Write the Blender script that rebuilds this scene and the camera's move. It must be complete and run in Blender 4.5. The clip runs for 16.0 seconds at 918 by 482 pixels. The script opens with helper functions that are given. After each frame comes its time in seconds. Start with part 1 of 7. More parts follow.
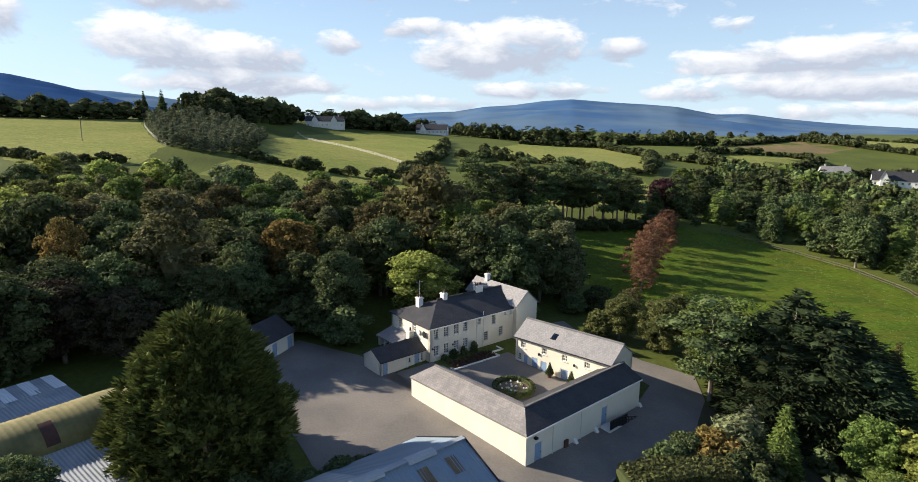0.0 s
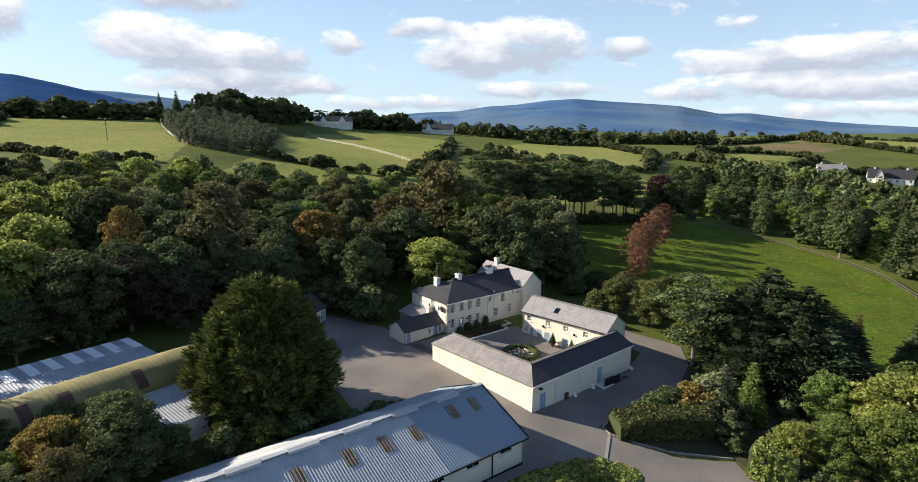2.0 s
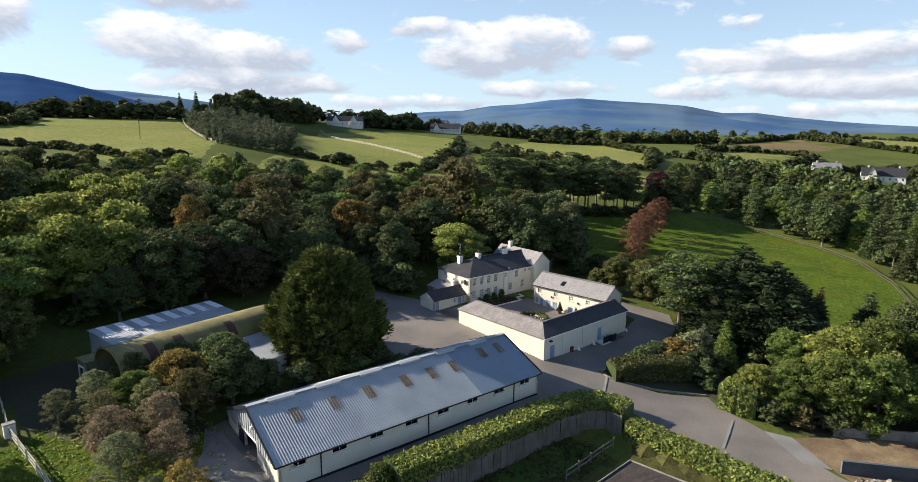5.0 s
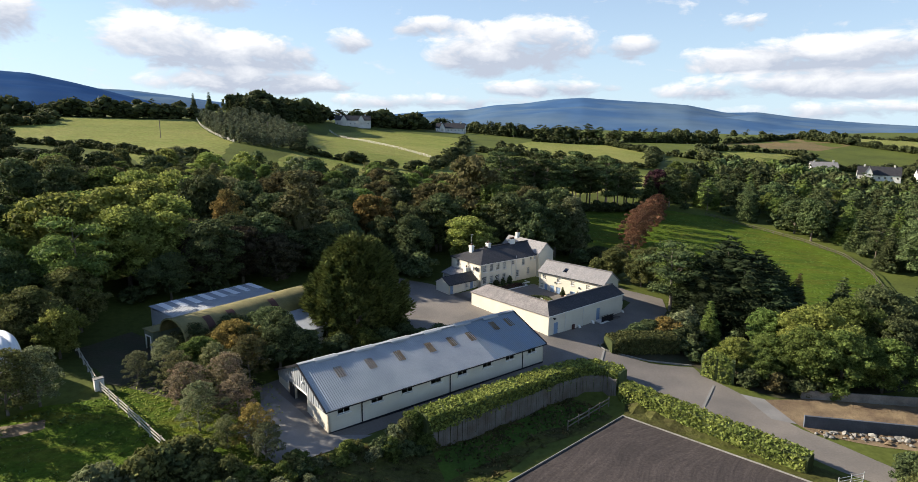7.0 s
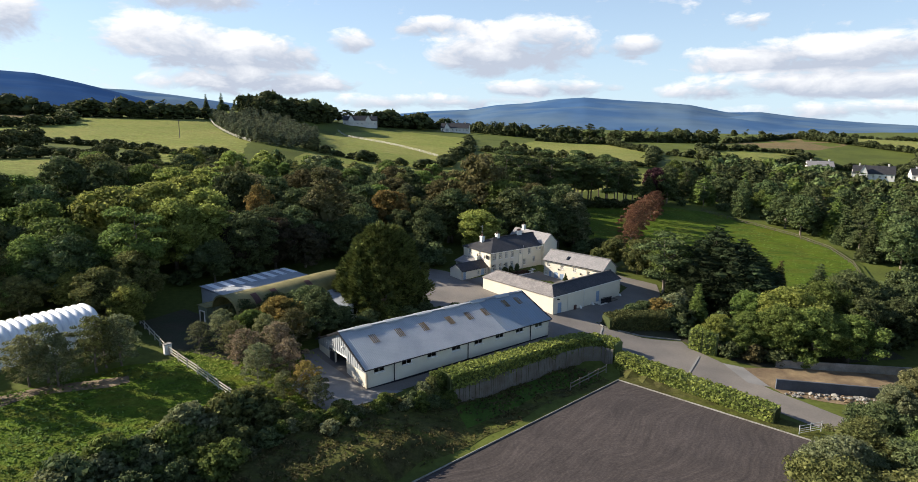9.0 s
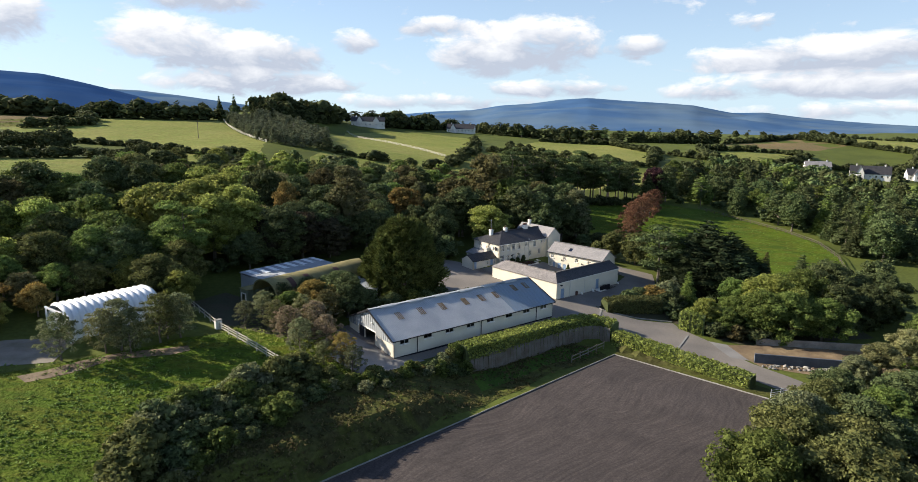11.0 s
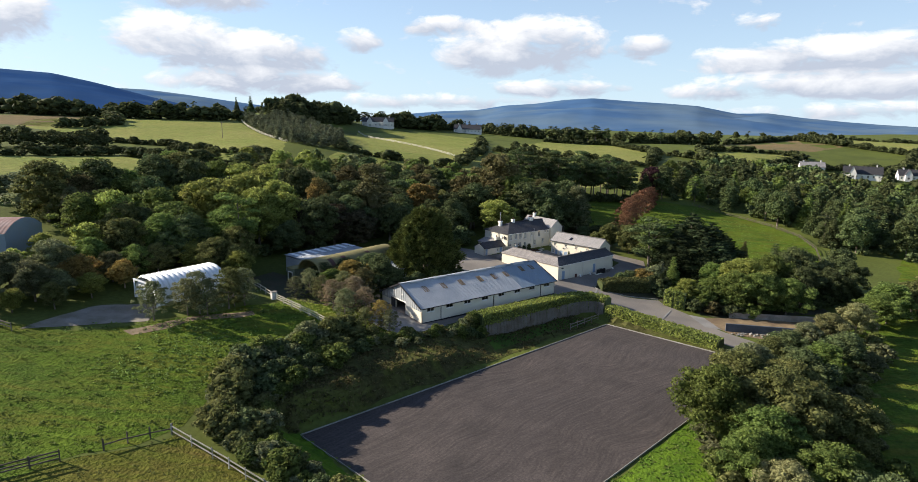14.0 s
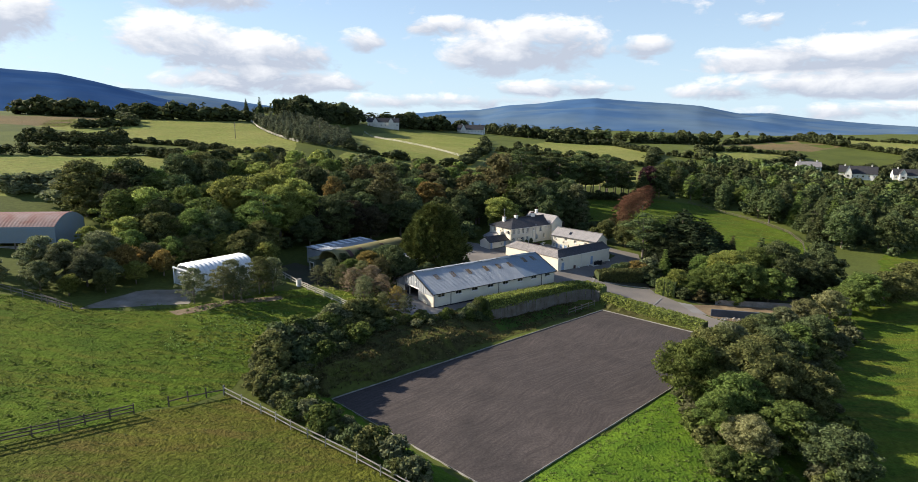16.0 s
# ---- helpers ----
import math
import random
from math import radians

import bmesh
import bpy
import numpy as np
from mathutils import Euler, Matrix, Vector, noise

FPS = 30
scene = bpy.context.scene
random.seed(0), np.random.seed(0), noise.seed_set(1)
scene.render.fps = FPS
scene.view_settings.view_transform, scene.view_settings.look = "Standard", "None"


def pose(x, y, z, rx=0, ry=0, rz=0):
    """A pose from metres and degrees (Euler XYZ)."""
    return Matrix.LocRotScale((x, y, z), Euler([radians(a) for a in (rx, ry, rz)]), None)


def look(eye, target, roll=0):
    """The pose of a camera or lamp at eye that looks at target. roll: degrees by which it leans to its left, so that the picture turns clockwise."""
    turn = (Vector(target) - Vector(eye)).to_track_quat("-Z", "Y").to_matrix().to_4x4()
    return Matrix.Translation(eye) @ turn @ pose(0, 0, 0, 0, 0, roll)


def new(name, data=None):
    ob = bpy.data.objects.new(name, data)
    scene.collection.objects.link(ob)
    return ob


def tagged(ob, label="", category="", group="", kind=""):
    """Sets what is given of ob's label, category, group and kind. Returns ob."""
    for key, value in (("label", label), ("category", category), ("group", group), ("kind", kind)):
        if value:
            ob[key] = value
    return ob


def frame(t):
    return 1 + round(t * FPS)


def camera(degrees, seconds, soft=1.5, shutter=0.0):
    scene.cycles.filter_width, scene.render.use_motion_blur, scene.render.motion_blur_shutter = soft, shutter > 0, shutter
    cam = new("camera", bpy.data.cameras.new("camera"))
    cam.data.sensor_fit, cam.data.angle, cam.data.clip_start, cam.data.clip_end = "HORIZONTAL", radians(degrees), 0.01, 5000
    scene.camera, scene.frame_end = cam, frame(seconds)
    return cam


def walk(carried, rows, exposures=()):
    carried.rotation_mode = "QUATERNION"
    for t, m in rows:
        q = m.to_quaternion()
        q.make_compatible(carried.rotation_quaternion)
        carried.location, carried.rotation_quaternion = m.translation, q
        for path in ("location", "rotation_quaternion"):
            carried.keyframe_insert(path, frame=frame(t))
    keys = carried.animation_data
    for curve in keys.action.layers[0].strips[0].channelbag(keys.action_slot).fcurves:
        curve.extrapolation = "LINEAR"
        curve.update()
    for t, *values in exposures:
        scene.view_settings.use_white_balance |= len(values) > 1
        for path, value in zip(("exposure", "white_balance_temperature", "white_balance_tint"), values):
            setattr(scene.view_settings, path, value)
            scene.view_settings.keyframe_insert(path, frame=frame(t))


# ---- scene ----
cam = camera(75.0, 16.0, soft=0.7)
PATH = [
    (0, (-0.335, -0.738, 30.284), (-0.208, 1.222, 29.905), 0.6),
    (0.5, (-0.81, -3.109, 30.387), (-0.686, -1.15, 30.005), 0.6),
    (1, (-1.361, -5.693, 30.355), (-1.239, -3.733, 29.974), 0.6),
    (1.5, (-1.887, -8.059, 30.366), (-1.766, -6.099, 29.984), 0.5),
    (2, (-2.405, -10.748, 30.227), (-2.289, -8.788, 29.847), 0.5),
    (2.5, (-2.975, -13.047, 30.196), (-2.86, -11.087, 29.815), 0.5),
    (3, (-3.708, -15.574, 30.223), (-3.595, -13.614, 29.842), 0.5),
    (3.5, (-4.297, -17.81, 30.278), (-4.186, -15.85, 29.895), 0.5),
    (4, (-4.92, -20.255, 30.242), (-4.811, -18.295, 29.86), 0.5),
    (6.5, (-7.659, -32.326, 30.568), (-7.562, -30.366, 30.184), 0.6),
    (7, (-8.235, -34.958, 30.661), (-8.14, -32.998, 30.276), 0.6),
    (7.5, (-8.704, -37.363, 30.759), (-8.61, -35.402, 30.373), 0.6),
    (8, (-9.43, -40.049, 30.81), (-9.337, -38.089, 30.423), 0.6),
    (8.5, (-10.023, -42.663, 30.84), (-9.933, -40.703, 30.453), 0.6),
    (9, (-10.677, -45.419, 30.873), (-10.589, -43.459, 30.487), 0.6),
    (11.5, (-13.266, -58.482, 31.424), (-13.193, -56.521, 31.039), 0.7),
    (12, (-13.836, -61.291, 31.589), (-13.764, -59.33, 31.203), 0.8),
    (12.5, (-14.301, -63.779, 31.738), (-14.231, -61.818, 31.351), 0.7),
    (13, (-14.705, -66.67, 31.834), (-14.638, -64.709, 31.447), 0.7),
    (13.5, (-15.12, -69.284, 31.941), (-15.055, -67.323, 31.554), 0.7),
    (14, (-15.567, -71.996, 31.988), (-15.503, -70.035, 31.602), 0.8),
    (14.5, (-15.994, -74.438, 32.166), (-15.934, -72.477, 31.779), 0.8),
    (15, (-16.345, -76.992, 32.25), (-16.288, -75.031, 31.863), 0.8),
    (15.5, (-16.708, -79.372, 32.32), (-16.651, -77.411, 31.934), 0.8),
    (16, (-16.955, -81.97, 32.528), (-16.899, -80.009, 32.141), 0.8),
]
walk(cam, [(t, look(eye, target, roll)) for t, eye, target, roll in PATH])

# ---- light ----
SUN_AZ, SUN_EL = 289.0, 25.0          # degrees clockwise from +y, above the horizon
sun_way = Vector((math.sin(radians(SUN_AZ)) * math.cos(radians(SUN_EL)), math.cos(radians(SUN_AZ)) * math.cos(radians(SUN_EL)), math.sin(radians(SUN_EL))))
sun = new("sun", bpy.data.lights.new("sun", "SUN"))
sun.data.energy, sun.data.angle, sun.data.color = 5.3, radians(0.6), (1.0, 0.90, 0.76)
sun.matrix_world = look((0, 0, 200), Vector((0, 0, 200)) - sun_way)

world = bpy.data.worlds.new("sky")
scene.world = world
world.use_nodes = True


# clouds in view: azimuth and elevation of the middle, half width and half height, in degrees, weight
CLOUDS = [
    (7.5, 7.0, 8.0, 2.7, 1.0), (4.5, 6.2, 5.5, 2.2, 0.9), (0.5, 8.6, 5.0, 1.0, 0.75), (18.0, 6.8, 3.6, 1.1, 0.7), (9.5, 3.2, 8.0, 0.9, 0.7),
    (-17.5, 5.5, 8.5, 2.4, 1.0), (-22.5, 6.6, 6.0, 2.2, 0.9), (-16.0, 3.4, 10.0, 1.3, 0.8), (-7.5, 7.2, 2.4, 1.2, 0.55), (-20.5, 10.2, 6.0, 1.5, 0.8), (-37.0, 7.6, 7.0, 3.0, 1.0), (-31.0, 10.6, 5.0, 1.6, 0.8),
    (-8.5, 11.6, 11.0, 0.9, 0.95), (33.0, 5.6, 12.0, 1.7, 1.0), (35.0, 3.4, 14.0, 1.3, 0.9), (25.0, 3.0, 6.0, 0.9, 0.6), (38.0, 1.4, 12.0, 0.8, 0.6), (27.0, 8.4, 2.0, 0.9, 0.4), (0.0, 2.0, 14.0, 0.8, 0.5),
]


def sky_nodes():
    t = world.node_tree
    t.nodes.clear()
    n, l = t.nodes.new, t.links.new
    sky = n("ShaderNodeTexSky")
    sky.sky_type, sky.sun_disc = "NISHITA", False
    sky.sun_elevation, sky.sun_rotation = radians(SUN_EL), radians(SUN_AZ)
    sky.air_density, sky.dust_density, sky.ozone_density = 1.0, 0.4, 2.0
    co = n("ShaderNodeTexCoord")
    sep = n("ShaderNodeSeparateXYZ")
    l(co.outputs["Generated"], sep.inputs[0])

    def calc(op, a, b=None, c=None):
        m = n("ShaderNodeMath")
        m.operation = op
        for k, v in enumerate((a, b, c)):
            if v is None:
                continue
            if isinstance(v, (int, float)):
                m.inputs[k].default_value = v
            else:
                l(v, m.inputs[k])
        return m.outputs[0]

    az = calc("MULTIPLY", calc("ARCTAN2", sep.outputs[0], sep.outputs[1]), 57.2958)
    el = calc("MULTIPLY", calc("ARCSINE", sep.outputs[2]), 57.2958)

    comb = n("ShaderNodeCombineXYZ")
    l(calc("MULTIPLY", az, 0.15), comb.inputs[0]), l(calc("MULTIPLY", el, 0.30), comb.inputs[1])
    tx = n("ShaderNodeTexNoise")
    tx.inputs["Scale"].default_value, tx.inputs["Detail"].default_value, tx.inputs["Roughness"].default_value = 1.7, 11, 0.6
    tx.inputs["Distortion"].default_value = 0.3
    l(comb.outputs[0], tx.inputs["Vector"])
    total, summed, upper = None, None, None
    for ca, ce, ra, re, w in CLOUDS:
        u = calc("MULTIPLY", calc("SUBTRACT", az, ca), 1 / ra)
        v = calc("MULTIPLY", calc("SUBTRACT", el, ce), 1 / re)
        d = calc("ADD", calc("MULTIPLY", u, u), calc("MULTIPLY", v, v))
        g = calc("MULTIPLY", calc("MAXIMUM", calc("SUBTRACT", 1.15, d), 0.0), w)
        gv = calc("MULTIPLY", g, calc("MULTIPLY_ADD", u, -0.3, v))
        total = g if total is None else calc("MAXIMUM", total, g)
        summed = g if summed is None else calc("ADD", summed, g)
        upper = gv if upper is None else calc("ADD", upper, gv)
    here = calc("ADD", calc("MULTIPLY", calc("MINIMUM", total, 0.9), 0.75), calc("MULTIPLY_ADD", tx.outputs["Fac"], 2.0, -1.10))
    ramp = n("ShaderNodeValToRGB")
    ramp.color_ramp.elements[0].position, ramp.color_ramp.elements[1].position = 0.03, 0.40
    l(here, ramp.inputs[0])
    # how high in its cloud a place lies, roughened
    lift = calc("DIVIDE", upper, calc("ADD", summed, 0.05))
    shade = calc("ADD", calc("MULTIPLY_ADD", lift, -0.62, 0.42), calc("MULTIPLY_ADD", tx.outputs["Fac"], -1.5, 0.85))
    cr = n("ShaderNodeValToRGB")
    cr.color_ramp.elements[0].color, cr.color_ramp.elements[1].color = (0.90, 0.905, 0.92, 1), (0.46, 0.51, 0.61, 1)
    cr.color_ramp.elements[0].position, cr.color_ramp.elements[1].position = 0.12, 0.72
    l(shade, cr.inputs[0])
    gain = n("ShaderNodeMix")
    gain.data_type, gain.blend_type = "RGBA", "MULTIPLY"
    gain.inputs[0].default_value = 1.0
    gain.inputs[7].default_value = (0.083, 0.097, 0.125, 1)
    l(sky.outputs[0], gain.inputs[6])
    # pale haze low over the land
    haze = n("ShaderNodeMix")
    haze.data_type = "RGBA"
    haze.inputs[7].default_value = (0.605, 0.765, 0.885, 1)
    low = calc("MULTIPLY", calc("POWER", 2.718, calc("MULTIPLY", calc("MAXIMUM", el, 0.0), -0.055)), 0.85)
    l(low, haze.inputs[0]), l(gain.outputs[2], haze.inputs[6])
    mix = n("ShaderNodeMix")
    mix.data_type = "RGBA"
    l(ramp.outputs[0], mix.inputs[0])
    l(haze.outputs[2], mix.inputs[6]), l(cr.outputs[0], mix.inputs[7])
    bg = n("ShaderNodeBackground")
    bg.inputs[1].default_value = 0.615
    l(mix.outputs[2], bg.inputs[0])
    l(bg.outputs[0], n("ShaderNodeOutputWorld").inputs[0])


sky_nodes()
scene.view_settings.exposure = 1.0


# ---- materials ----
def material(name, base, rough=0.8, vary=0.25, scale=1.0, fine=12.0, bump=0.3, bump_dist=0.02, metal=0.0, second=None, patch=0.5, island=0.0, random_hue=0.0, spec=0.3):
    """A procedural surface: base colour varied by a coarse and a fine noise in metres, with relief."""
    m = bpy.data.materials.new(name)
    m.use_nodes = True
    t = m.node_tree
    n, l = t.nodes.new, t.links.new
    p = t.nodes["Principled BSDF"]
    p.inputs["Roughness"].default_value, p.inputs["Metallic"].default_value = rough, metal
    p.inputs["Specular IOR Level"].default_value = spec
    co = n("ShaderNodeTexCoord")
    geo = n("ShaderNodeNewGeometry")
    big, small = n("ShaderNodeTexNoise"), n("ShaderNodeTexNoise")
    big.inputs["Scale"].default_value, big.inputs["Detail"].default_value = scale, 4
    small.inputs["Scale"].default_value, small.inputs["Detail"].default_value = fine, 3
    l(geo.outputs["Position"], big.inputs["Vector"]), l(geo.outputs["Position"], small.inputs["Vector"])
    ramp = n("ShaderNodeValToRGB")
    ramp.color_ramp.elements[0].position, ramp.color_ramp.elements[1].position = 0.5 - patch * 0.35, 0.5 + patch * 0.35
    two = second or tuple(c * (1 - vary) for c in base)
    ramp.color_ramp.elements[0].color, ramp.color_ramp.elements[1].color = (*base, 1), (*two, 1)
    l(big.outputs["Fac"], ramp.inputs[0])
    hsv = n("ShaderNodeHueSaturation")
    l(ramp.outputs[0], hsv.inputs["Color"])
    mr = n("ShaderNodeMapRange")
    mr.inputs[3].default_value, mr.inputs[4].default_value = 1 - vary, 1 + vary
    l(small.outputs["Fac"], mr.inputs[0])
    value = mr.outputs[0]
    if island:
        mi = n("ShaderNodeMapRange")
        mi.inputs[3].default_value, mi.inputs[4].default_value = 1 - island, 1 + island
        l(geo.outputs["Random Per Island"], mi.inputs[0])
        mu = n("ShaderNodeMath")
        mu.operation = "MULTIPLY"
        l(value, mu.inputs[0]), l(mi.outputs[0], mu.inputs[1])
        value = mu.outputs[0]
    if random_hue:
        info = n("ShaderNodeObjectInfo")
        mh = n("ShaderNodeMapRange")
        mh.inputs[3].default_value, mh.inputs[4].default_value = 0.5 - random_hue, 0.5 + random_hue
        l(info.outputs["Random"], mh.inputs[0]), l(mh.outputs[0], hsv.inputs["Hue"])
        mv = n("ShaderNodeMapRange")
        mv.inputs[3].default_value, mv.inputs[4].default_value = 0.75, 1.3
        l(info.outputs["Random"], mv.inputs[0])
        mu = n("ShaderNodeMath")
        mu.operation = "MULTIPLY"
        l(value, mu.inputs[0]), l(mv.outputs[0], mu.inputs[1])
        value = mu.outputs[0]
    l(value, hsv.inputs["Value"])
    l(hsv.outputs[0], p.inputs["Base Color"])
    if bump:
        b = n("ShaderNodeBump")
        b.inputs["Strength"].default_value, b.inputs["Distance"].default_value = bump, bump_dist
        l(small.outputs["Fac"], b.inputs["Height"])
        l(b.outputs[0], p.inputs["Normal"])
    return m


def softened(c, k=0.17):
    """A leaf colour drawn a little towards grey."""
    g = 0.3 * c[0] + 0.6 * c[1] + 0.1 * c[2]
    return tuple(v + (g - v) * k for v in c)


def foliage(name, base, second, hue=0.015, through_light=0.3):
    base, second = softened(base), softened(second)
    m = material(name, base, rough=0.75, vary=0.35, scale=0.3, fine=2.6, bump=0, second=second, patch=0.5, island=0.5, random_hue=hue, spec=0.04)
    t = m.node_tree
    p = t.nodes["Principled BSDF"]
    tr = t.nodes.new("ShaderNodeBsdfTranslucent")
    hs = next(x for x in t.nodes if x.bl_idname == "ShaderNodeHueSaturation")
    t.links.new(hs.outputs[0], tr.inputs[0])
    mx = t.nodes.new("ShaderNodeMixShader")
    mx.inputs[0].default_value = through_light
    t.links.new(p.outputs[0], mx.inputs[1]), t.links.new(tr.outputs[0], mx.inputs[2])
    t.links.new(mx.outputs[0], t.nodes["Material Output"].inputs[0])
    return m


def slated(name, base, second, course=0.22):
    """Roof slates: courses and joints as relief along the slope, each slate of its own tone."""
    m = material(name, base, rough=0.6, vary=0.2, scale=0.7, fine=9, bump=0, second=second, patch=0.6)
    t = m.node_tree
    n, l = t.nodes.new, t.links.new
    uv = n("ShaderNodeUVMap")
    br = n("ShaderNodeTexBrick")
    br.inputs["Scale"].default_value = 1.0
    br.inputs["Brick Width"].default_value, br.inputs["Row Height"].default_value = course * 1.15, course
    br.inputs["Mortar Size"].default_value = 0.012
    br.inputs["Color1"].default_value, br.inputs["Color2"].default_value, br.inputs["Mortar"].default_value = (1, 1, 1, 1), (0.80, 0.80, 0.80, 1), (0.62, 0.62, 0.62, 1)
    l(uv.outputs[0], br.inputs["Vector"])
    hs = next(x for x in t.nodes if x.bl_idname == "ShaderNodeHueSaturation")
    mx = n("ShaderNodeMix")
    mx.data_type, mx.blend_type = "RGBA", "MULTIPLY"
    mx.inputs[0].default_value = 1.0
    l(hs.outputs[0], mx.inputs[6]), l(br.outputs["Color"], mx.inputs[7])
    p = t.nodes["Principled BSDF"]
    l(mx.outputs[2], p.inputs["Base Color"])
    b = n("ShaderNodeBump")
    b.inputs["Strength"].default_value, b.inputs["Distance"].default_value = 0.6, 0.03
    l(br.outputs["Color"], b.inputs["Height"])
    l(b.outputs[0], p.inputs["Normal"])
    return m


def glass_material():
    m = bpy.data.materials.new("window_glass")
    m.use_nodes = True
    p = m.node_tree.nodes["Principled BSDF"]
    p.inputs["Base Color"].default_value = (0.6, 0.66, 0.7, 1)
    p.inputs["Transmission Weight"].default_value, p.inputs["Roughness"].default_value = 1.0, 0.03
    return m


def harrowed(m):
    """Adds long raked lines, bent here and there, and pale dried patches to sand."""
    t = m.node_tree
    n, l = t.nodes.new, t.links.new
    geo = n("ShaderNodeNewGeometry")
    warp = n("ShaderNodeTexNoise")
    warp.inputs["Scale"].default_value, warp.inputs["Detail"].default_value = 0.045, 2
    l(geo.outputs["Position"], warp.inputs["Vector"])
    sc = n("ShaderNodeVectorMath")
    sc.operation = "SCALE"
    sc.inputs["Scale"].default_value = 14.0
    l(warp.outputs["Color"], sc.inputs[0])
    ad = n("ShaderNodeVectorMath")
    l(geo.outputs["Position"], ad.inputs[0]), l(sc.outputs[0], ad.inputs[1])
    mp = n("ShaderNodeMapping")
    mp.vector_type = "TEXTURE"
    mp.inputs["Rotation"].default_value, mp.inputs["Scale"].default_value = (0, 0, radians(43)), (9.0, 0.34, 1)
    l(ad.outputs[0], mp.inputs[0])
    lines, patch, grit = n("ShaderNodeTexNoise"), n("ShaderNodeTexNoise"), n("ShaderNodeTexNoise")
    for nd, k, d in ((lines, 1.0, 4), (patch, 0.16, 6), (grit, 3.4, 5)):
        nd.inputs["Scale"].default_value, nd.inputs["Detail"].default_value, nd.inputs["Roughness"].default_value = k, d, 0.7
    l(mp.outputs[0], lines.inputs["Vector"]), l(geo.outputs["Position"], patch.inputs["Vector"]), l(geo.outputs["Position"], grit.inputs["Vector"])
    p = t.nodes["Principled BSDF"]
    hs = next(x for x in t.nodes if x.bl_idname == "ShaderNodeHueSaturation")
    out = hs.outputs[0]
    for nd, lo, hi in ((lines, 0.62, 1.38), (patch, 0.75, 1.28), (grit, 0.58, 1.45)):
        mr = n("ShaderNodeMapRange")
        mr.inputs[1].default_value, mr.inputs[2].default_value, mr.inputs[3].default_value, mr.inputs[4].default_value = 0.28, 0.72, lo, hi
        l(nd.outputs["Fac"], mr.inputs[0])
        mx = n("ShaderNodeVectorMath")
        mx.operation = "SCALE"
        l(out, mx.inputs[0]), l(mr.outputs[0], mx.inputs["Scale"])
        out = mx.outputs[0]
    l(out, p.inputs["Base Color"])
    bp = next(x for x in t.nodes if x.bl_idname == "ShaderNodeBump")
    sm = n("ShaderNodeMath")
    l(lines.outputs["Fac"], sm.inputs[0]), l(grit.outputs["Fac"], sm.inputs[1])
    l(sm.outputs[0], bp.inputs["Height"])
    return m


def streaked(m, third, way=20.0, amount=0.65):
    """Mixes drifts of a third colour into grass, drawn out along one direction, and blade-sized mottling."""
    t = m.node_tree
    n, l = t.nodes.new, t.links.new
    geo = n("ShaderNodeNewGeometry")
    mp = n("ShaderNodeMapping")
    mp.inputs["Rotation"].default_value, mp.inputs["Scale"].default_value = (0, 0, radians(way)), (0.10, 0.42, 0.2)
    l(geo.outputs["Position"], mp.inputs[0])
    tx = n("ShaderNodeTexNoise")
    tx.inputs["Scale"].default_value, tx.inputs["Detail"].default_value, tx.inputs["Roughness"].default_value, tx.inputs["Distortion"].default_value = 1.0, 7, 0.68, 0.8
    l(mp.outputs[0], tx.inputs["Vector"])
    mr = n("ShaderNodeMapRange")
    mr.inputs[1].default_value, mr.inputs[2].default_value, mr.inputs[4].default_value = 0.46, 0.66, amount
    l(tx.outputs["Fac"], mr.inputs[0])
    hs = next(x for x in t.nodes if x.bl_idname == "ShaderNodeHueSaturation")
    mx = n("ShaderNodeMix")
    mx.data_type = "RGBA"
    mx.inputs[7].default_value = (*third, 1)
    l(mr.outputs[0], mx.inputs[0]), l(hs.outputs[0], mx.inputs[6])
    tu = n("ShaderNodeTexNoise")
    tu.inputs["Scale"].default_value, tu.inputs["Detail"].default_value, tu.inputs["Roughness"].default_value = 1.1, 6, 0.75
    l(geo.outputs["Position"], tu.inputs["Vector"])
    mv = n("ShaderNodeMapRange")
    mv.inputs[1].default_value, mv.inputs[2].default_value, mv.inputs[3].default_value, mv.inputs[4].default_value = 0.32, 0.68, 0.62, 1.3
    l(tu.outputs["Fac"], mv.inputs[0])
    sc = n("ShaderNodeVectorMath")
    sc.operation = "SCALE"
    l(mx.outputs[2], sc.inputs[0]), l(mv.outputs[0], sc.inputs["Scale"])
    p = t.nodes["Principled BSDF"]
    l(sc.outputs[0], p.inputs["Base Color"])
    # tussocks under the blade relief
    old = next(x for x in t.nodes if x.bl_idname == "ShaderNodeBump")
    b = n("ShaderNodeBump")
    b.inputs["Strength"].default_value, b.inputs["Distance"].default_value = 0.55, 0.35
    l(tu.outputs["Fac"], b.inputs["Height"]), l(b.outputs[0], old.inputs["Normal"])
    return m


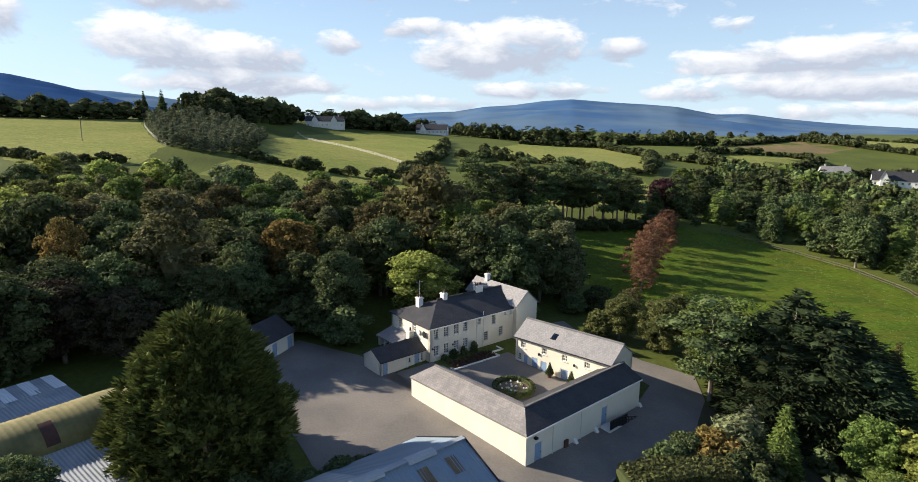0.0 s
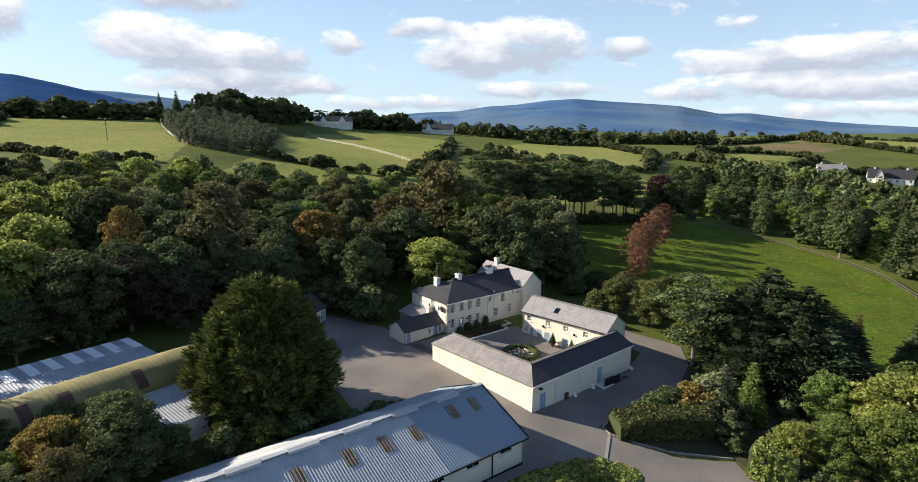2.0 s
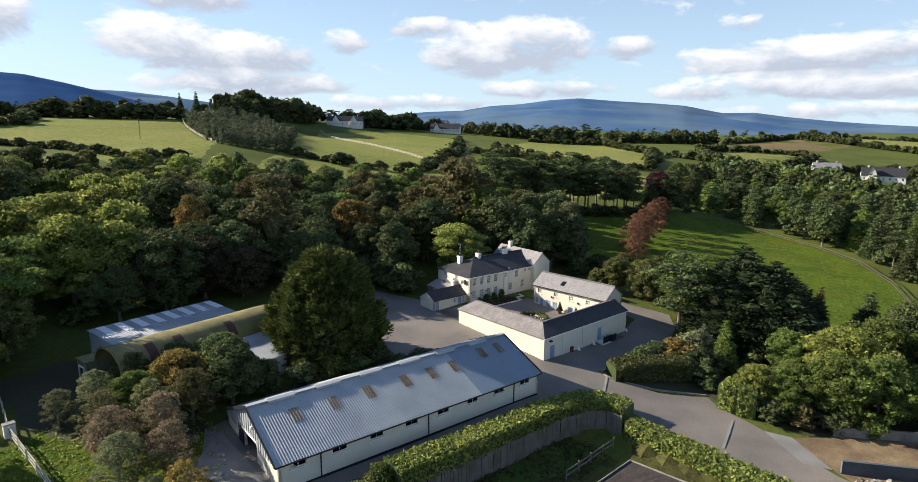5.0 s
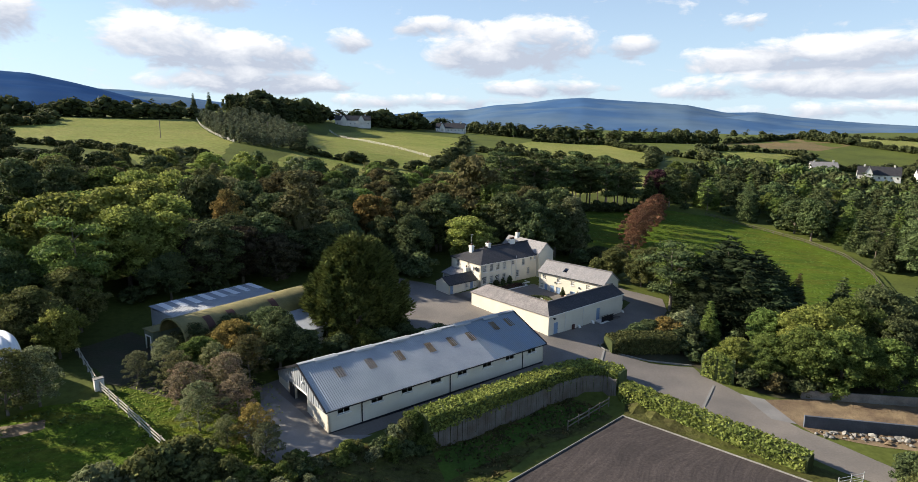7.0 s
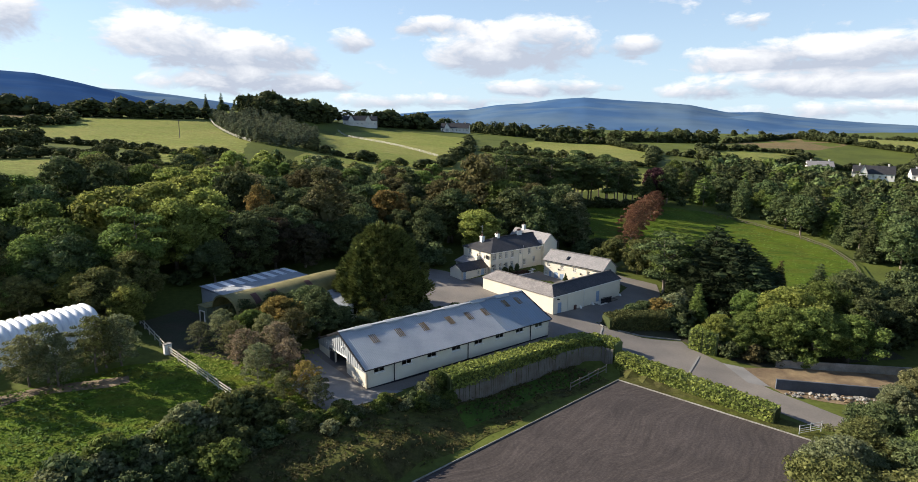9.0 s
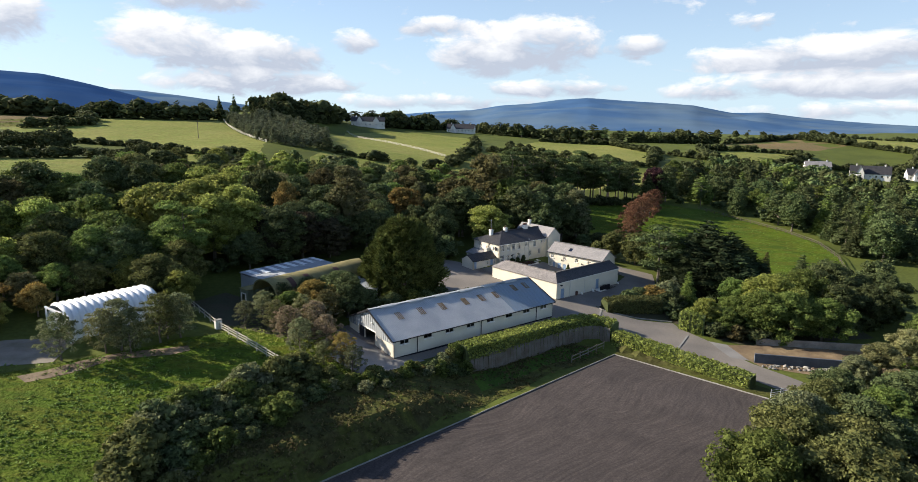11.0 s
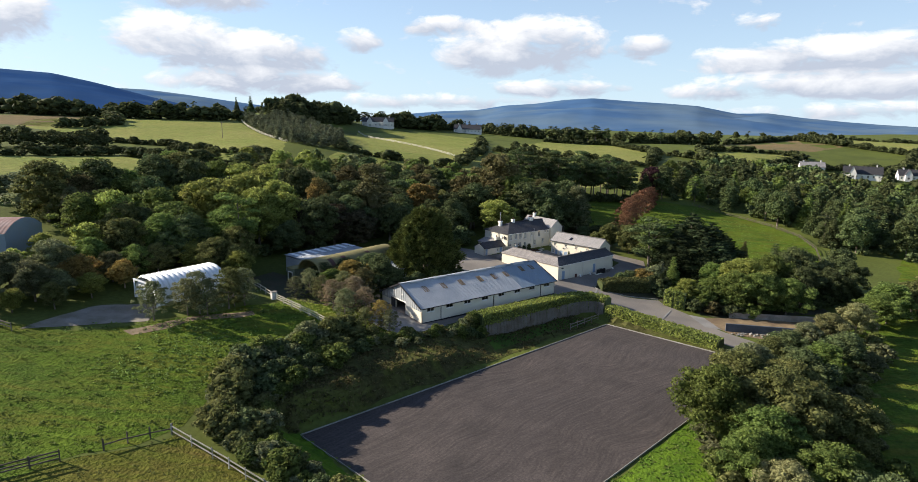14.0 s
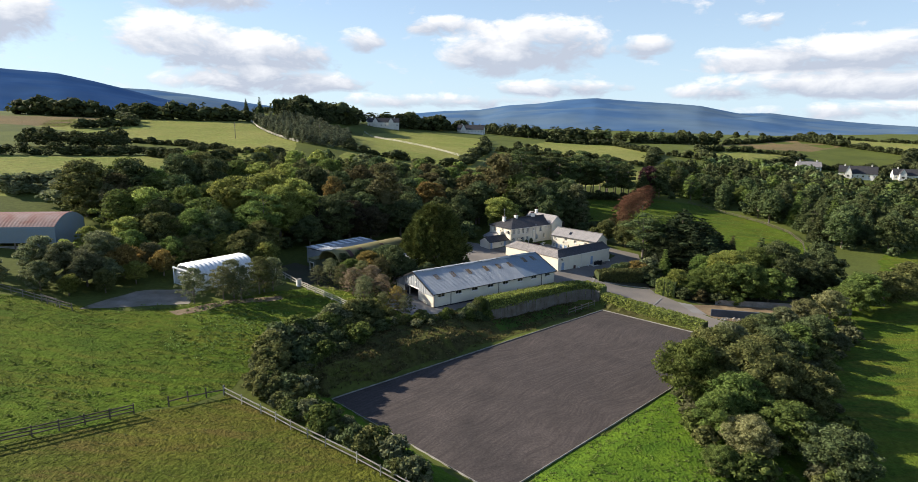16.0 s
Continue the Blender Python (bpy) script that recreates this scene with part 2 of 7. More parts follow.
M = {
    "scrub": material("scrub_ground", (0.105, 0.125, 0.028), vary=0.4, scale=0.05, fine=1.5, second=(0.07, 0.085, 0.022), bump=0.6, bump_dist=0.1, spec=0.05),
    "grass": streaked(material("lush_grass", (0.098, 0.145, 0.016), vary=0.4, scale=0.11, fine=3.0, second=(0.058, 0.098, 0.014), bump=1.0, bump_dist=0.22, spec=0.02), (0.135, 0.122, 0.022)),
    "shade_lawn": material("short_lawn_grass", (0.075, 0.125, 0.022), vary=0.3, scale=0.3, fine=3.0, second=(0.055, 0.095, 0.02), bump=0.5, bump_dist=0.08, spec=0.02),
    "lush": material("lush_verge_grass", (0.095, 0.155, 0.016), vary=0.45, scale=0.4, fine=3.2, second=(0.055, 0.105, 0.013), bump=1.0, bump_dist=0.2, spec=0.02),
    "meadow": streaked(material("mown_meadow", (0.115, 0.112, 0.02), vary=0.4, scale=0.07, fine=3.0, second=(0.068, 0.096, 0.015), bump=1.0, bump_dist=0.22, spec=0.02), (0.125, 0.09, 0.03), -35),
    "pasture": streaked(material("far_pasture", (0.225, 0.23, 0.07), vary=0.38, scale=0.03, fine=0.4, second=(0.16, 0.195, 0.048), bump=0.8, bump_dist=0.3, spec=0.02), (0.29, 0.24, 0.085), 10, 0.55),
    "moor": streaked(material("brown_rough_grazing", (0.20, 0.14, 0.075), vary=0.3, scale=0.05, fine=0.7, second=(0.15, 0.12, 0.065), bump=0.7, bump_dist=0.3, spec=0.02), (0.13, 0.14, 0.05), 15, 0.5),
    # rough growth and thin soil, darkened so the bank's shade is in the colour
    "rough": streaked(material("rough_growth_and_shade", (0.085, 0.088, 0.028), vary=0.4, scale=0.2, fine=3.0, second=(0.055, 0.05, 0.022), bump=0.7, bump_dist=0.15, spec=0.03), (0.10, 0.12, 0.02), 40, 0.6),
    "asphalt": material("worn_asphalt", (0.150, 0.136, 0.120), vary=0.25, scale=0.16, fine=5, second=(0.205, 0.182, 0.156), bump=0.4, patch=0.35),
    "concrete": material("yard_concrete", (0.25, 0.24, 0.225), vary=0.15, scale=0.3, fine=6, second=(0.18, 0.175, 0.165), bump=0.3),
    "sand": harrowed(material("arena_sand", (0.056, 0.045, 0.040), vary=0.3, scale=0.10, fine=7.0, second=(0.043, 0.035, 0.032), bump=0.5, bump_dist=0.05)),
    "earth": material("bare_earth", (0.25, 0.185, 0.105), vary=0.35, scale=0.5, fine=4, second=(0.13, 0.09, 0.055), bump=0.8, bump_dist=0.1),
    "litter": material("leaf_litter", (0.06, 0.05, 0.028), vary=0.4, scale=0.4, fine=4, second=(0.042, 0.048, 0.02), bump=0.8, bump_dist=0.1),
    "gravel": material("stony_track", (0.26, 0.23, 0.19), vary=0.25, scale=0.4, fine=6, second=(0.16, 0.14, 0.1), bump=0.5),
    "cream": material("cream_render", (0.69, 0.64, 0.525), vary=0.07, scale=0.35, fine=8, second=(0.62, 0.57, 0.46), bump=0.15, bump_dist=0.01),
    "white": material("white_paint", (0.74, 0.72, 0.67), vary=0.05, scale=0.5, fine=9, second=(0.66, 0.64, 0.59), bump=0.1),
    "slate": slated("blue_black_slate", (0.036, 0.036, 0.041), (0.055, 0.053, 0.055)),
    "slate_light": slated("weathered_grey_slate", (0.31, 0.29, 0.28), (0.25, 0.24, 0.235)),
    "slate_rough": slated("lichened_slate", (0.31, 0.28, 0.26), (0.20, 0.185, 0.175), 0.26),
    "newtin": material("newer_blue_sheeting", (0.205, 0.245, 0.272), rough=0.5, vary=0.1, scale=0.6, fine=6, second=(0.19, 0.25, 0.31), bump=0.05, spec=0.5),
    "tin": material("blue_grey_sheeting", (0.31, 0.328, 0.338), rough=0.55, vary=0.15, scale=0.35, fine=6, second=(0.40, 0.41, 0.41), bump=0.05, spec=0.5),
    "fibre": material("pale_fibre_sheeting", (0.27, 0.29, 0.315), rough=0.7, vary=0.12, scale=0.4, fine=5, second=(0.36, 0.38, 0.39), bump=0.05),
    "rust": material("brown_rooflight", (0.20, 0.145, 0.085), rough=0.6, vary=0.25, scale=1.5, fine=9, second=(0.13, 0.09, 0.05), bump=0.1),
    "olive": material("mossy_yellow_sheeting", (0.25, 0.21, 0.085), rough=0.75, vary=0.2, scale=0.5, fine=5, second=(0.12, 0.115, 0.045), bump=0.1),
    "redrust": material("red_oxide_sheeting", (0.11, 0.045, 0.036), rough=0.7, vary=0.3, scale=0.6, fine=4, second=(0.075, 0.04, 0.03), bump=0.1),
    "hayroof": material("patchy_rusty_sheeting", (0.19, 0.075, 0.058), rough=0.7, vary=0.25, scale=0.35, fine=4, second=(0.25, 0.17, 0.155), bump=0.1),
    "mosspaint": material("faded_green_paint", (0.16, 0.18, 0.12), rough=0.7, vary=0.2, scale=0.8, fine=6, second=(0.10, 0.12, 0.08), bump=0.1),
    "slurry": material("dark_blue_grey_concrete", (0.10, 0.115, 0.14), rough=0.8, vary=0.25, scale=0.6, fine=5, second=(0.07, 0.08, 0.095), bump=0.4),
    "greyrail": material("grey_rail_timber", (0.32, 0.31, 0.28), vary=0.2, scale=1.2, fine=9, second=(0.20, 0.19, 0.16), bump=0.3),
    "galv": material("white_galvanised_sheet", (0.75, 0.77, 0.78), rough=0.4, vary=0.06, scale=0.7, fine=7, bump=0.05, spec=0.5),
    "black": material("black_paint", (0.02, 0.02, 0.024), rough=0.5, vary=0.2, bump=0.05),
    "blue": material("pale_blue_paint", (0.24, 0.33, 0.46), rough=0.5, vary=0.08, scale=1.5, fine=12, bump=0.05),
    "darkrail": material("dark_brown_rail_timber", (0.065, 0.052, 0.038), vary=0.3, scale=0.8, fine=9, second=(0.10, 0.085, 0.065), bump=0.3),
    "wood": material("weathered_timber", (0.14, 0.115, 0.085), vary=0.3, scale=0.8, fine=9, second=(0.19, 0.175, 0.15), bump=0.3),
    "rail": material("bleached_rail_timber", (0.50, 0.47, 0.40), vary=0.2, scale=1.2, fine=9, second=(0.36, 0.34, 0.28), bump=0.3),
    "stone": material("grey_stone", (0.30, 0.285, 0.25), vary=0.3, scale=0.8, fine=5, second=(0.18, 0.17, 0.15), bump=0.6, bump_dist=0.05),
    "bark": material("bark", (0.11, 0.085, 0.06), vary=0.35, scale=1.5, fine=8, second=(0.20, 0.17, 0.14), bump=0.5, bump_dist=0.04),
    "glass": glass_material(),
    # far moors: the blue of air haze is put into the base colour
    "mount": material("hazed_heather_moor", (0.058, 0.118, 0.225), vary=0.2, scale=0.0022, fine=0.006, second=(0.10, 0.155, 0.22), bump=0, patch=0.3, rough=1.0, spec=0.0),
    "mount_dark": material("dark_hazed_heather_moor", (0.022, 0.06, 0.16), vary=0.15, scale=0.003, fine=0.01, second=(0.034, 0.075, 0.165), bump=0, patch=0.4, rough=1.0, spec=0.0),
    "rose": material("dark_red_bedding", (0.10, 0.025, 0.03), vary=0.5, scale=2, fine=9, second=(0.05, 0.06, 0.02), bump=0.8, bump_dist=0.1),
    "l_green": foliage("mid_green_leaves", (0.145, 0.195, 0.026), (0.095, 0.14, 0.022), through_light=0.38),
    "l_dark": foliage("dark_green_leaves", (0.072, 0.10, 0.032), (0.092, 0.112, 0.034), through_light=0.25),
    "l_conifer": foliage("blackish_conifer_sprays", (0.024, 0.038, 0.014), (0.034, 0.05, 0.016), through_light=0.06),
    "l_clipped": foliage("olive_clipped_leaves", (0.115, 0.115, 0.028), (0.07, 0.08, 0.022), hue=0.0),
    "l_lime": foliage("yellow_green_leaves", (0.30, 0.33, 0.04), (0.19, 0.235, 0.03), through_light=0.45),
    "l_gold": foliage("golden_autumn_leaves", (0.32, 0.215, 0.03), (0.18, 0.155, 0.03), through_light=0.35),
    "l_orange": foliage("orange_autumn_leaves", (0.27, 0.17, 0.032), (0.16, 0.135, 0.03), hue=0.0),
    "l_plant": foliage("grey_plantation_leaves", (0.16, 0.172, 0.09), (0.115, 0.135, 0.065), hue=0.0, through_light=0.2),
    "l_brown": foliage("russet_brown_leaves", (0.14, 0.112, 0.036), (0.092, 0.09, 0.028), hue=0.004),
    "l_dusky": foliage("dusky_brown_leaves", (0.075, 0.058, 0.03), (0.05, 0.05, 0.024), through_light=0.2),
    "l_olive": foliage("olive_leaves", (0.155, 0.158, 0.036), (0.10, 0.115, 0.028), hue=0.0, through_light=0.35),
    "l_copper": foliage("copper_red_leaves", (0.20, 0.085, 0.045), (0.14, 0.075, 0.036), hue=0.008, through_light=0.35),
    "l_rosy": foliage("rosy_autumn_leaves", (0.30, 0.21, 0.13), (0.19, 0.165, 0.075), through_light=0.35),
    "l_purple": foliage("dark_purple_leaves", (0.05, 0.022, 0.03), (0.065, 0.026, 0.03)),
    "l_grey": foliage("grey_green_leaves", (0.185, 0.195, 0.085), (0.12, 0.14, 0.052), through_light=0.4),
    "l_birch": foliage("pale_birch_leaves", (0.22, 0.21, 0.075), (0.145, 0.15, 0.048)),
    "l_pine": foliage("pine_needles", (0.066, 0.098, 0.03), (0.09, 0.115, 0.03), through_light=0.15),
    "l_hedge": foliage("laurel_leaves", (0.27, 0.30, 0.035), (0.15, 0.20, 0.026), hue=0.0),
    "l_cypress": foliage("cypress_sprays", (0.075, 0.098, 0.016), (0.12, 0.135, 0.02), hue=0.0, through_light=0.15),
}


# ---- shape of the ground ----
CTRL_NEAR = [
    (9, 47.5, 0.2), (24, 60, 0.1), (-2, 61, 1.0), (1, 68.5, 1.7), (15, 79, 1.8), (11, 66, 0.9), (-5, 65, 1.3),
    (-18, 71, 2.0), (-18, 52, 1.7), (-18.4, 20.6, 0), (6.6, 38.6, -0.1), (-10, 38, 0.6), (16, 46, -0.6), (22, 41.4, -1.7),
    (29, 35, -2.6), (32, 32, -2.95), (31, 18, -3.2), (-43, 26, 2.3), (-29, 11.5, 0.9), (-46, 42, 2.5), (-36, 55, 2.9),
    (-62, 21, 3.4), (-88, 34, 7.4), (-47, -19, 0.8),
]
CTRL_MID = [
    (-42, -14, 0.4), (-60, -28, 1.5), (-75, 0, 4.4), (-19, -30, -1.8), (-5, -40, -2.4), (45, 13, -3.1), (60, 30, -3.2),
    (25, -20, -3.3), (40, 93, 0.4), (96, 146, -1), (91, 93, -2.4), (60, 65, -1.5), (0, 100, 3), (-40, 95, 6), (-90, 90, 12),
    (-128, 84, 16.9), (110, 20, -4), (110, 150, -1), (0, 150, 7), (62, 190, 6), (-60, 150, 14), (-100, -40, 5), (0, -110, -2), (100, -80, -4),
]
CTRL_FAR = [
    (-225, 315, 32.2), (-145, 320, 30.7), (-83, 205, 22), (-150, 170, 19.5), (-76, 369, 22), (-16, 225, 13.5), (-68, 440, 28.5),
    (-155, 361, 34), (63, 429, 18.4), (91, 279, 12), (184, 437, 16), (222, 374, 11), (184, 304, 5.9), (230, 330, 3), (272, 325, -1),
    (372, 541, 25), (370, 418, 11.5), (205, 568, 16), (107, 399, 14.5), (203, 232, -3), (-226, 235, 28), (-125, 385, 38),
    (200, 60, -6), (-250, 60, 22), (-250, -100, 10), (250, -150, -8),
]
ARENA = [(-31.2, -9.3), (-11.2, -29.9), (33.0, 11.0), (14.4, 29.2)]   # W, S, E, N corners
ARENA_Z = -2.95
BANK = [(-8.2, 21.6), (-2.7, 25.2), (2.8, 29.2), (7.8, 33.0), (11.2, 34.9), (13.6, 35.0), (14.9, 33.6)]   # foot of the boarded bank


def _weights():
    pts = np.array(CTRL_NEAR + CTRL_MID + CTRL_FAR, float)
    d = np.hypot(pts[:, None, 0] - pts[None, :, 0], pts[:, None, 1] - pts[None, :, 1])
    return pts, np.linalg.solve(np.sqrt(d * d + 64) + np.eye(len(pts)) * -0.5, pts[:, 2] - 8)


PTS, WTS = _weights()


def height(x, y):
    """Height of the ground at arrays x, y."""
    x, y = np.asarray(x, float), np.asarray(y, float)
    z = np.full(x.shape, 8.0)
    for (px, py, _), w in zip(PTS, WTS):
        z = z + w * np.sqrt((x - px) ** 2 + (y - py) ** 2 + 64)
    far = np.hypot(x - 20, y - 120)
    k = np.clip((far - 420) / 500, 0, 1)
    k = k * k * (3 - 2 * k)
    z = z * (1 - k) + k * (9 + 6 * np.sin(x * 0.004) * np.cos(y * 0.003))
    out = np.full(x.shape, -99.0)
    for (ax, ay), (bx, by) in zip(ARENA, ARENA[1:] + ARENA[:1]):
        out = np.maximum(out, ((x - ax) * (by - ay) - (y - ay) * (bx - ax)) / math.hypot(bx - ax, by - ay))
    k = np.clip((3.5 - out) / 2.5, 0, 1)
    z = z * (1 - k) + (ARENA_Z - 0.05) * k
    # sunken strip of grass between the arena and the boarded bank
    out = np.full(x.shape, 99.0)
    for (ax, ay), (bx, by) in zip(BANK, BANK[1:]):
        ll = (bx - ax) ** 2 + (by - ay) ** 2
        t = np.clip(((x - ax) * (bx - ax) + (y - ay) * (by - ay)) / ll, 0, 1)
        side = ((x - ax) * (by - ay) - (y - ay) * (bx - ax)) / math.sqrt(ll)
        dist = np.hypot(x - ax - t * (bx - ax), y - ay - t * (by - ay))
        out = np.where(dist < np.abs(out), np.where(side > 0, -dist, dist), out)
    k = np.clip((1.5 - out) / 1.0, 0, 1) * np.clip((out + 13) / 3, 0, 1) * np.clip((x + 15) / 9, 0, 1)
    return z * (1 - k) + np.minimum(z, ARENA_Z + 0.05) * k


# ---- mesh helpers ----
def mesh_object(name, verts, faces, mat, parent=None, label="", smooth=False):
    me = bpy.data.meshes.new(name)
    me.from_pydata(verts, [], faces)
    me.materials.append(mat)
    if smooth:
        me.polygons.foreach_set("use_smooth", [True] * len(me.polygons))
    me.update()
    ob = new(name, me)
    ob.parent = parent
    if label:
        tagged(ob, label)
    return ob


def part(name, bm, mat, parent, label="", smooth=False):
    """Links a bmesh as one mesh object under a thing or a part."""
    bmesh.ops.recalc_face_normals(bm, faces=bm.faces)
    me = bpy.data.meshes.new(name)
    bm.to_mesh(me)
    bm.free()
    me.materials.append(mat)
    if smooth:
        me.polygons.foreach_set("use_smooth", [True] * len(me.polygons))
    ob = new(name, me)
    ob.parent = parent
    if label:
        tagged(ob, label)
    return ob


def thing(name, m, label, category, group=""):
    ob = new(name)
    ob.empty_display_size = 0.5
    ob.matrix_world = m
    return tagged(ob, label, category, group)


def box(bm, x0, x1, y0, y1, z0, z1, bevel=0.0):
    vs = [bm.verts.new(p) for p in ((x0, y0, z0), (x1, y0, z0), (x1, y1, z0), (x0, y1, z0), (x0, y0, z1), (x1, y0, z1), (x1, y1, z1), (x0, y1, z1))]
    fs = [bm.faces.new([vs[i] for i in f]) for f in ((3, 2, 1, 0), (4, 5, 6, 7), (0, 1, 5, 4), (1, 2, 6, 5), (2, 3, 7, 6), (3, 0, 4, 7))]
    if bevel:
        es = {e for f in fs for e in f.edges}
        bmesh.ops.bevel(bm, geom=list(es), offset=bevel, segments=1, affect="EDGES")
    return bm


def boxed(*args, **kw):
    return box(bmesh.new(), *args, **kw)


def prism(bm, pts, way):
    """A closed prism: a flat polygon of 3D points swept along a vector."""
    a = [bm.verts.new(p) for p in pts]
    b = [bm.verts.new(Vector(p) + Vector(way)) for p in pts]
    bm.faces.new(a), bm.faces.new(b[::-1])
    for i in range(len(a)):
        j = (i + 1) % len(a)
        bm.faces.new((a[i], b[i], b[j], a[j]))
    return bm


def beam(bm, p, q, w, h):
    """A straight bar of section w by h between two points."""
    p, q = Vector(p), Vector(q)
    d = (q - p).normalized()
    side = d.cross(Vector((0, 0, 1)))
    side = side.normalized() if side.length > 1e-3 else Vector((1, 0, 0))
    up = side.cross(d).normalized()
    pts = [p + side * (w / 2 * a) + up * (h / 2 * b) for a, b in ((-1, -1), (1, -1), (1, 1), (-1, 1))]
    return prism(bm, pts, q - p)


def wall(bm, p0, p1, z0, z1, thick, holes=()):
    """A wall from p0 to p1, its thickness to the left, with openings (s0, s1, za, zb) cut through."""
    p0, p1 = Vector(p0), Vector(p1)
    run = (p1 - p0).length
    d = (p1 - p0) / run
    nrm = Vector((-d.y, d.x))
    ss = sorted({0.0, run, *(v for h in holes for v in h[:2])})
    zs = sorted({z0, z1, *(v for h in holes for v in h[2:])})
    solid = {(i, j): not any(h[0] < (ss[i] + ss[i + 1]) / 2 < h[1] and h[2] < (zs[j] + zs[j + 1]) / 2 < h[3] for h in holes) for i in range(len(ss) - 1) for j in range(len(zs) - 1)}
    cache = {}

    def v(i, j, k):
        if (i, j, k) not in cache:
            q = p0 + d * ss[i] + nrm * (thick * k)
            cache[i, j, k] = bm.verts.new((q.x, q.y, zs[j]))
        return cache[i, j, k]

    for (i, j), on in solid.items():
        if not on:
            continue
        bm.faces.new((v(i, j, 0), v(i + 1, j, 0), v(i + 1, j + 1, 0), v(i, j + 1, 0)))
        bm.faces.new((v(i, j, 1), v(i, j + 1, 1), v(i + 1, j + 1, 1), v(i + 1, j, 1)))
        for di, dj, a, b in ((-1, 0, (i, j), (i, j + 1)), (1, 0, (i + 1, j + 1), (i + 1, j)), (0, -1, (i + 1, j), (i, j)), (0, 1, (i, j + 1), (i + 1, j + 1))):
            if not solid.get((i + di, j + dj), False):
                bm.faces.new((v(*a, 0), v(*b, 0), v(*b, 1), v(*a, 1)))
    return bm


def roof_slab(name, planes, mat, parent, thick=0.14, label=""):
    """A roof of thick flat slopes; the texture runs along each eave and up its slope."""
    bm = bmesh.new()
    uv = bm.loops.layers.uv.new("UVMap")
    for pts in planes:
        pts = [Vector(p) for p in pts]
        n = (pts[1] - pts[0]).cross(pts[2] - pts[0]).normalized()
        n = -n if n.z < 0 else n
        e = (pts[1] - pts[0]).normalized()
        up = n.cross(e)
        top = [bm.verts.new(p) for p in pts]
        low = [bm.verts.new(p - Vector((0, 0, thick))) for p in pts]
        faces = [bm.faces.new(top), bm.faces.new(low[::-1])]
        for i in range(len(top)):
            j = (i + 1) % len(top)
            faces.append(bm.faces.new((top[i], low[i], low[j], top[j])))
        for f in faces:
            for lo in f.loops:
                lo[uv].uv = ((lo.vert.co - pts[0]).dot(e), (lo.vert.co - pts[0]).dot(up))
    return part(name, bm, mat, parent, label)


# ---- ground ----
def steps(a, b, fine, reach, grow):
    mid = list(np.arange(a, b + fine / 2, fine))
    lo, hi, d = [], [], fine
    x, y = a, b
    while x > -reach or y < reach:
        d *= grow
        x, y = x - d, y + d
        lo.append(x), hi.append(y)
    return np.array(lo[::-1] + mid + hi)


GX, GY = steps(-130, 130, 1.6, 4700, 1.13), steps(-100, 200, 1.6, 4700, 1.13)
GX_FINE, GY_FINE = -130, -100
gx, gy = np.meshgrid(GX, GY)
gz = height(gx, gy)
NXG, NYG = len(GX), len(GY)
grid_faces = []
for j in range(NYG - 1):
    for i in range(NXG - 1):
        a = j * NXG + i
        grid_faces += [(a, a + 1, a + NXG + 1), (a, a + NXG + 1, a + NXG)]
land = mesh_object("ground", np.stack([gx, gy, gz], -1).reshape(-1, 3).tolist(), grid_faces, M["scrub"], smooth=True)
tagged(land, "rough dark green ground of the valley", "ground", kind="structure")


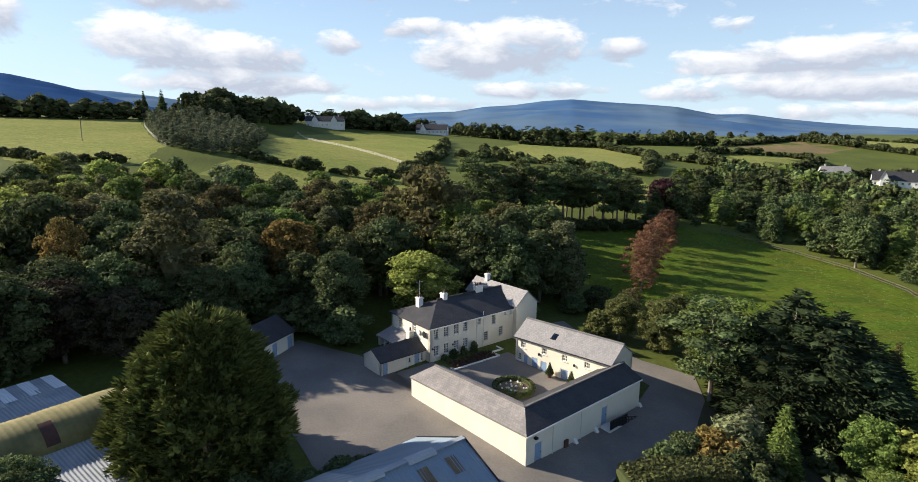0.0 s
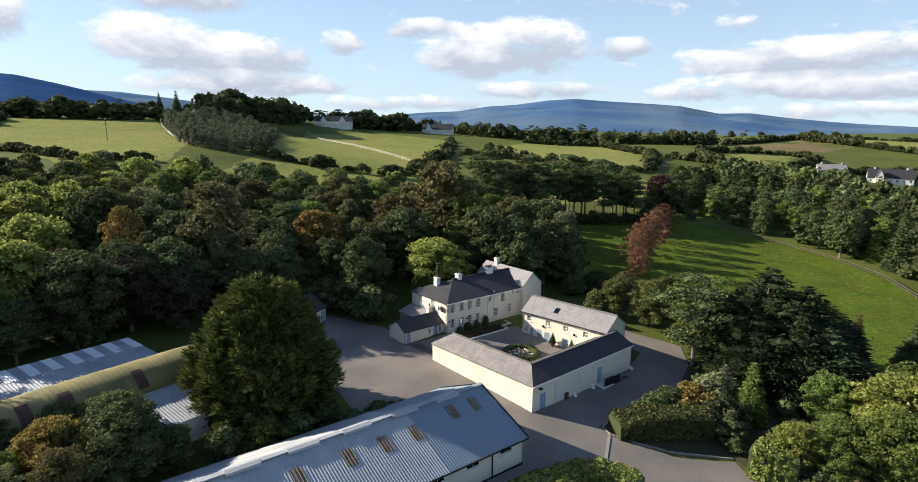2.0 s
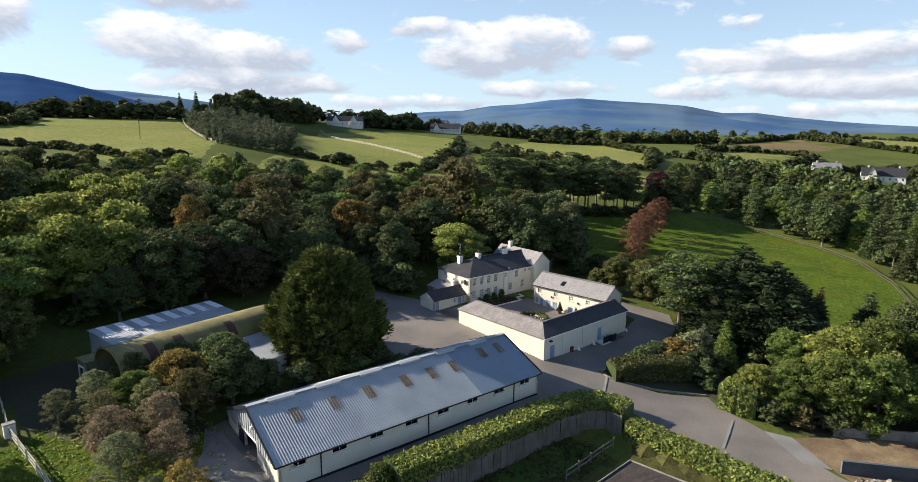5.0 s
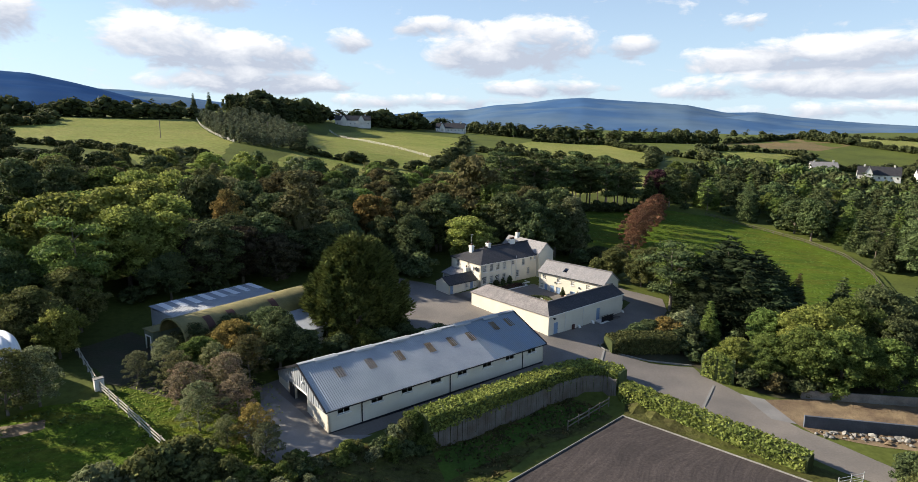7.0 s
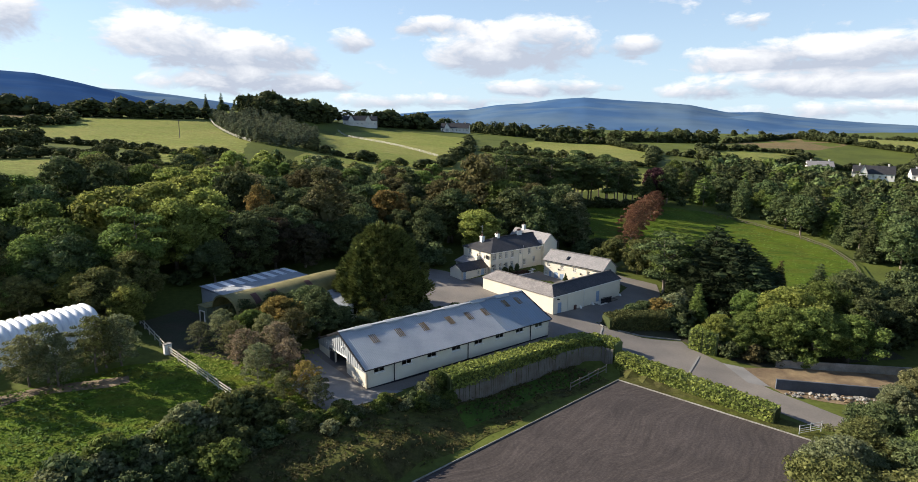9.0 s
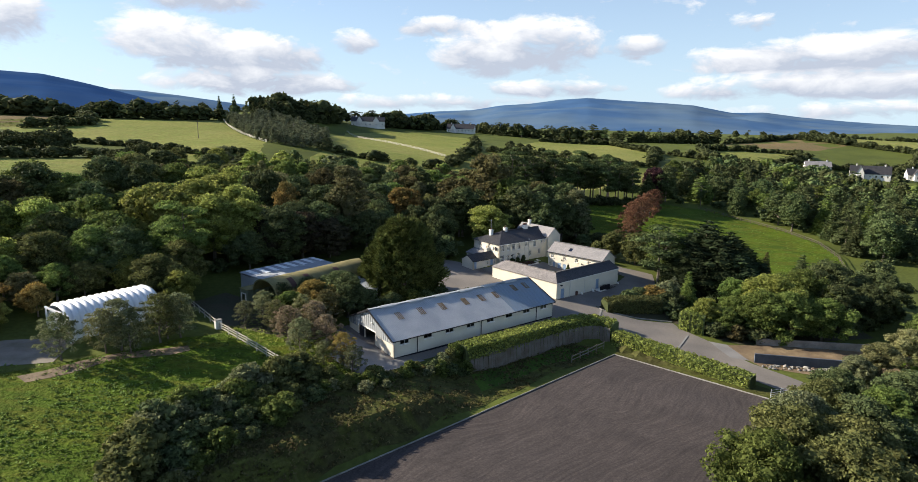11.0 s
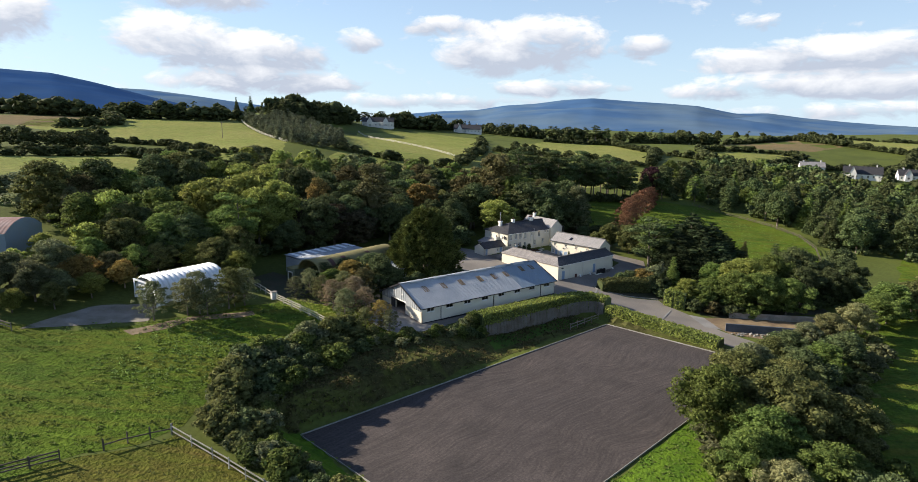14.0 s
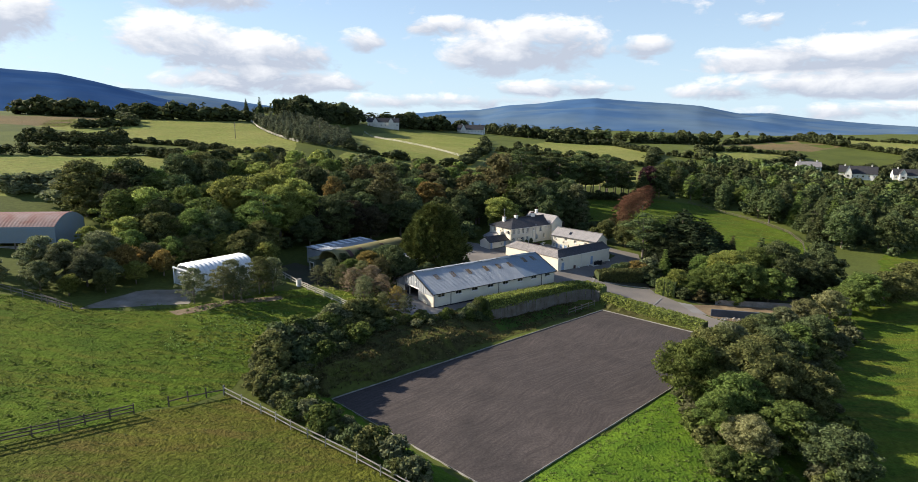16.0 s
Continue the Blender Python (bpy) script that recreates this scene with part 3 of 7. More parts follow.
def sheet(name, poly, mat, lift, label, category="field", skirt=0.0, rough_edge=0.0):
    """A surface laid on the ground inside a polygon, cut along the ground's own grid."""
    bm = bmesh.new()
    pts = []
    for (ax, ay), (bx, by) in zip(poly, poly[1:] + poly[:1]):
        n = max(1, int(math.hypot(bx - ax, by - ay) / 2.0)) if rough_edge else 1
        for k in range(n):
            t = k / n
            x, y = ax + (bx - ax) * t, ay + (by - ay) * t
            if rough_edge:
                x += rough_edge * noise.noise((x * 0.15, y * 0.15, 1.0)) + 0.4 * rough_edge * noise.noise((x * 0.6, y * 0.6, 2.0))
                y += rough_edge * noise.noise((x * 0.15, y * 0.15, 5.0)) + 0.4 * rough_edge * noise.noise((x * 0.6, y * 0.6, 7.0))
            pts.append((x, y))
    f = bm.faces.new([bm.verts.new((x, y, 0)) for x, y in pts])
    if f.normal.z < 0:
        f.normal_flip()
    for axis, lines in ((0, GX), (1, GY)):
        lo, hi = min(p[axis] for p in pts), max(p[axis] for p in pts)
        for c in lines:
            if lo < c < hi:
                co, no = [0, 0, 0], [0, 0, 0]
                co[axis], no[axis] = c, 1
                bmesh.ops.bisect_plane(bm, geom=bm.verts[:] + bm.edges[:] + bm.faces[:], plane_co=co, plane_no=no)
    if all(-130 < x < 130 and -100 < y < 200 for x, y in pts):
        # inside the fine part the ground's diagonals run as straight lines too
        lo, hi = min(y - x for x, y in pts), max(y - x for x, y in pts)
        first = GY_FINE - GX_FINE
        for k in range(int((lo - first) / 1.6) - 1, int((hi - first) / 1.6) + 2):
            bmesh.ops.bisect_plane(bm, geom=bm.verts[:] + bm.edges[:] + bm.faces[:], plane_co=(0, first + k * 1.6, 0), plane_no=(-1, 1, 0))
    bmesh.ops.triangulate(bm, faces=[f for f in bm.faces if len(f.verts) > 4])
    bmesh.ops.remove_doubles(bm, verts=bm.verts, dist=0.004)
    bmesh.ops.dissolve_degenerate(bm, dist=0.003, edges=bm.edges)
    bm.normal_update()
    bmesh.ops.reverse_faces(bm, faces=[f for f in bm.faces if f.normal.z < 0])
    for v in bm.verts:
        v.co.z = surface(v.co.x, v.co.y) + lift
    me = bpy.data.meshes.new(name)
    bm.to_mesh(me)
    bm.free()
    me.materials.append(mat)
    ob = new(name, me)
    return tagged(ob, label, category, kind="structure")


def surface(x, y):
    """Height of the ground sheet itself, between its grid points."""
    i = min(max(int(np.searchsorted(GX, x)) - 1, 0), NXG - 2)
    j = min(max(int(np.searchsorted(GY, y)) - 1, 0), NYG - 2)
    a, b = (x - GX[i]) / (GX[i + 1] - GX[i]), (y - GY[j]) / (GY[j + 1] - GY[j])
    if a >= b:
        return float(gz[j, i] + (gz[j, i + 1] - gz[j, i]) * a + (gz[j + 1, i + 1] - gz[j, i + 1]) * b)
    return float(gz[j, i] + (gz[j + 1, i] - gz[j, i]) * b + (gz[j + 1, i + 1] - gz[j + 1, i]) * a)


FIELDS = [
    ("field", [(-250, 290), (-228, 319), (-174, 317), (-148, 329), (-133, 300), (-86, 208), (-80, 176), (-95, 150), (-101, 160), (-130, 189), (-166, 198), (-225, 235)], "pasture", "sunlit pale green sheep pasture on the hillside"),
    ("field", [(-175, 117), (-133, 153), (-112, 138), (-106, 118), (-106, 84), (-120, 62), (-175, 70)], "pasture", "bright green pasture below a hedge"),
    ("field", [(-78, 305), (-77, 377), (-34, 431), (16, 411), (9, 283), (2, 204), (2, 168), (-40, 166), (-62, 170), (-62, 203)], "pasture", "olive yellow pasture split by a wall"),
    ("field", [(36, 355), (70, 425), (125, 425), (137, 360), (103, 264), (91, 262), (44, 290)], "pasture", "olive yellow pasture between hedges"),
    ("field", [(72, 240), (92, 240), (84, 200), (40, 175), (20, 170), (15, 190)], "pasture", "small sunlit field behind pine trees"),
    ("field", [(186, 389), (252, 403), (265, 387), (188, 311), (165, 330)], "pasture", "pale stubble field beside woodland"),
    ("field", [(370, 560), (431, 540), (500, 480), (370, 409), (350, 470)], "pasture", "sunlit field on a low ridge"),
    ("sheep_pasture", [(31, 108), (36, 160), (62, 166), (90, 158), (97, 145), (99, 128), (99, 111), (93, 93), (84, 77), (66, 60), (49, 58), (46, 72), (40, 86), (33, 92)], "grass", "bright green grazed pasture with tree shadows"),
    ("field", [(50, 22), (80, 45), (145, 128), (160, 110), (110, -30), (60, -80), (10, -60), (13, -27), (17, -26), (37, -2)], "grass", "shaded green field beside a row of trees"),
    ("verge", [(-12.6, -31.4), (-11.2, -30.2), (14.3, -6.7), (20, -1.6), (22, -12), (20, -40), (-20, -60), (-16, -32)], "lush", "bright green grass beside the riding arena"),
    ("paddock", [(-105, 5), (-84, 8), (-66, 7), (-57, 13), (-43, 25), (-30, 13.5), (-36, 4), (-42, -4), (-42.5, -13), (-49, -20), (-60, -28.4), (-105, -60)], "grass", "uneven green paddock with long tree shadows"),
    ("paddock", [(-60.4, -28.8), (-49.3, -20.6), (-42.3, -14.4), (-30, -23), (-19.9, -29.6), (-15, -33), (-20, -70), (-105, -62)], "meadow", "yellow green mown paddock inside a fence"),
    # the bank's deep shade comes from this sheet's dark colour
    ("bank", [(-31.6, -8), (13, 29.8), (8.5, 34.6), (-8, 22.6), (-22, 14.6), (-30, 8), (-37.5, -2), (-36, -10), (-31.9, -9.4)], "rough", "rough grass bank above the riding arena, shade put into its colour"),
    ("orchard_grass", [(-43, 25), (-29.5, 13), (-22, 15.5), (-25, 29), (-38, 37)], "grass", "grass under young orchard trees"),
    ("field", [(-300, 300), (-252, 318), (-226, 312), (-206, 286), (-196, 262), (-214, 236), (-300, 245)], "moor", "brown rough grazing above the pastures"),
    ("field", [(232, 470), (290, 520), (350, 520), (352, 465), (300, 430), (246, 440)], "moor", "brown ploughed field on the far side of the valley"),
    ("lawn", [(-7.0, 16.8), (12.2, 30.6), (9.2, 33.6), (2.6, 28.6), (-2.9, 24.6), (-8.0, 20.8)], "shade_lawn", "flat lawn strip between the boarded bank and the arena"),
    ("lawn", [(-11.6, -30.6), (-31.4, -9.4), (-35, -12.5), (-17.5, -33)], "lush", "bright grass strip beside the arena kerb"),
]
for nm, poly, mat, lab in FIELDS:
    sheet(nm, poly, M[mat], 0.04 if mat == "shade_lawn" else 0.03 if nm in ("lawn", "verge", "bank", "orchard_grass") else 0.02, lab, rough_edge=1.2 if mat != "lawn" else 0)

ROADS = [
    ("yard", [(-19.5, 70), (-16.5, 75.5), (-8, 71), (-2, 64.5), (9, 48.3), (18.4, 55.4), (24.5, 61), (26.5, 64), (24.5, 68.5), (18.5, 75.2), (17, 82), (21, 84), (23, 77.5), (28.5, 71), (33.5, 67), (32, 61), (28, 54.5), (21, 48.6), (15.8, 45.9), (16.5, 44.2), (22, 41.6), (28, 41.2), (28.3, 39), (31.4, 33.5), (34, 26), (40, 16), (37, 13.5), (33, 17.5), (30.5, 21.5), (23.9, 29.5), (16.6, 36.8), (12.5, 38.3), (7.4, 38.0), (-6, 27.6), (-15, 20.4), (-21, 15.6), (-25, 20), (-27.5, 29.5), (-22, 36), (-14, 42), (-9, 46), (-12.5, 52.4)], "asphalt", "worn grey asphalt yard and driveway round the buildings"),
    ("courtyard", [(-1.2, 61.3), (-4.6, 65.2), (1, 68.9), (3, 67), (11, 72), (12.5, 70.5), (21.5, 61.5), (13, 56), (10, 52)], "asphalt", "grey tarmac courtyard between the cottage ranges"),
]
for nm, poly, mat, lab in ROADS:
    sheet(nm, poly, M[mat], 0.05, lab, "road", rough_edge=0.25)
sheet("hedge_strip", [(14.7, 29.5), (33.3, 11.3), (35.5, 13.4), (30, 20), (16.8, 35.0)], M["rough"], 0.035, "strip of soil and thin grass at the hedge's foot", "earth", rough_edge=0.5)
# litter bed; its dark tone also stands in for the hedge's shadow at the kerb
sheet("island_bed", [(28.0, 41.8), (22.0, 42.5), (18.5, 43.8), (16.8, 44.8), (16.4, 45.8), (17.0, 46.4), (21.0, 48.8), (25.7, 53.3), (31, 60), (40, 60), (60, 50), (60, 36), (46, 33.6), (36, 33.4), (31.6, 36.0), (29.2, 39.2)], M["litter"], 0.04, "leaf litter and soil under the thicket, hedge shade in the dark tone", "earth", rough_edge=0.5)
sheet("concrete_apron", [(-26, 29.4), (-18.7, 20.2), (-14, 20.8), (-21.6, 14.6), (-27, 19.5)], M["concrete"], 0.058, "pale concrete apron in front of the barn", "yard", rough_edge=0.3)
sheet("concrete_slab", [(31.2, 34.2), (33.6, 33), (34.2, 27), (31.8, 28.2)], M["concrete"], 0.06, "pale concrete slab at the edge of the drive", "paving")
sheet("bare_ground", [(33.8, 33), (40, 33.5), (56, 31), (54, 21), (46, 20.5), (38, 23), (34.6, 25), (34.2, 28)], M["earth"], 0.045, "bare brown earth and dry grass heap", "earth", rough_edge=0.8)
sheet("track", [(-72, 5.5), (-69, 16), (-62, 20.5), (-59, 18.5), (-58, 13), (-62, 11.5)], M["gravel"], 0.05, "pale stony track to the arched hut", "track", rough_edge=0.8)
sheet("track", [(-60, 9), (-52, 17), (-45, 20), (-44, 18.6), (-52, 14.5), (-58, 7.5)], M["earth"], 0.05, "brown worn tractor track in the grass", "track", rough_edge=1.0)
sheet("farm_lane", [(-44, 28), (-52, 37), (-48, 43), (-38, 37.5), (-27, 30), (-30, 24)], M["litter"], 0.04, "dark earth lane between the sheds", "track", rough_edge=0.8)


# riding arena: level raked sand inside a low kerb
def arena():
    bm = bmesh.new()
    f = bm.faces.new([bm.verts.new((x, y, ARENA_Z)) for x, y in ARENA])
    ob = part("arena_sand", bm, M["sand"], None)
    tagged(ob, "dark brown raked sand of the riding arena", "arena", kind="structure")
    kerb = thing("arena_kerb", Matrix(), "low pale timber kerb round the riding arena", "kerb")
    for a, b in zip(ARENA, ARENA[1:] + ARENA[:1]):
        bm = bmesh.new()
        beam(bm, (*a, ARENA_Z + 0.04), (*b, ARENA_Z + 0.04), 0.08, 0.2)
        part("kerb_board", bm, M["greyrail"], kerb)


arena()


# ---- mountains and far hills ----
def hill(name, crest, near, far, base, label, seed, mat="mount"):
    """A far ridge: crest of (azimuth, elevation) as degrees seen from the valley, sloping down to its foot."""
    az = np.linspace(crest[0][0], crest[-1][0], 120)
    el = np.interp(az, [c[0] for c in crest], [c[1] for c in crest])
    rows = 16
    verts, faces = [], []
    for i, (a, e) in enumerate(zip(az, el)):
        top = 31 + math.tan(math.radians(e)) * far
        for k in range(rows + 2):
            t = min(k / rows, 1.0)
            d = near + (far - near) * t + (k > rows) * 260
            z = base + (top - base) * (t ** 0.75)
            x, y = -11 + math.sin(math.radians(a)) * d, -45 + math.cos(math.radians(a)) * d
            if k < rows:
                z += (noise.fractal((x * 0.0016, y * 0.0016, seed), 1.0, 2.0, 5)) * 26 * math.sin(math.pi * t)
            if k > rows:
                z -= 80
            verts.append((x, y, z))
    n = rows + 2
    for i in range(len(az) - 1):
        for k in range(n - 1):
            faces.append((i * n + k, (i + 1) * n + k, (i + 1) * n + k + 1, i * n + k + 1))
    return tagged(mesh_object(name, verts, faces, M[mat], smooth=True), label, "mountain", kind="structure")


# these ridges carry the haze of distance as blue in their material
hill("mountain", [(-8, 0.2), (-3.3, 0.81), (0, 1.11), (3.3, 1.26), (6, 1.71), (8.7, 1.89), (11.4, 2.27), (14, 2.44), (17.2, 2.19), (20.7, 1.98), (23.1, 1.78), (26, 1.19), (30, 0.6), (34, 0.1)], 2300, 4200, -5, "long heather mountain across the skyline, painted haze blue", 3)
hill("mountain", [(18, 0.2), (23, 0.8), (26, 1.15), (28.7, 1.19), (31.3, 0.82), (34.6, 0.5), (37.7, 0.25), (41, 0.1), (50, 0.3), (60, 0.1)], 2600, 4450, -5, "low ridge running down to the plain, painted haze blue", 5)
hill("mountain", [(-60, 2.6), (-45, 3.4), (-36, 3.6), (-32, 3.43), (-29.4, 2.9), (-27, 2.32), (-25, 1.8), (-21, 0.9), (-17, 0.2)], 1500, 3300, 10, "dark hillside rising above the pastures, painted haze blue", 8, "mount_dark")
hill("mountain", [(-34, 2.2), (-29, 2.5), (-25.4, 2.42), (-22.3, 2.09), (-19.1, 1.68), (-16.3, 1.34), (-12, 0.9), (-8, 0.3)], 2400, 4300, 5, "distant ridge behind the pastures, painted haze blue", 9)


# ---- buildings ----
def at(x, y, z, head):
    return pose(x, y, z, 0, 0, head)


def frame_mesh(name, w, h, bars_x, bars_y, depth=0.07, bar=0.045, edge=0.07):
    """A window frame in one piece with glazing bars, its middle at the origin, facing -y."""
    bm = bmesh.new()
    cw, ch = (w - 2 * edge) / bars_x, (h - 2 * edge) / bars_y
    panes = []
    for i in range(bars_x):
        for j in range(bars_y):
            x0, z0 = edge + i * cw, -h / 2 + edge + j * ch
            panes.append((x0 + (i > 0) * bar / 2, x0 + cw - (i < bars_x - 1) * bar / 2, z0 + (j > 0) * bar / 2, z0 + ch - (j < bars_y - 1) * bar / 2))
    wall(bm, (-w / 2, -depth / 2), (w / 2, -depth / 2), -h / 2, h / 2, depth, panes)
    me = bpy.data.meshes.new(name)
    bmesh.ops.recalc_face_normals(bm, faces=bm.faces)
    bm.to_mesh(me)
    bm.free()
    return me


MESHES = {}


def window(parent, p0, p1, s, z, w, h, bars=(3, 4), mat="white", inset=0.10, sill=True):
    """A window in the wall p0 to p1, its middle at s along it and at height z."""
    key = (w, h, bars, mat)
    if key not in MESHES:
        fr = frame_mesh("window_frame", w, h, *bars)
        fr.materials.append(M[mat])
        pn, sl = bmesh.new(), bmesh.new()
        box(pn, -w / 2 + 0.03, w / 2 - 0.03, -0.006, 0.006, -h / 2 + 0.03, h / 2 - 0.03)
        box(sl, -w / 2 - 0.08, w / 2 + 0.08, -0.2, 0.03, -h / 2 - 0.09, -h / 2, bevel=0.012)
        pm, sm = bpy.data.meshes.new("pane"), bpy.data.meshes.new("sill")
        pn.to_mesh(pm), sl.to_mesh(sm), pn.free(), sl.free()
        pm.materials.append(M["glass"]), sm.materials.append(M["white"])
        MESHES[key] = (fr, pm, sm)
    fr, pm, sm = MESHES[key]
    p0, p1 = Vector((*p0, 0)), Vector((*p1, 0))
    d = (p1 - p0).normalized()
    q = p0 + d * s + Vector((-d.y, d.x, 0)) * inset
    win = new("window", fr)
    win.parent = parent
    win.matrix_basis = pose(q.x, q.y, z, 0, 0, math.degrees(math.atan2(d.y, d.x)))
    pane = new("pane", pm)
    pane.parent = win
    pane.visible_shadow = False
    if sill:
        new("sill", sm).parent = win
    return win


def door(parent, p0, p1, s, z0, w, h, mat="blue", inset=0.08):
    """A boarded door with frame and handle in the wall p0 to p1."""
    key = ("door", w, h, mat)
    if key not in MESHES:
        bm = bmesh.new()
        n = max(3, int(w / 0.2))
        for i in range(n):
            a = -w / 2 + 0.05 + (w - 0.1) * i / n
            box(bm, a + 0.004, a + (w - 0.1) / n - 0.004, -0.02, 0.025, 0.02, h - 0.06, bevel=0.006)
        fb = bmesh.new()
        box(fb, -w / 2, -w / 2 + 0.05, -0.05, 0.05, 0, h)
        box(fb, w / 2 - 0.05, w / 2, -0.05, 0.05, 0, h)
        box(fb, -w / 2 + 0.05, w / 2 - 0.05, -0.05, 0.05, h - 0.06, h)
        hb = boxed(w / 2 - 0.2, w / 2 - 0.1, -0.07, -0.02, h * 0.47, h * 0.47 + 0.04)
        made = []
        for nm, b, m in (("door", bm, M[mat]), ("door_frame", fb, M["white"] if mat != "black" else M["black"]), ("handle", hb, M["black"])):
            me = bpy.data.meshes.new(nm)
            bmesh.ops.recalc_face_normals(b, faces=b.faces)
            b.to_mesh(me), b.free()
            me.materials.append(m)
            made.append(me)
        MESHES[key] = made
    p0, p1 = Vector((*p0, 0)), Vector((*p1, 0))
    d = (p1 - p0).normalized()
    q = p0 + d * s + Vector((-d.y, d.x, 0)) * inset
    made = MESHES[key]
    leaf = new("door", made[0])
    leaf.parent = parent
    leaf.matrix_basis = pose(q.x, q.y, z0, 0, 0, math.degrees(math.atan2(d.y, d.x)))
    new("door_frame", made[1]).parent = leaf
    new("handle", made[2]).parent = leaf
    return leaf


def gable_top(bm, p0, p1, z0, apex, thick):
    """The triangle of wall above z0 between p0 and p1."""
    p0, p1 = Vector((*p0, z0)), Vector((*p1, z0))
    d = (p1 - p0).normalized()
    mid = (p0 + p1) / 2
    mid.z = apex
    return prism(bm, [p0, p1, mid], Vector((-d.y, d.x, 0)) * thick)


def pipe(parent, x, y, z0, z1, mat="white", r=0.05, name="downpipe"):
    bm = bmesh.new()
    bmesh.ops.create_cone(bm, segments=8, radius1=r, radius2=r, depth=z1 - z0, cap_ends=True, matrix=Matrix.Translation((x, y, (z0 + z1) / 2)))
    return part(name, bm, M[mat], parent)


def gutter(parent, p, q, mat="black"):
    bm = bmesh.new()
    beam(bm, p, q, 0.11, 0.09)
    return part("gutter", bm, M[mat], parent)


def chimney(parent, x, y, z0, z1, w, d, pots, mat="white"):
    ch = part("chimney", boxed(x - w / 2, x + w / 2, y - d / 2, y + d / 2, z0, z1, bevel=0.02), M[mat], parent)
    part("chimney_cap", boxed(x - w / 2 - 0.07, x + w / 2 + 0.07, y - d / 2 - 0.07, y + d / 2 + 0.07, z1 - 0.22, z1 - 0.06, bevel=0.015), M["white"], ch)
    for i in range(pots):
        bm = bmesh.new()
        bmesh.ops.create_cone(bm, segments=10, radius1=0.12, radius2=0.09, depth=0.42, cap_ends=True, matrix=Matrix.Translation((x - w / 2 + w * (i + 0.5) / pots, y, z1 + 0.2)))
        part("chimney_pot", bm, M["redrust"], ch)
    return ch


def main_house():
    """Two-storey house with hipped end, cross gable and chimneys; local x runs along the courtyard front."""
    L, W, E, R = 16.6, 8.6, 4.45, 6.3
    h = thing("farmhouse", at(0.75, 68.6, 1.62, 35.5), "cream rendered two-storey farmhouse with dark slate roof and white chimneys", "house")
    A, B, C, D = (0, 0), (L, 0), (L, W), (0, W)
    up = [(s, 0.78, 1.3, E - 0.95) for s in (1.0, 2.55, 4.1, 5.65)] + [(10.5, 0.75, 1.25, E - 0.95), (7.9, 0.5, 0.8, E - 0.75), (12.6, 0.45, 0.6, E - 0.55), (13.6, 0.45, 0.6, E - 0.6)]
    low = [(s, 0.78, 1.35, 1.35) for s in (1.0, 2.55, 4.1, 5.65)] + [(9.1, 0.7, 1.25, 1.5), (11.85, 0.65, 1.25, 1.65)]
    wins = up + low
    bm = bmesh.new()
    wall(bm, A, B, -0.8, E, 0.4, [(s - w / 2, s + w / 2, z - k / 2, z + k / 2) for s, w, k, z in wins])
    wall(bm, B, C, -0.8, E, 0.4)
    wall(bm, C, D, -0.8, E, 0.4)
    side = [(W - 3.4, 0.8, 1.3, E - 0.95), (W - 6.6, 0.8, 1.3, E - 0.95)]
    wall(bm, D, A, -0.8, E, 0.4, [(s - w / 2, s + w / 2, z - k / 2, z + k / 2) for s, w, k, z in side])
    part("wall", bm, M["cream"], h)
    for s, w, k, z in wins:
        window(h, A, B, s, z, w, k, (3, 4) if k > 1 else (2, 2))
    for s, w, k, z in side:
        window(h, D, A, s, z, w, k)
    o = 0.25
    rz = R
    x1, xr = 4.3, L + 0.3
    roof_slab("roof", [
        [(-o, -o, E), (xr, -o, E), (xr, W / 2, rz), (x1, W / 2, rz)],
        [(xr, W + o, E), (-o, W + o, E), (x1, W / 2, rz), (xr, W / 2, rz)],
        [(-o, W + o, E), (-o, -o, E), (x1, W / 2, rz)],
    ], M["slate"], h)
    bm = bmesh.new()
    beam(bm, (x1, W / 2, rz + 0.05), (xr, W / 2, rz + 0.05), 0.28, 0.14)
    part("ridge_tiles", bm, M["slate"], h)
    # cross wing at the far end, a little proud of the front
    X0, X1, Y0, E2, R2 = 14.0, 17.9, -0.7, E + 0.45, E + 2.1
    bm = bmesh.new()
    wall(bm, (X0, Y0), (X1, Y0), -0.8, E2, 0.4)
    gable_top(bm, (X0, Y0), (X1, Y0), E2, R2, 0.4)
    wall(bm, (X1, Y0 + 0.4), (X1, W + 1.2), -0.8, E2, 0.4)
    wall(bm, (X1 - 0.4, W + 1.2), (X0, W + 1.2), -0.8, E2, 0.4)
    wall(bm, (X0, W + 0.8), (X0, Y0 + 0.4), -0.8, E2, 0.4)
    gable_top(bm, (X1, W + 1.2), (X0, W + 1.2), E2, R2, 0.4)
    part("cross_wing_wall", bm, M["cream"], h)
    mx = (X0 + X1) / 2
    roof_slab("cross_wing_roof", [
        [(X0 - 0.2, W + 1.4, E2 - 0.12), (X0 - 0.2, Y0 - 0.12, E2 - 0.12), (mx, Y0 - 0.12, R2 + 0.1), (mx, W + 1.4, R2 + 0.1)],
        [(X1 + 0.2, Y0 - 0.12, E2 - 0.12), (X1 + 0.2, W + 1.4, E2 - 0.12), (mx, W + 1.4, R2 + 0.1), (mx, Y0 - 0.12, R2 + 0.1)],
    ], M["slate_light"], h)
    # lean-to conservatory and tall stack on the end wall
    bm = bmesh.new()
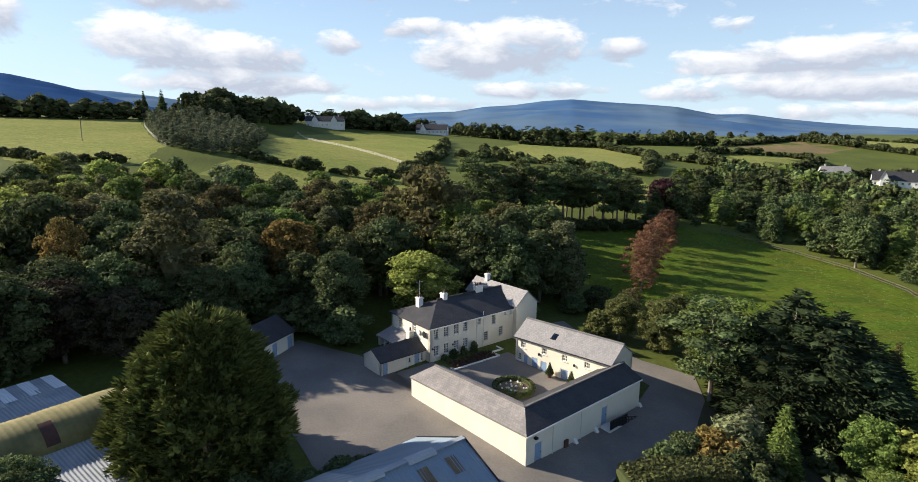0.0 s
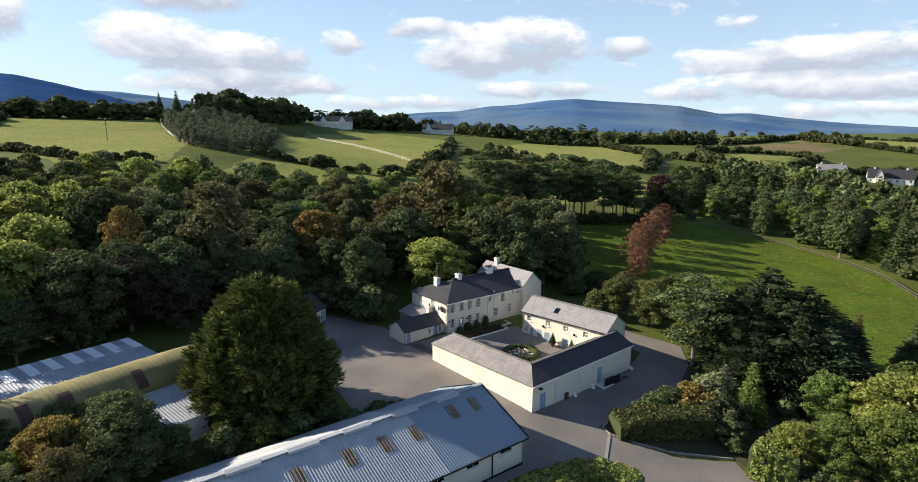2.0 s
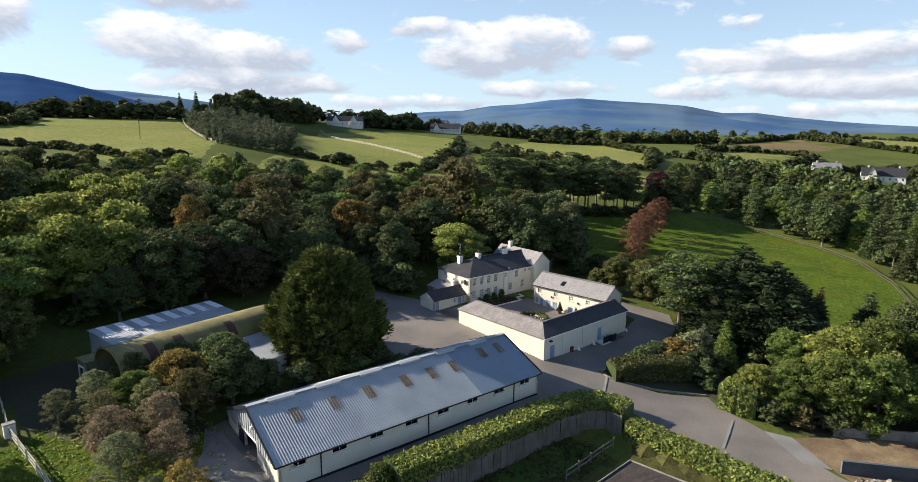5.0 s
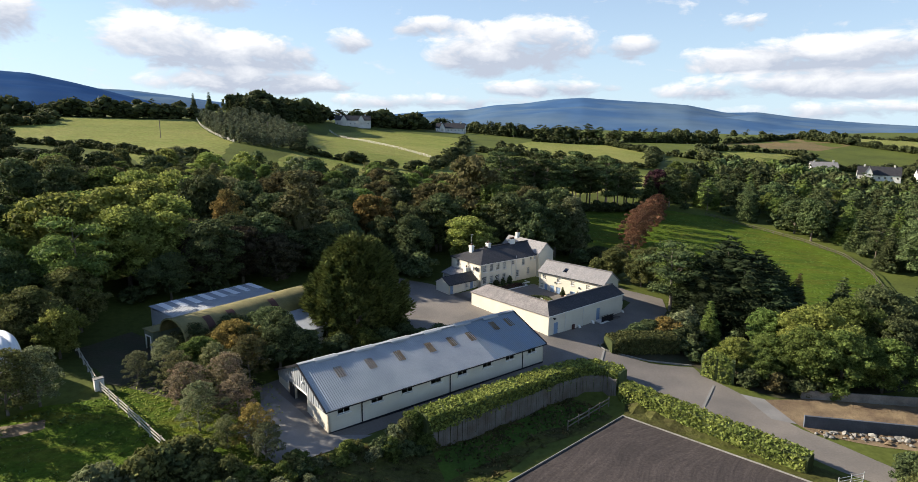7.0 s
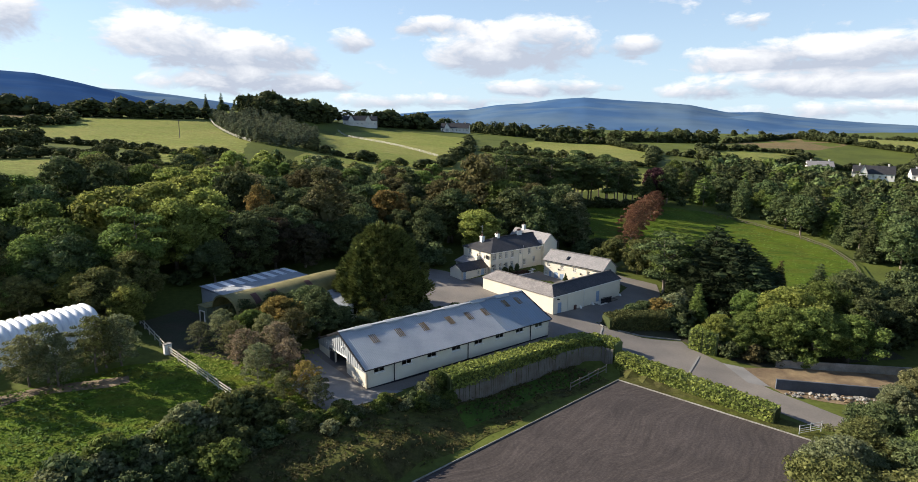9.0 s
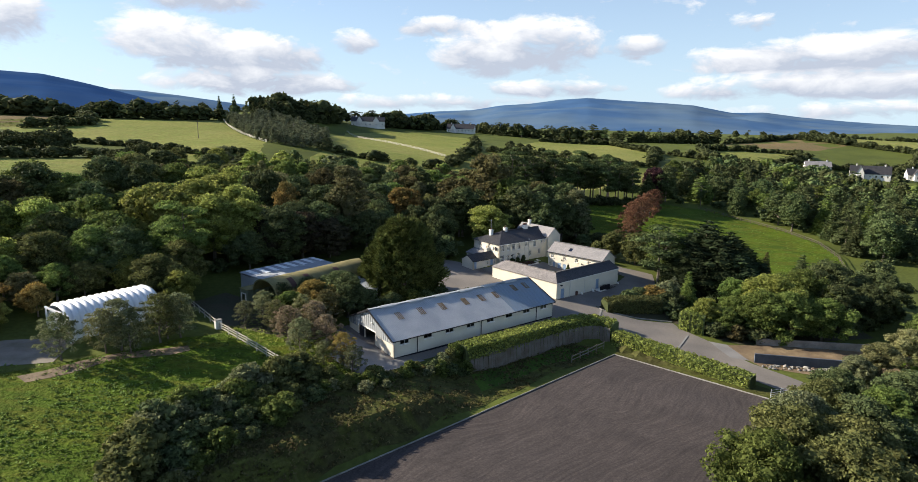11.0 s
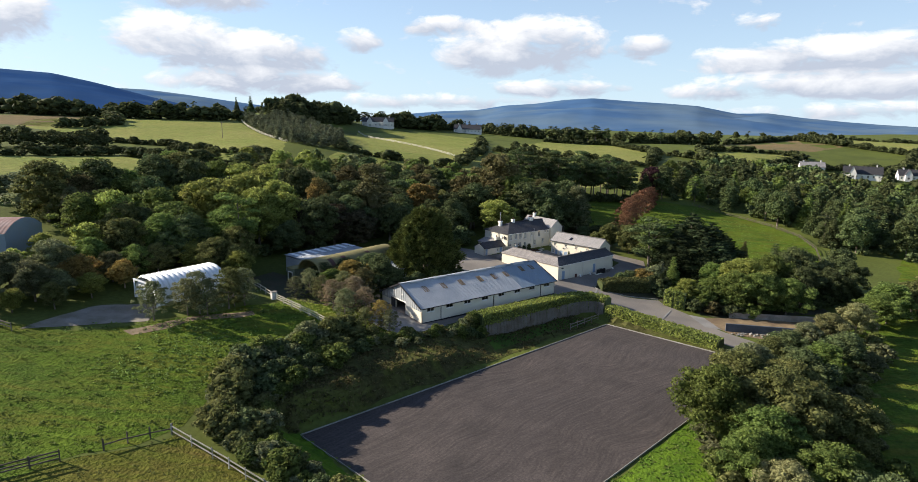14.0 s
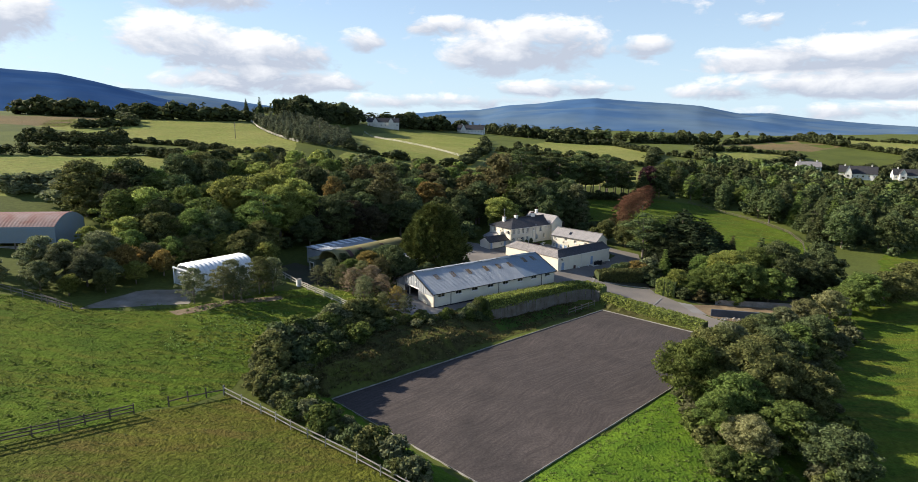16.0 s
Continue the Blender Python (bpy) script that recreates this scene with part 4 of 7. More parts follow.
    wall(bm, (-2.2, W - 0.2), (-2.2, W - 4.4), -0.6, 1.7, 0.2, [(0.3 + i * 1.25, 1.3 + i * 1.25, 0.3, 1.5) for i in range(3)])
    wall(bm, (-2.2, W - 4.4), (0, W - 4.4), -0.6, 1.7, 0.2)
    wall(bm, (0, W - 0.2), (-2.2, W - 0.2), -0.6, 1.7, 0.2)
    lt = part("lean_to", bm, M["white"], h, "white glazed lean-to with slate roof")
    roof_slab("lean_to_roof", [[(-2.4, W, 1.72), (-2.4, W - 4.6, 1.72), (0, W - 4.6, 2.5), (0, W, 2.5)]], M["slate_light"], lt)
    chimney(h, -0.45, 3.6, -0.5, 3.3, 0.75, 0.75, 1, "cream")
    chimney(h, 5.4, W / 2, rz - 0.5, rz + 0.75, 0.65, 0.8, 2)
    chimney(h, 2.4, W / 2 + 1.3, rz - 1.6, rz + 0.4, 0.65, 0.8, 2)
    chimney(h, 11.4, W / 2, rz - 0.5, rz + 0.8, 1.2, 0.65, 4)
    chimney(h, 15.9, W - 1.2, rz - 0.8, rz + 1.2, 0.6, 0.6, 1)
    gutter(h, (-0.3, -0.33, E - 0.1), (14.0, -0.33, E - 0.1), "white")
    pipe(h, 7.45, -0.07, -0.4, E, "white")
    pipe(h, 8.6, -0.07, -0.4, E + 0.5, "white")
    for s, z in ((0.75, 3.05), (3.9, 2.95)):
        bm = bmesh.new()
        bmesh.ops.create_uvsphere(bm, u_segments=8, v_segments=6, radius=0.13, matrix=Matrix.Translation((s - 0.45, -0.14, z - 1.3)))
        part("wall_lamp", bm, M["black"], h, "black wall lantern")
    for x, y, r, mt in ((-0.12, 1.0, 0.42, "black"), (-0.12, 2.3, 0.36, "white")):
        bm = bmesh.new()
        bmesh.ops.create_cone(bm, segments=20, radius1=r, radius2=r * 0.7, depth=0.1, cap_ends=True, matrix=pose(x, y, 3.4, 0, 90, 0))
        part("satellite_dish", bm, M[mt], h, "round satellite dish on the end wall")
    bm = bmesh.new()
    beam(bm, (2.4, W / 2 + 1.3, rz + 0.7), (2.4, W / 2 + 1.3, rz + 2.6), 0.04, 0.04)
    beam(bm, (1.9, W / 2 + 1.3, rz + 2.4), (2.9, W / 2 + 1.3, rz + 2.4), 0.03, 0.03)
    part("aerial", bm, M["tin"], h)
    return h


def annex():
    L, W, E, R = 7.2, 3.6, 1.95, 2.95
    h = thing("annex", at(-5.03, 65.26, 1.28, 38), "low cream annex with slate roof and blue door", "outbuilding")
    A, B, C, D = (0, 0), (L, 0), (L, W), (0, W)
    holes = [(0.25, 1.05, -0.1, 1.75), (4.05, 4.4, 0.7, 1.4), (4.9, 5.75, -0.1, 1.75), (5.95, 6.3, 0.5, 1.6)]
    bm = bmesh.new()
    wall(bm, A, B, -0.6, E, 0.3, holes)
    wall(bm, B, C, -0.6, E, 0.3), wall(bm, C, D, -0.6, E, 0.3), wall(bm, D, A, -0.6, E, 0.3)
    gable_top(bm, D, A, E, R, 0.3)
    part("wall", bm, M["cream"], h)
    door(h, A, B, 0.65, -0.1, 0.8, 1.85), door(h, A, B, 5.32, -0.1, 0.85, 1.85, "blue")
    window(h, A, B, 4.22, 1.05, 0.35, 0.7, (1, 2)), window(h, A, B, 6.12, 1.05, 0.35, 1.1, (1, 3), sill=False)
    roof_slab("roof", [[(-0.15, -0.2, E - 0.06), (L, -0.2, E - 0.06), (L, W / 2, R + 0.08), (-0.15, W / 2, R + 0.08)],
                       [(L, W + 0.2, E - 0.06), (-0.15, W + 0.2, E - 0.06), (-0.15, W / 2, R + 0.08), (L, W / 2, R + 0.08)]], M["slate"], h)
    gutter(h, (-0.1, -0.26, E - 0.12), (L, -0.26, E - 0.12))
    pipe(h, 3.8, -0.06, -0.4, E - 0.1, "white")


def mews_range():
    """The lofted range across the courtyard, with blue doors below small windows."""
    L, W, E, R = 13.3, 4.9, 3.55, 5.15
    h = thing("mews_cottage", at(11.6, 70.3, 0.9, -46.5), "cream mews range with pale slate roof and blue stable doors", "outbuilding")
    A, B, C, D = (0, 0), (L, 0), (L, W), (0, W)
    ups = [(s, 0.75, 0.75, z) for s, z in ((1.15, 2.6), (4.3, 2.6), (7.2, 2.55), (10.25, 2.5))]
    lows = [(0.62, 0.6, 0.95, 0.95)]
    doors = [(1.55, 0.7, 1.85, -0.45), (2.95, 0.95, 2.0, -0.6), (4.3, 0.95, 2.05, -0.75), (7.25, 1.05, 2.15, -1.0), (10.3, 1.05, 2.15, -1.2)]
    bm = bmesh.new()
    wall(bm, A, B, -1.8, E, 0.35, [(s - w / 2, s + w / 2, z - k / 2, z + k / 2) for s, w, k, z in ups + lows] + [(s - w / 2, s + w / 2, z, z + k) for s, w, k, z in doors])
    wall(bm, B, C, -1.8, E, 0.35), wall(bm, C, D, -1.8, E, 0.35), wall(bm, D, A, -1.8, E, 0.35)
    gable_top(bm, B, C, E, R, 0.35), gable_top(bm, D, A, E, R, 0.35)
    part("wall", bm, M["cream"], h)
    for s, w, k, z in ups:
        window(h, A, B, s, z, w, k, (3, 2))
    window(h, A, B, 0.62, 0.95, 0.6, 0.95, (2, 3))
    for s, w, k, z in doors:
        door(h, A, B, s, z, w, k)
    roof_slab("roof", [[(-0.2, -0.25, E - 0.08), (L + 0.15, -0.25, E - 0.08), (L + 0.15, W / 2, R + 0.08), (-0.2, W / 2, R + 0.08)],
                       [(L + 0.15, W + 0.25, E - 0.08), (-0.2, W + 0.25, E - 0.08), (-0.2, W / 2, R + 0.08), (L + 0.15, W / 2, R + 0.08)]], M["slate_light"], h)
    bm = bmesh.new()
    beam(bm, (-0.2, W / 2, R + 0.13), (L + 0.15, W / 2, R + 0.13), 0.26, 0.13)
    part("ridge_tiles", bm, M["slate_light"], h)
    sl = math.atan2(R - E, W / 2)
    bm = boxed(-0.4, 0.4, -0.5, 0.5, 0.0, 0.1, bevel=0.02)
    sky = part("skylight", bm, M["black"], h, "open roof light in the slates")
    sky.matrix_basis = pose(5.0, 1.15, E + 0.72, math.degrees(sl), 0, 0)
    bm = boxed(-0.33, 0.33, -0.42, 0.42, 0.1, 0.115)
    part("pane", bm, M["glass"], sky)
    gutter(h, (-0.2, -0.32, E - 0.14), (L, -0.32, E - 0.14))
    pipe(h, 0.1, -0.06, -0.6, E - 0.1)
    for x in (3.6, 8.6):
        bm = boxed(x - 0.09, x + 0.09, -0.2, -0.02, 1.9, 2.2, bevel=0.02)
        part("wall_lamp", bm, M["black"], h, "black wall lantern")


def court_range():
    """The two long low ranges that meet at the near corner of the courtyard."""
    h = thing("stable_range", at(9.0, 47.75, 0.05, 38.5), "low cream stable ranges meeting at a corner, slate roofed", "outbuilding")
    LX, LY, D, E, R = 18.7, 16.7, 4.4, 3.25, 4.35
    holes = [(1.2, 2.25, -0.15, 1.95), (11.6, 12.6, 0.1, 2.1)]
    bm = bmesh.new()
    wall(bm, (0, 0), (LX, 0), -2.0, E, 0.4, holes)
    part("wall", bm, M["cream"], h)
    for p, q, low in (((LX, 0.4), (LX, D), -2.0), ((LX - 0.4, D), (D - 0.4, D), -1.0), ((D, D + 0.0), (D, LY), -1.0), ((D - 0.4, LY), (0.4, LY), -1.0), ((0, LY), (0, 0.4), -1.0)):
        bm = bmesh.new()
        wall(bm, p, q, low, E, 0.4)
        part("wall", bm, M["cream"], h)
    bm = bmesh.new()
    gable_top(bm, (LX, 0), (LX, D), E, R, 0.4)
    part("gable", bm, M["cream"], h)
    o, m = 0.18, D / 2
    roof_slab("left_roof", [[(-o, LY + 0.1, E), (-o, -o, E), (m, m, R + 0.06), (m, LY - 1.4, R + 0.06)],
                            [(D + o, D + o, E), (D + o, LY + 0.1, E), (m, LY - 1.4, R + 0.06), (m, m, R + 0.06)],
                            [(D + o, LY + 0.1, E), (-o, LY + 0.1, E), (m, LY - 1.4, R + 0.06)]], M["slate_rough"], h, label="lichened rough slate roof")
    roof_slab("right_roof", [[(-o, -o, E), (LX + 0.1, -o, E), (LX + 0.1, m, R + 0.06), (m, m, R + 0.06)],
                             [(LX + 0.1, D + o, E), (D + o, D + o, E), (m, m, R + 0.06), (LX + 0.1, m, R + 0.06)]], M["slate"], h, label="dark blue slate roof")
    bm = bmesh.new()
    beam(bm, (m, m, R + 0.1), (m, LY - 1.4, R + 0.1), 0.25, 0.12)
    beam(bm, (m, m, R + 0.1), (LX + 0.1, m, R + 0.1), 0.25, 0.12)
    part("ridge_tiles", bm, M["slate_rough"], h)
    door(h, (0, 0), (LX, 0), 1.72, -0.15, 1.05, 2.1), door(h, (0, 0), (LX, 0), 12.1, 0.1, 1.0, 2.0)
    gutter(h, (-0.2, -0.25, E - 0.1), (LX, -0.25, E - 0.1), "white")
    pipe(h, 3.75, -0.06, -0.6, E - 0.1, "white"), pipe(h, 8.1, -0.06, -0.7, E - 0.1, "white")
    # white buttresses against the long wall
    for x in (6.9, 10.3, 18.5):
        bm = bmesh.new()
        prism(bm, [(x, -1.0, -1.8), (x, 0.0, -1.8), (x, 0.0, 0.35), (x, -0.12, 0.35), (x, -1.0, -0.75)], (0.42, 0, 0))
        part("buttress", bm, M["white"], h)
    part("meter_box", boxed(5.45, 6.0, -0.22, 0.0, -0.1, 0.75, bevel=0.03), M["redrust"], h, "red brown wall box")
    part("flood_lamp", boxed(0.9, 1.25, -0.4, -0.05, 2.55, 2.75, bevel=0.03), M["black"], h)
    # small lean-to at the far end
    bm = bmesh.new()
    wall(bm, (LX, 1.2), (LX + 2.0, 1.2), -2.0, 1.5, 0.25), wall(bm, (LX + 2.0, 1.2), (LX + 2.0, 3.6), -2.0, 1.5, 0.25), wall(bm, (LX + 2.0, 3.6), (LX, 3.6), -2.0, 1.5, 0.25)
    part("end_shed", bm, M["cream"], h)
    roof_slab("end_shed_roof", [[(LX, 1.0, 1.52), (LX + 2.2, 1.0, 1.52), (LX + 2.2, 3.8, 1.7), (LX, 3.8, 1.7)]], M["slate"], h)
    # ramp down from the raised door, with dark rails
    ramp = thing("ramp", at(9.0, 47.75, 0.05, 38.5), "concrete door ramp with black steel rails", "ramp")
    bm = bmesh.new()
    prism(bm, [(11.4, -1.25, -2.0), (11.4, -1.25, 0.08), (12.9, -1.25, 0.08), (16.6, -1.25, -1.0), (16.6, -1.25, -2.0)], (0, 1.23, 0))
    part("slope", bm, M["white"], ramp)
    for y in (-1.2,):
        bm = bmesh.new()
        for a, b in (((11.45, 0.1), (12.9, 0.1)), ((12.9, 0.1), (16.5, -0.98))):
            for k in (0.35, 0.65, 0.98):
                beam(bm, (a[0], y, a[1] + k), (b[0], y, b[1] + k), 0.05, 0.05)
        for i in range(19):
            x = 11.45 + i * 0.28
            z = 0.08 if x < 12.9 else 0.08 - (x - 12.9) * 0.292
            beam(bm, (x, y, z), (x, y, z + 1.0), 0.035, 0.035)
        part("railing", bm, M["black"], ramp)
        part("rail_panel", boxed(11.45, 14.6, -1.19, -1.17, -0.45, 0.95), M["black"], ramp)


def garage():
    L, W, E, R = 8.8, 5.4, 2.25, 3.9
    h = thing("garage", at(-20.3, 65.7, 2.0, 66), "long low garage with dark roof and blue doors", "outbuilding")
    A, B, C, D = (0, 0), (L, 0), (L, W), (0, W)
    bm = bmesh.new()
    wall(bm, A, B, -0.8, E, 0.3, [(s - 0.5, s + 0.5, -0.2, 1.8) for s in (2.2, 5.0, 8.0)])
    wall(bm, B, C, -0.8, E, 0.3), wall(bm, C, D, -0.8, E, 0.3), wall(bm, D, A, -0.8, E, 0.3)
    gable_top(bm, B, C, E, R, 0.3), gable_top(bm, D, A, E, R, 0.3)
    part("wall", bm, M["cream"], h)
    for s in (2.2, 5.0, 8.0):
        door(h, A, B, s, -0.2, 1.0, 2.0)
    roof_slab("roof", [[(-0.2, -0.2, E - 0.05), (L + 0.2, -0.2, E - 0.05), (L + 0.2, W / 2, R + 0.1), (-0.2, W / 2, R + 0.1)],
                       [(L + 0.2, W + 0.2, E - 0.05), (-0.2, W + 0.2, E - 0.05), (-0.2, W / 2, R + 0.1), (L + 0.2, W / 2, R + 0.1)]], M["slate"], h)


def corrugated(name, p00, p10, p01, period, amp, mat, parent, label="", rows=1, thick=0.012):
    """A corrugated sheet: from p00 the waves run across towards p10, each furrow falling towards p01."""
    p00, p10, p01 = Vector(p00), Vector(p10), Vector(p01)
    e, dn = p10 - p00, p01 - p00
    nrm = e.cross(dn).normalized()
    nrm = -nrm if nrm.z < 0 else nrm
    n = int(e.length / period * 6)
    verts, faces = [], []
    for i in range(n + 1):
        off = nrm * (amp * math.sin(2 * math.pi * i / 6.0))
        for k in range(rows + 1):
            verts.append(tuple(p00 + e * (i / n) + dn * (k / rows) + off))
    r = rows + 1
    for i in range(n):
        for k in range(rows):
            faces.append((i * r + k, (i + 1) * r + k, (i + 1) * r + k + 1, i * r + k + 1))
    ob = mesh_object(name, verts, faces, mat, parent, label, smooth=True)
    return ob


def barn():
    """Long white barn with a corrugated roof, raised ridge vents and a clad gable."""
    L, W, E, R = 30.7, 12.5, 2.68, 5.35
    h = thing("barn", at(-18.4, 20.6, 0.03, 35.8), "long white barn with grey corrugated roof and black trim", "barn")
    A, B, C, D = (0, 0), (L, 0), (L, W), (0, W)
    wins = [1.75, 5.65, 9.45, 13.35, 17.15, 21.0, 24.75, 28.6]
    bm = bmesh.new()
    wall(bm, A, B, -0.8, E - 0.05, 0.25, [(s - 0.75, s + 0.75, E - 0.92, E - 0.2) for s in wins])
    wall(bm, B, C, -0.8, E - 0.05, 0.25), wall(bm, C, D, -0.8, E - 0.05, 0.25)
    wall(bm, D, A, -0.8, 2.0, 0.25, [(W - 8.0, W - 4.9, -0.8, 2.0)])
    gable_top(bm, B, C, E - 0.05, R - 0.1, 0.25)
    part("wall", bm, M["cream"], h)
    for s in wins:
        window(h, A, B, s, E - 0.56, 1.5, 0.72, (2, 1), "white", 0.06)
    # profiled cladding on the open gable
    bm = bmesh.new()
    n = 44
    for i in range(n):
        y0, y1 = W * i / n, W * (i + 1) / n
        zt = [E - 0.05 + (R - 0.1 - E) * (1 - abs(y / (W / 2) - 1)) for y in (y0, y1)]
        x = -0.05 - 0.05 * (i % 2)
        zb = 2.0 if not 4.9 < (y0 + y1) / 2 < 8.0 else 2.5
        prism(bm, [(x, y0, zb), (x, y1, zb), (x, y1, zt[1]), (x, y0, zt[0])], (0.06, 0, 0))
    part("gable_cladding", bm, M["tin"], h, "blue grey profiled cladding")
    bm = bmesh.new()
    box(bm, -0.12, 0.1, 4.6, 8.2, 2.38, 2.62)
    part("door_track", bm, M["white"], h)
    part("sliding_door", boxed(-0.1, -0.03, 8.0, 9.3, 0.0, 2.4, bevel=0.01), M["black"], h, "black sliding door pushed aside")
    part("gable_lamp", boxed(-0.3, -0.08, 5.3, 5.6, 3.5, 3.75, bevel=0.03), M["white"], h)
    # roof
    o = 0.3
    m = W / 2
    sl = (R - E) / m
    for x0, x1, mt in ((-0.35, 22.0, "tin"), (22.0, L + 0.3, "newtin")):
        corrugated("roof_near", (x0, m, R + 0.02), (x1, m, R + 0.02), (x0, -o, E - sl * o + 0.02), 0.25, 0.02, M[mt], h)
        corrugated("roof_far", (x0, m, R + 0.02), (x1, m, R + 0.02), (x0, W + o, E - sl * o + 0.02), 0.25, 0.02, M[mt], h)
    for i, s in enumerate((3.4, 7.2, 11.0, 15.3, 18.6, 21.6, 26.1, 28.7)):
        up = 0.62 if i < 6 else 0.72
        y = m * up
        z = E + sl * y
        corrugated("rooflight", (s - 0.45, y + 0.8, z + sl * 0.8 + 0.05), (s + 0.45, y + 0.8, z + sl * 0.8 + 0.05), (s - 0.45, y - 0.7, z - sl * 0.7 + 0.05), 0.27, 0.035, M["rust"], h, "brown translucent roof light")
    for i in range(6):
        x0 = 1.6 + i * 4.75
        bm = bmesh.new()
        prism(bm, [(x0, m - 0.5, R - 0.1), (x0, m + 0.5, R - 0.1), (x0, m + 0.42, R + 0.1), (x0, m, R + 0.2), (x0, m - 0.42, R + 0.1)], (2.6, 0, 0))
        part("ridge_vent", bm, M["tin"], h)
    bm = bmesh.new()
    beam(bm, (-0.35, m, R + 0.07), (L + 0.3, m, R + 0.07), 0.5, 0.1)
    part("ridge_cap", bm, M["fibre"], h)
    for x in (-0.4, L + 0.33):
        bm = bmesh.new()
        for y in (-o, W + o):
            beam(bm, (x, y, E - sl * o), (x, m, R + 0.02), 0.08, 0.26)
        part("bargeboard", bm, M["black"], h)
    gutter(h, (-0.4, -o - 0.05, E - sl * o - 0.06), (L + 0.3, -o - 0.05, E - sl * o - 0.06))
    part("plinth_strip", boxed(0, L, -0.015, 0, -0.35, 0.12), M["black"], h)
    for s in (3.8, 15.3, 26.9):
        pipe(h, s, -0.07, 0.0, E - 0.2, "black", 0.06)
    # floor and dark interior
    part("floor", boxed(0.25, L - 0.25, 0.25, W - 0.25, -0.5, 0.0), M["concrete"], h)


def farm_sheds():
    """Three sheds side by side: white lean-to, mossy barrel roof, pale lean-to."""
    ax = 50.0
    h = thing("flat_shed", at(-36.2, 56, 2.6, ax), "white walled farm shed with pale sheeting roof", "shed")
    bm = bmesh.new()
    L, W = 15.2, 7.0
    wall(bm, (-L, -W), (0, -W), -0.6, 3.1, 0.2), wall(bm, (0, -W), (0, 0), -0.6, 3.1, 0.2), wall(bm, (0, 0), (-L, 0), -0.6, 3.4, 0.2), wall(bm, (-L, 0), (-L, -W), -0.6, 3.1, 0.2)
    part("wall", bm, M["fibre"], h)
    # lower half of plain sheets, upper half of old and new sheets in turn
    corrugated("roof", (-L - 0.2, -3.3, 3.375), (0.2, -3.3, 3.375), (-L - 0.2, -W, 3.25), 0.3, 0.03, M["fibre"], h)
    for i in range(16):
        a, b = -L - 0.2 + (L + 0.4) * i / 16, -L - 0.2 + (L + 0.4) * (i + 1) / 16
        lift = 0.012 * (i % 2)
        corrugated("roof_sheet", (a, 0.2, 3.5 + lift), (b, 0.2, 3.5 + lift), (a, -3.35, 3.39 + lift), 0.24, 0.025, M["galv" if i % 2 else "fibre"], h)
    for i, (x, y) in enumerate(((-12.5, -4.9), (-9.6, -3.9), (-5.5, -3.4), (-2.2, -3.2))):
        corrugated("rooflight", (x, y + 0.7, 3.375 + (y + 0.7) * 0.035 + 0.16), (x + 0.9, y + 0.7, 3.375 + (y + 0.7) * 0.035 + 0.16), (x, y - 0.7, 3.375 + (y - 0.7) * 0.035 + 0.16), 0.3, 0.03, M["tin"], h)
    h = thing("barrel_shed", at(-36.2, 56, 2.6, ax), "barrel roofed shed with mossy yellow sheeting", "shed")
    r, rise, yc = 3.1, 2.25, -10.2
    n = 20
    verts, faces = [], []
    x0, x1 = -17.5, 2.5
    cols = 120
    for i in range(cols + 1):
        for k in range(n + 1):
            a = math.pi * k / n
            off = 0.02 * math.sin(i * 2.1)
            verts.append((x0 + (x1 - x0) * i / cols, yc - (r + off) * math.cos(a), 2.1 + (rise + off) * math.sin(a)))
    for i in range(cols):
        for k in range(n):
            b = i * (n + 1) + k
            faces.append((b, b + 1, b + n + 2, b + n + 1))
    mesh_object("barrel_roof", verts, faces, M["olive"], h, smooth=True)
    for i, x in enumerate((-14.4, -11.2, -5.0)):
        v, f = [], []
        for a in range(9):
            t = math.radians(18 + a * 6)
            for dx in (0, 1.0):
                v.append((x + dx, yc - (r + 0.05) * math.cos(t), 2.1 + (rise + 0.05) * math.sin(t)))
        f = [(2 * a, 2 * a + 1, 2 * a + 3, 2 * a + 2) for a in range(8)]
        mesh_object("roof_patch", v, f, M["redrust"], h, "rust red replacement sheet", smooth=True)
    bm = bmesh.new()
    for x in (x1 - 0.2,):
        pts = [(x, yc - r * math.cos(math.pi * k / n) * 0.98, 2.1 + rise * math.sin(math.pi * k / n) * 0.98) for k in range(n + 1)]
        prism(bm, [(x, yc - r * 0.98, -0.6)] + pts + [(x, yc + r * 0.98, -0.6)], (0.1, 0, 0))
    wall(bm, (x0, yc - r), (x1, yc - r), -0.6, 2.1, 0.15), wall(bm, (x1, yc + r), (x0, yc + r), -0.6, 2.1, 0.15)
    part("wall", bm, M["mosspaint"], h)
    # rim of the open front arch
    bm = bmesh.new()
    for k in range(n):
        a, b = math.pi * k / n, math.pi * (k + 1) / n
        beam(bm, (x0 - 0.02, yc - r * math.cos(a), 2.1 + rise * math.sin(a)), (x0 - 0.02, yc - r * math.cos(b), 2.1 + rise * math.sin(b)), 0.14, 0.2)
    part("arch_rim", bm, M["olive"], h)
    # low porch between the two sheds
    bm = bmesh.new()
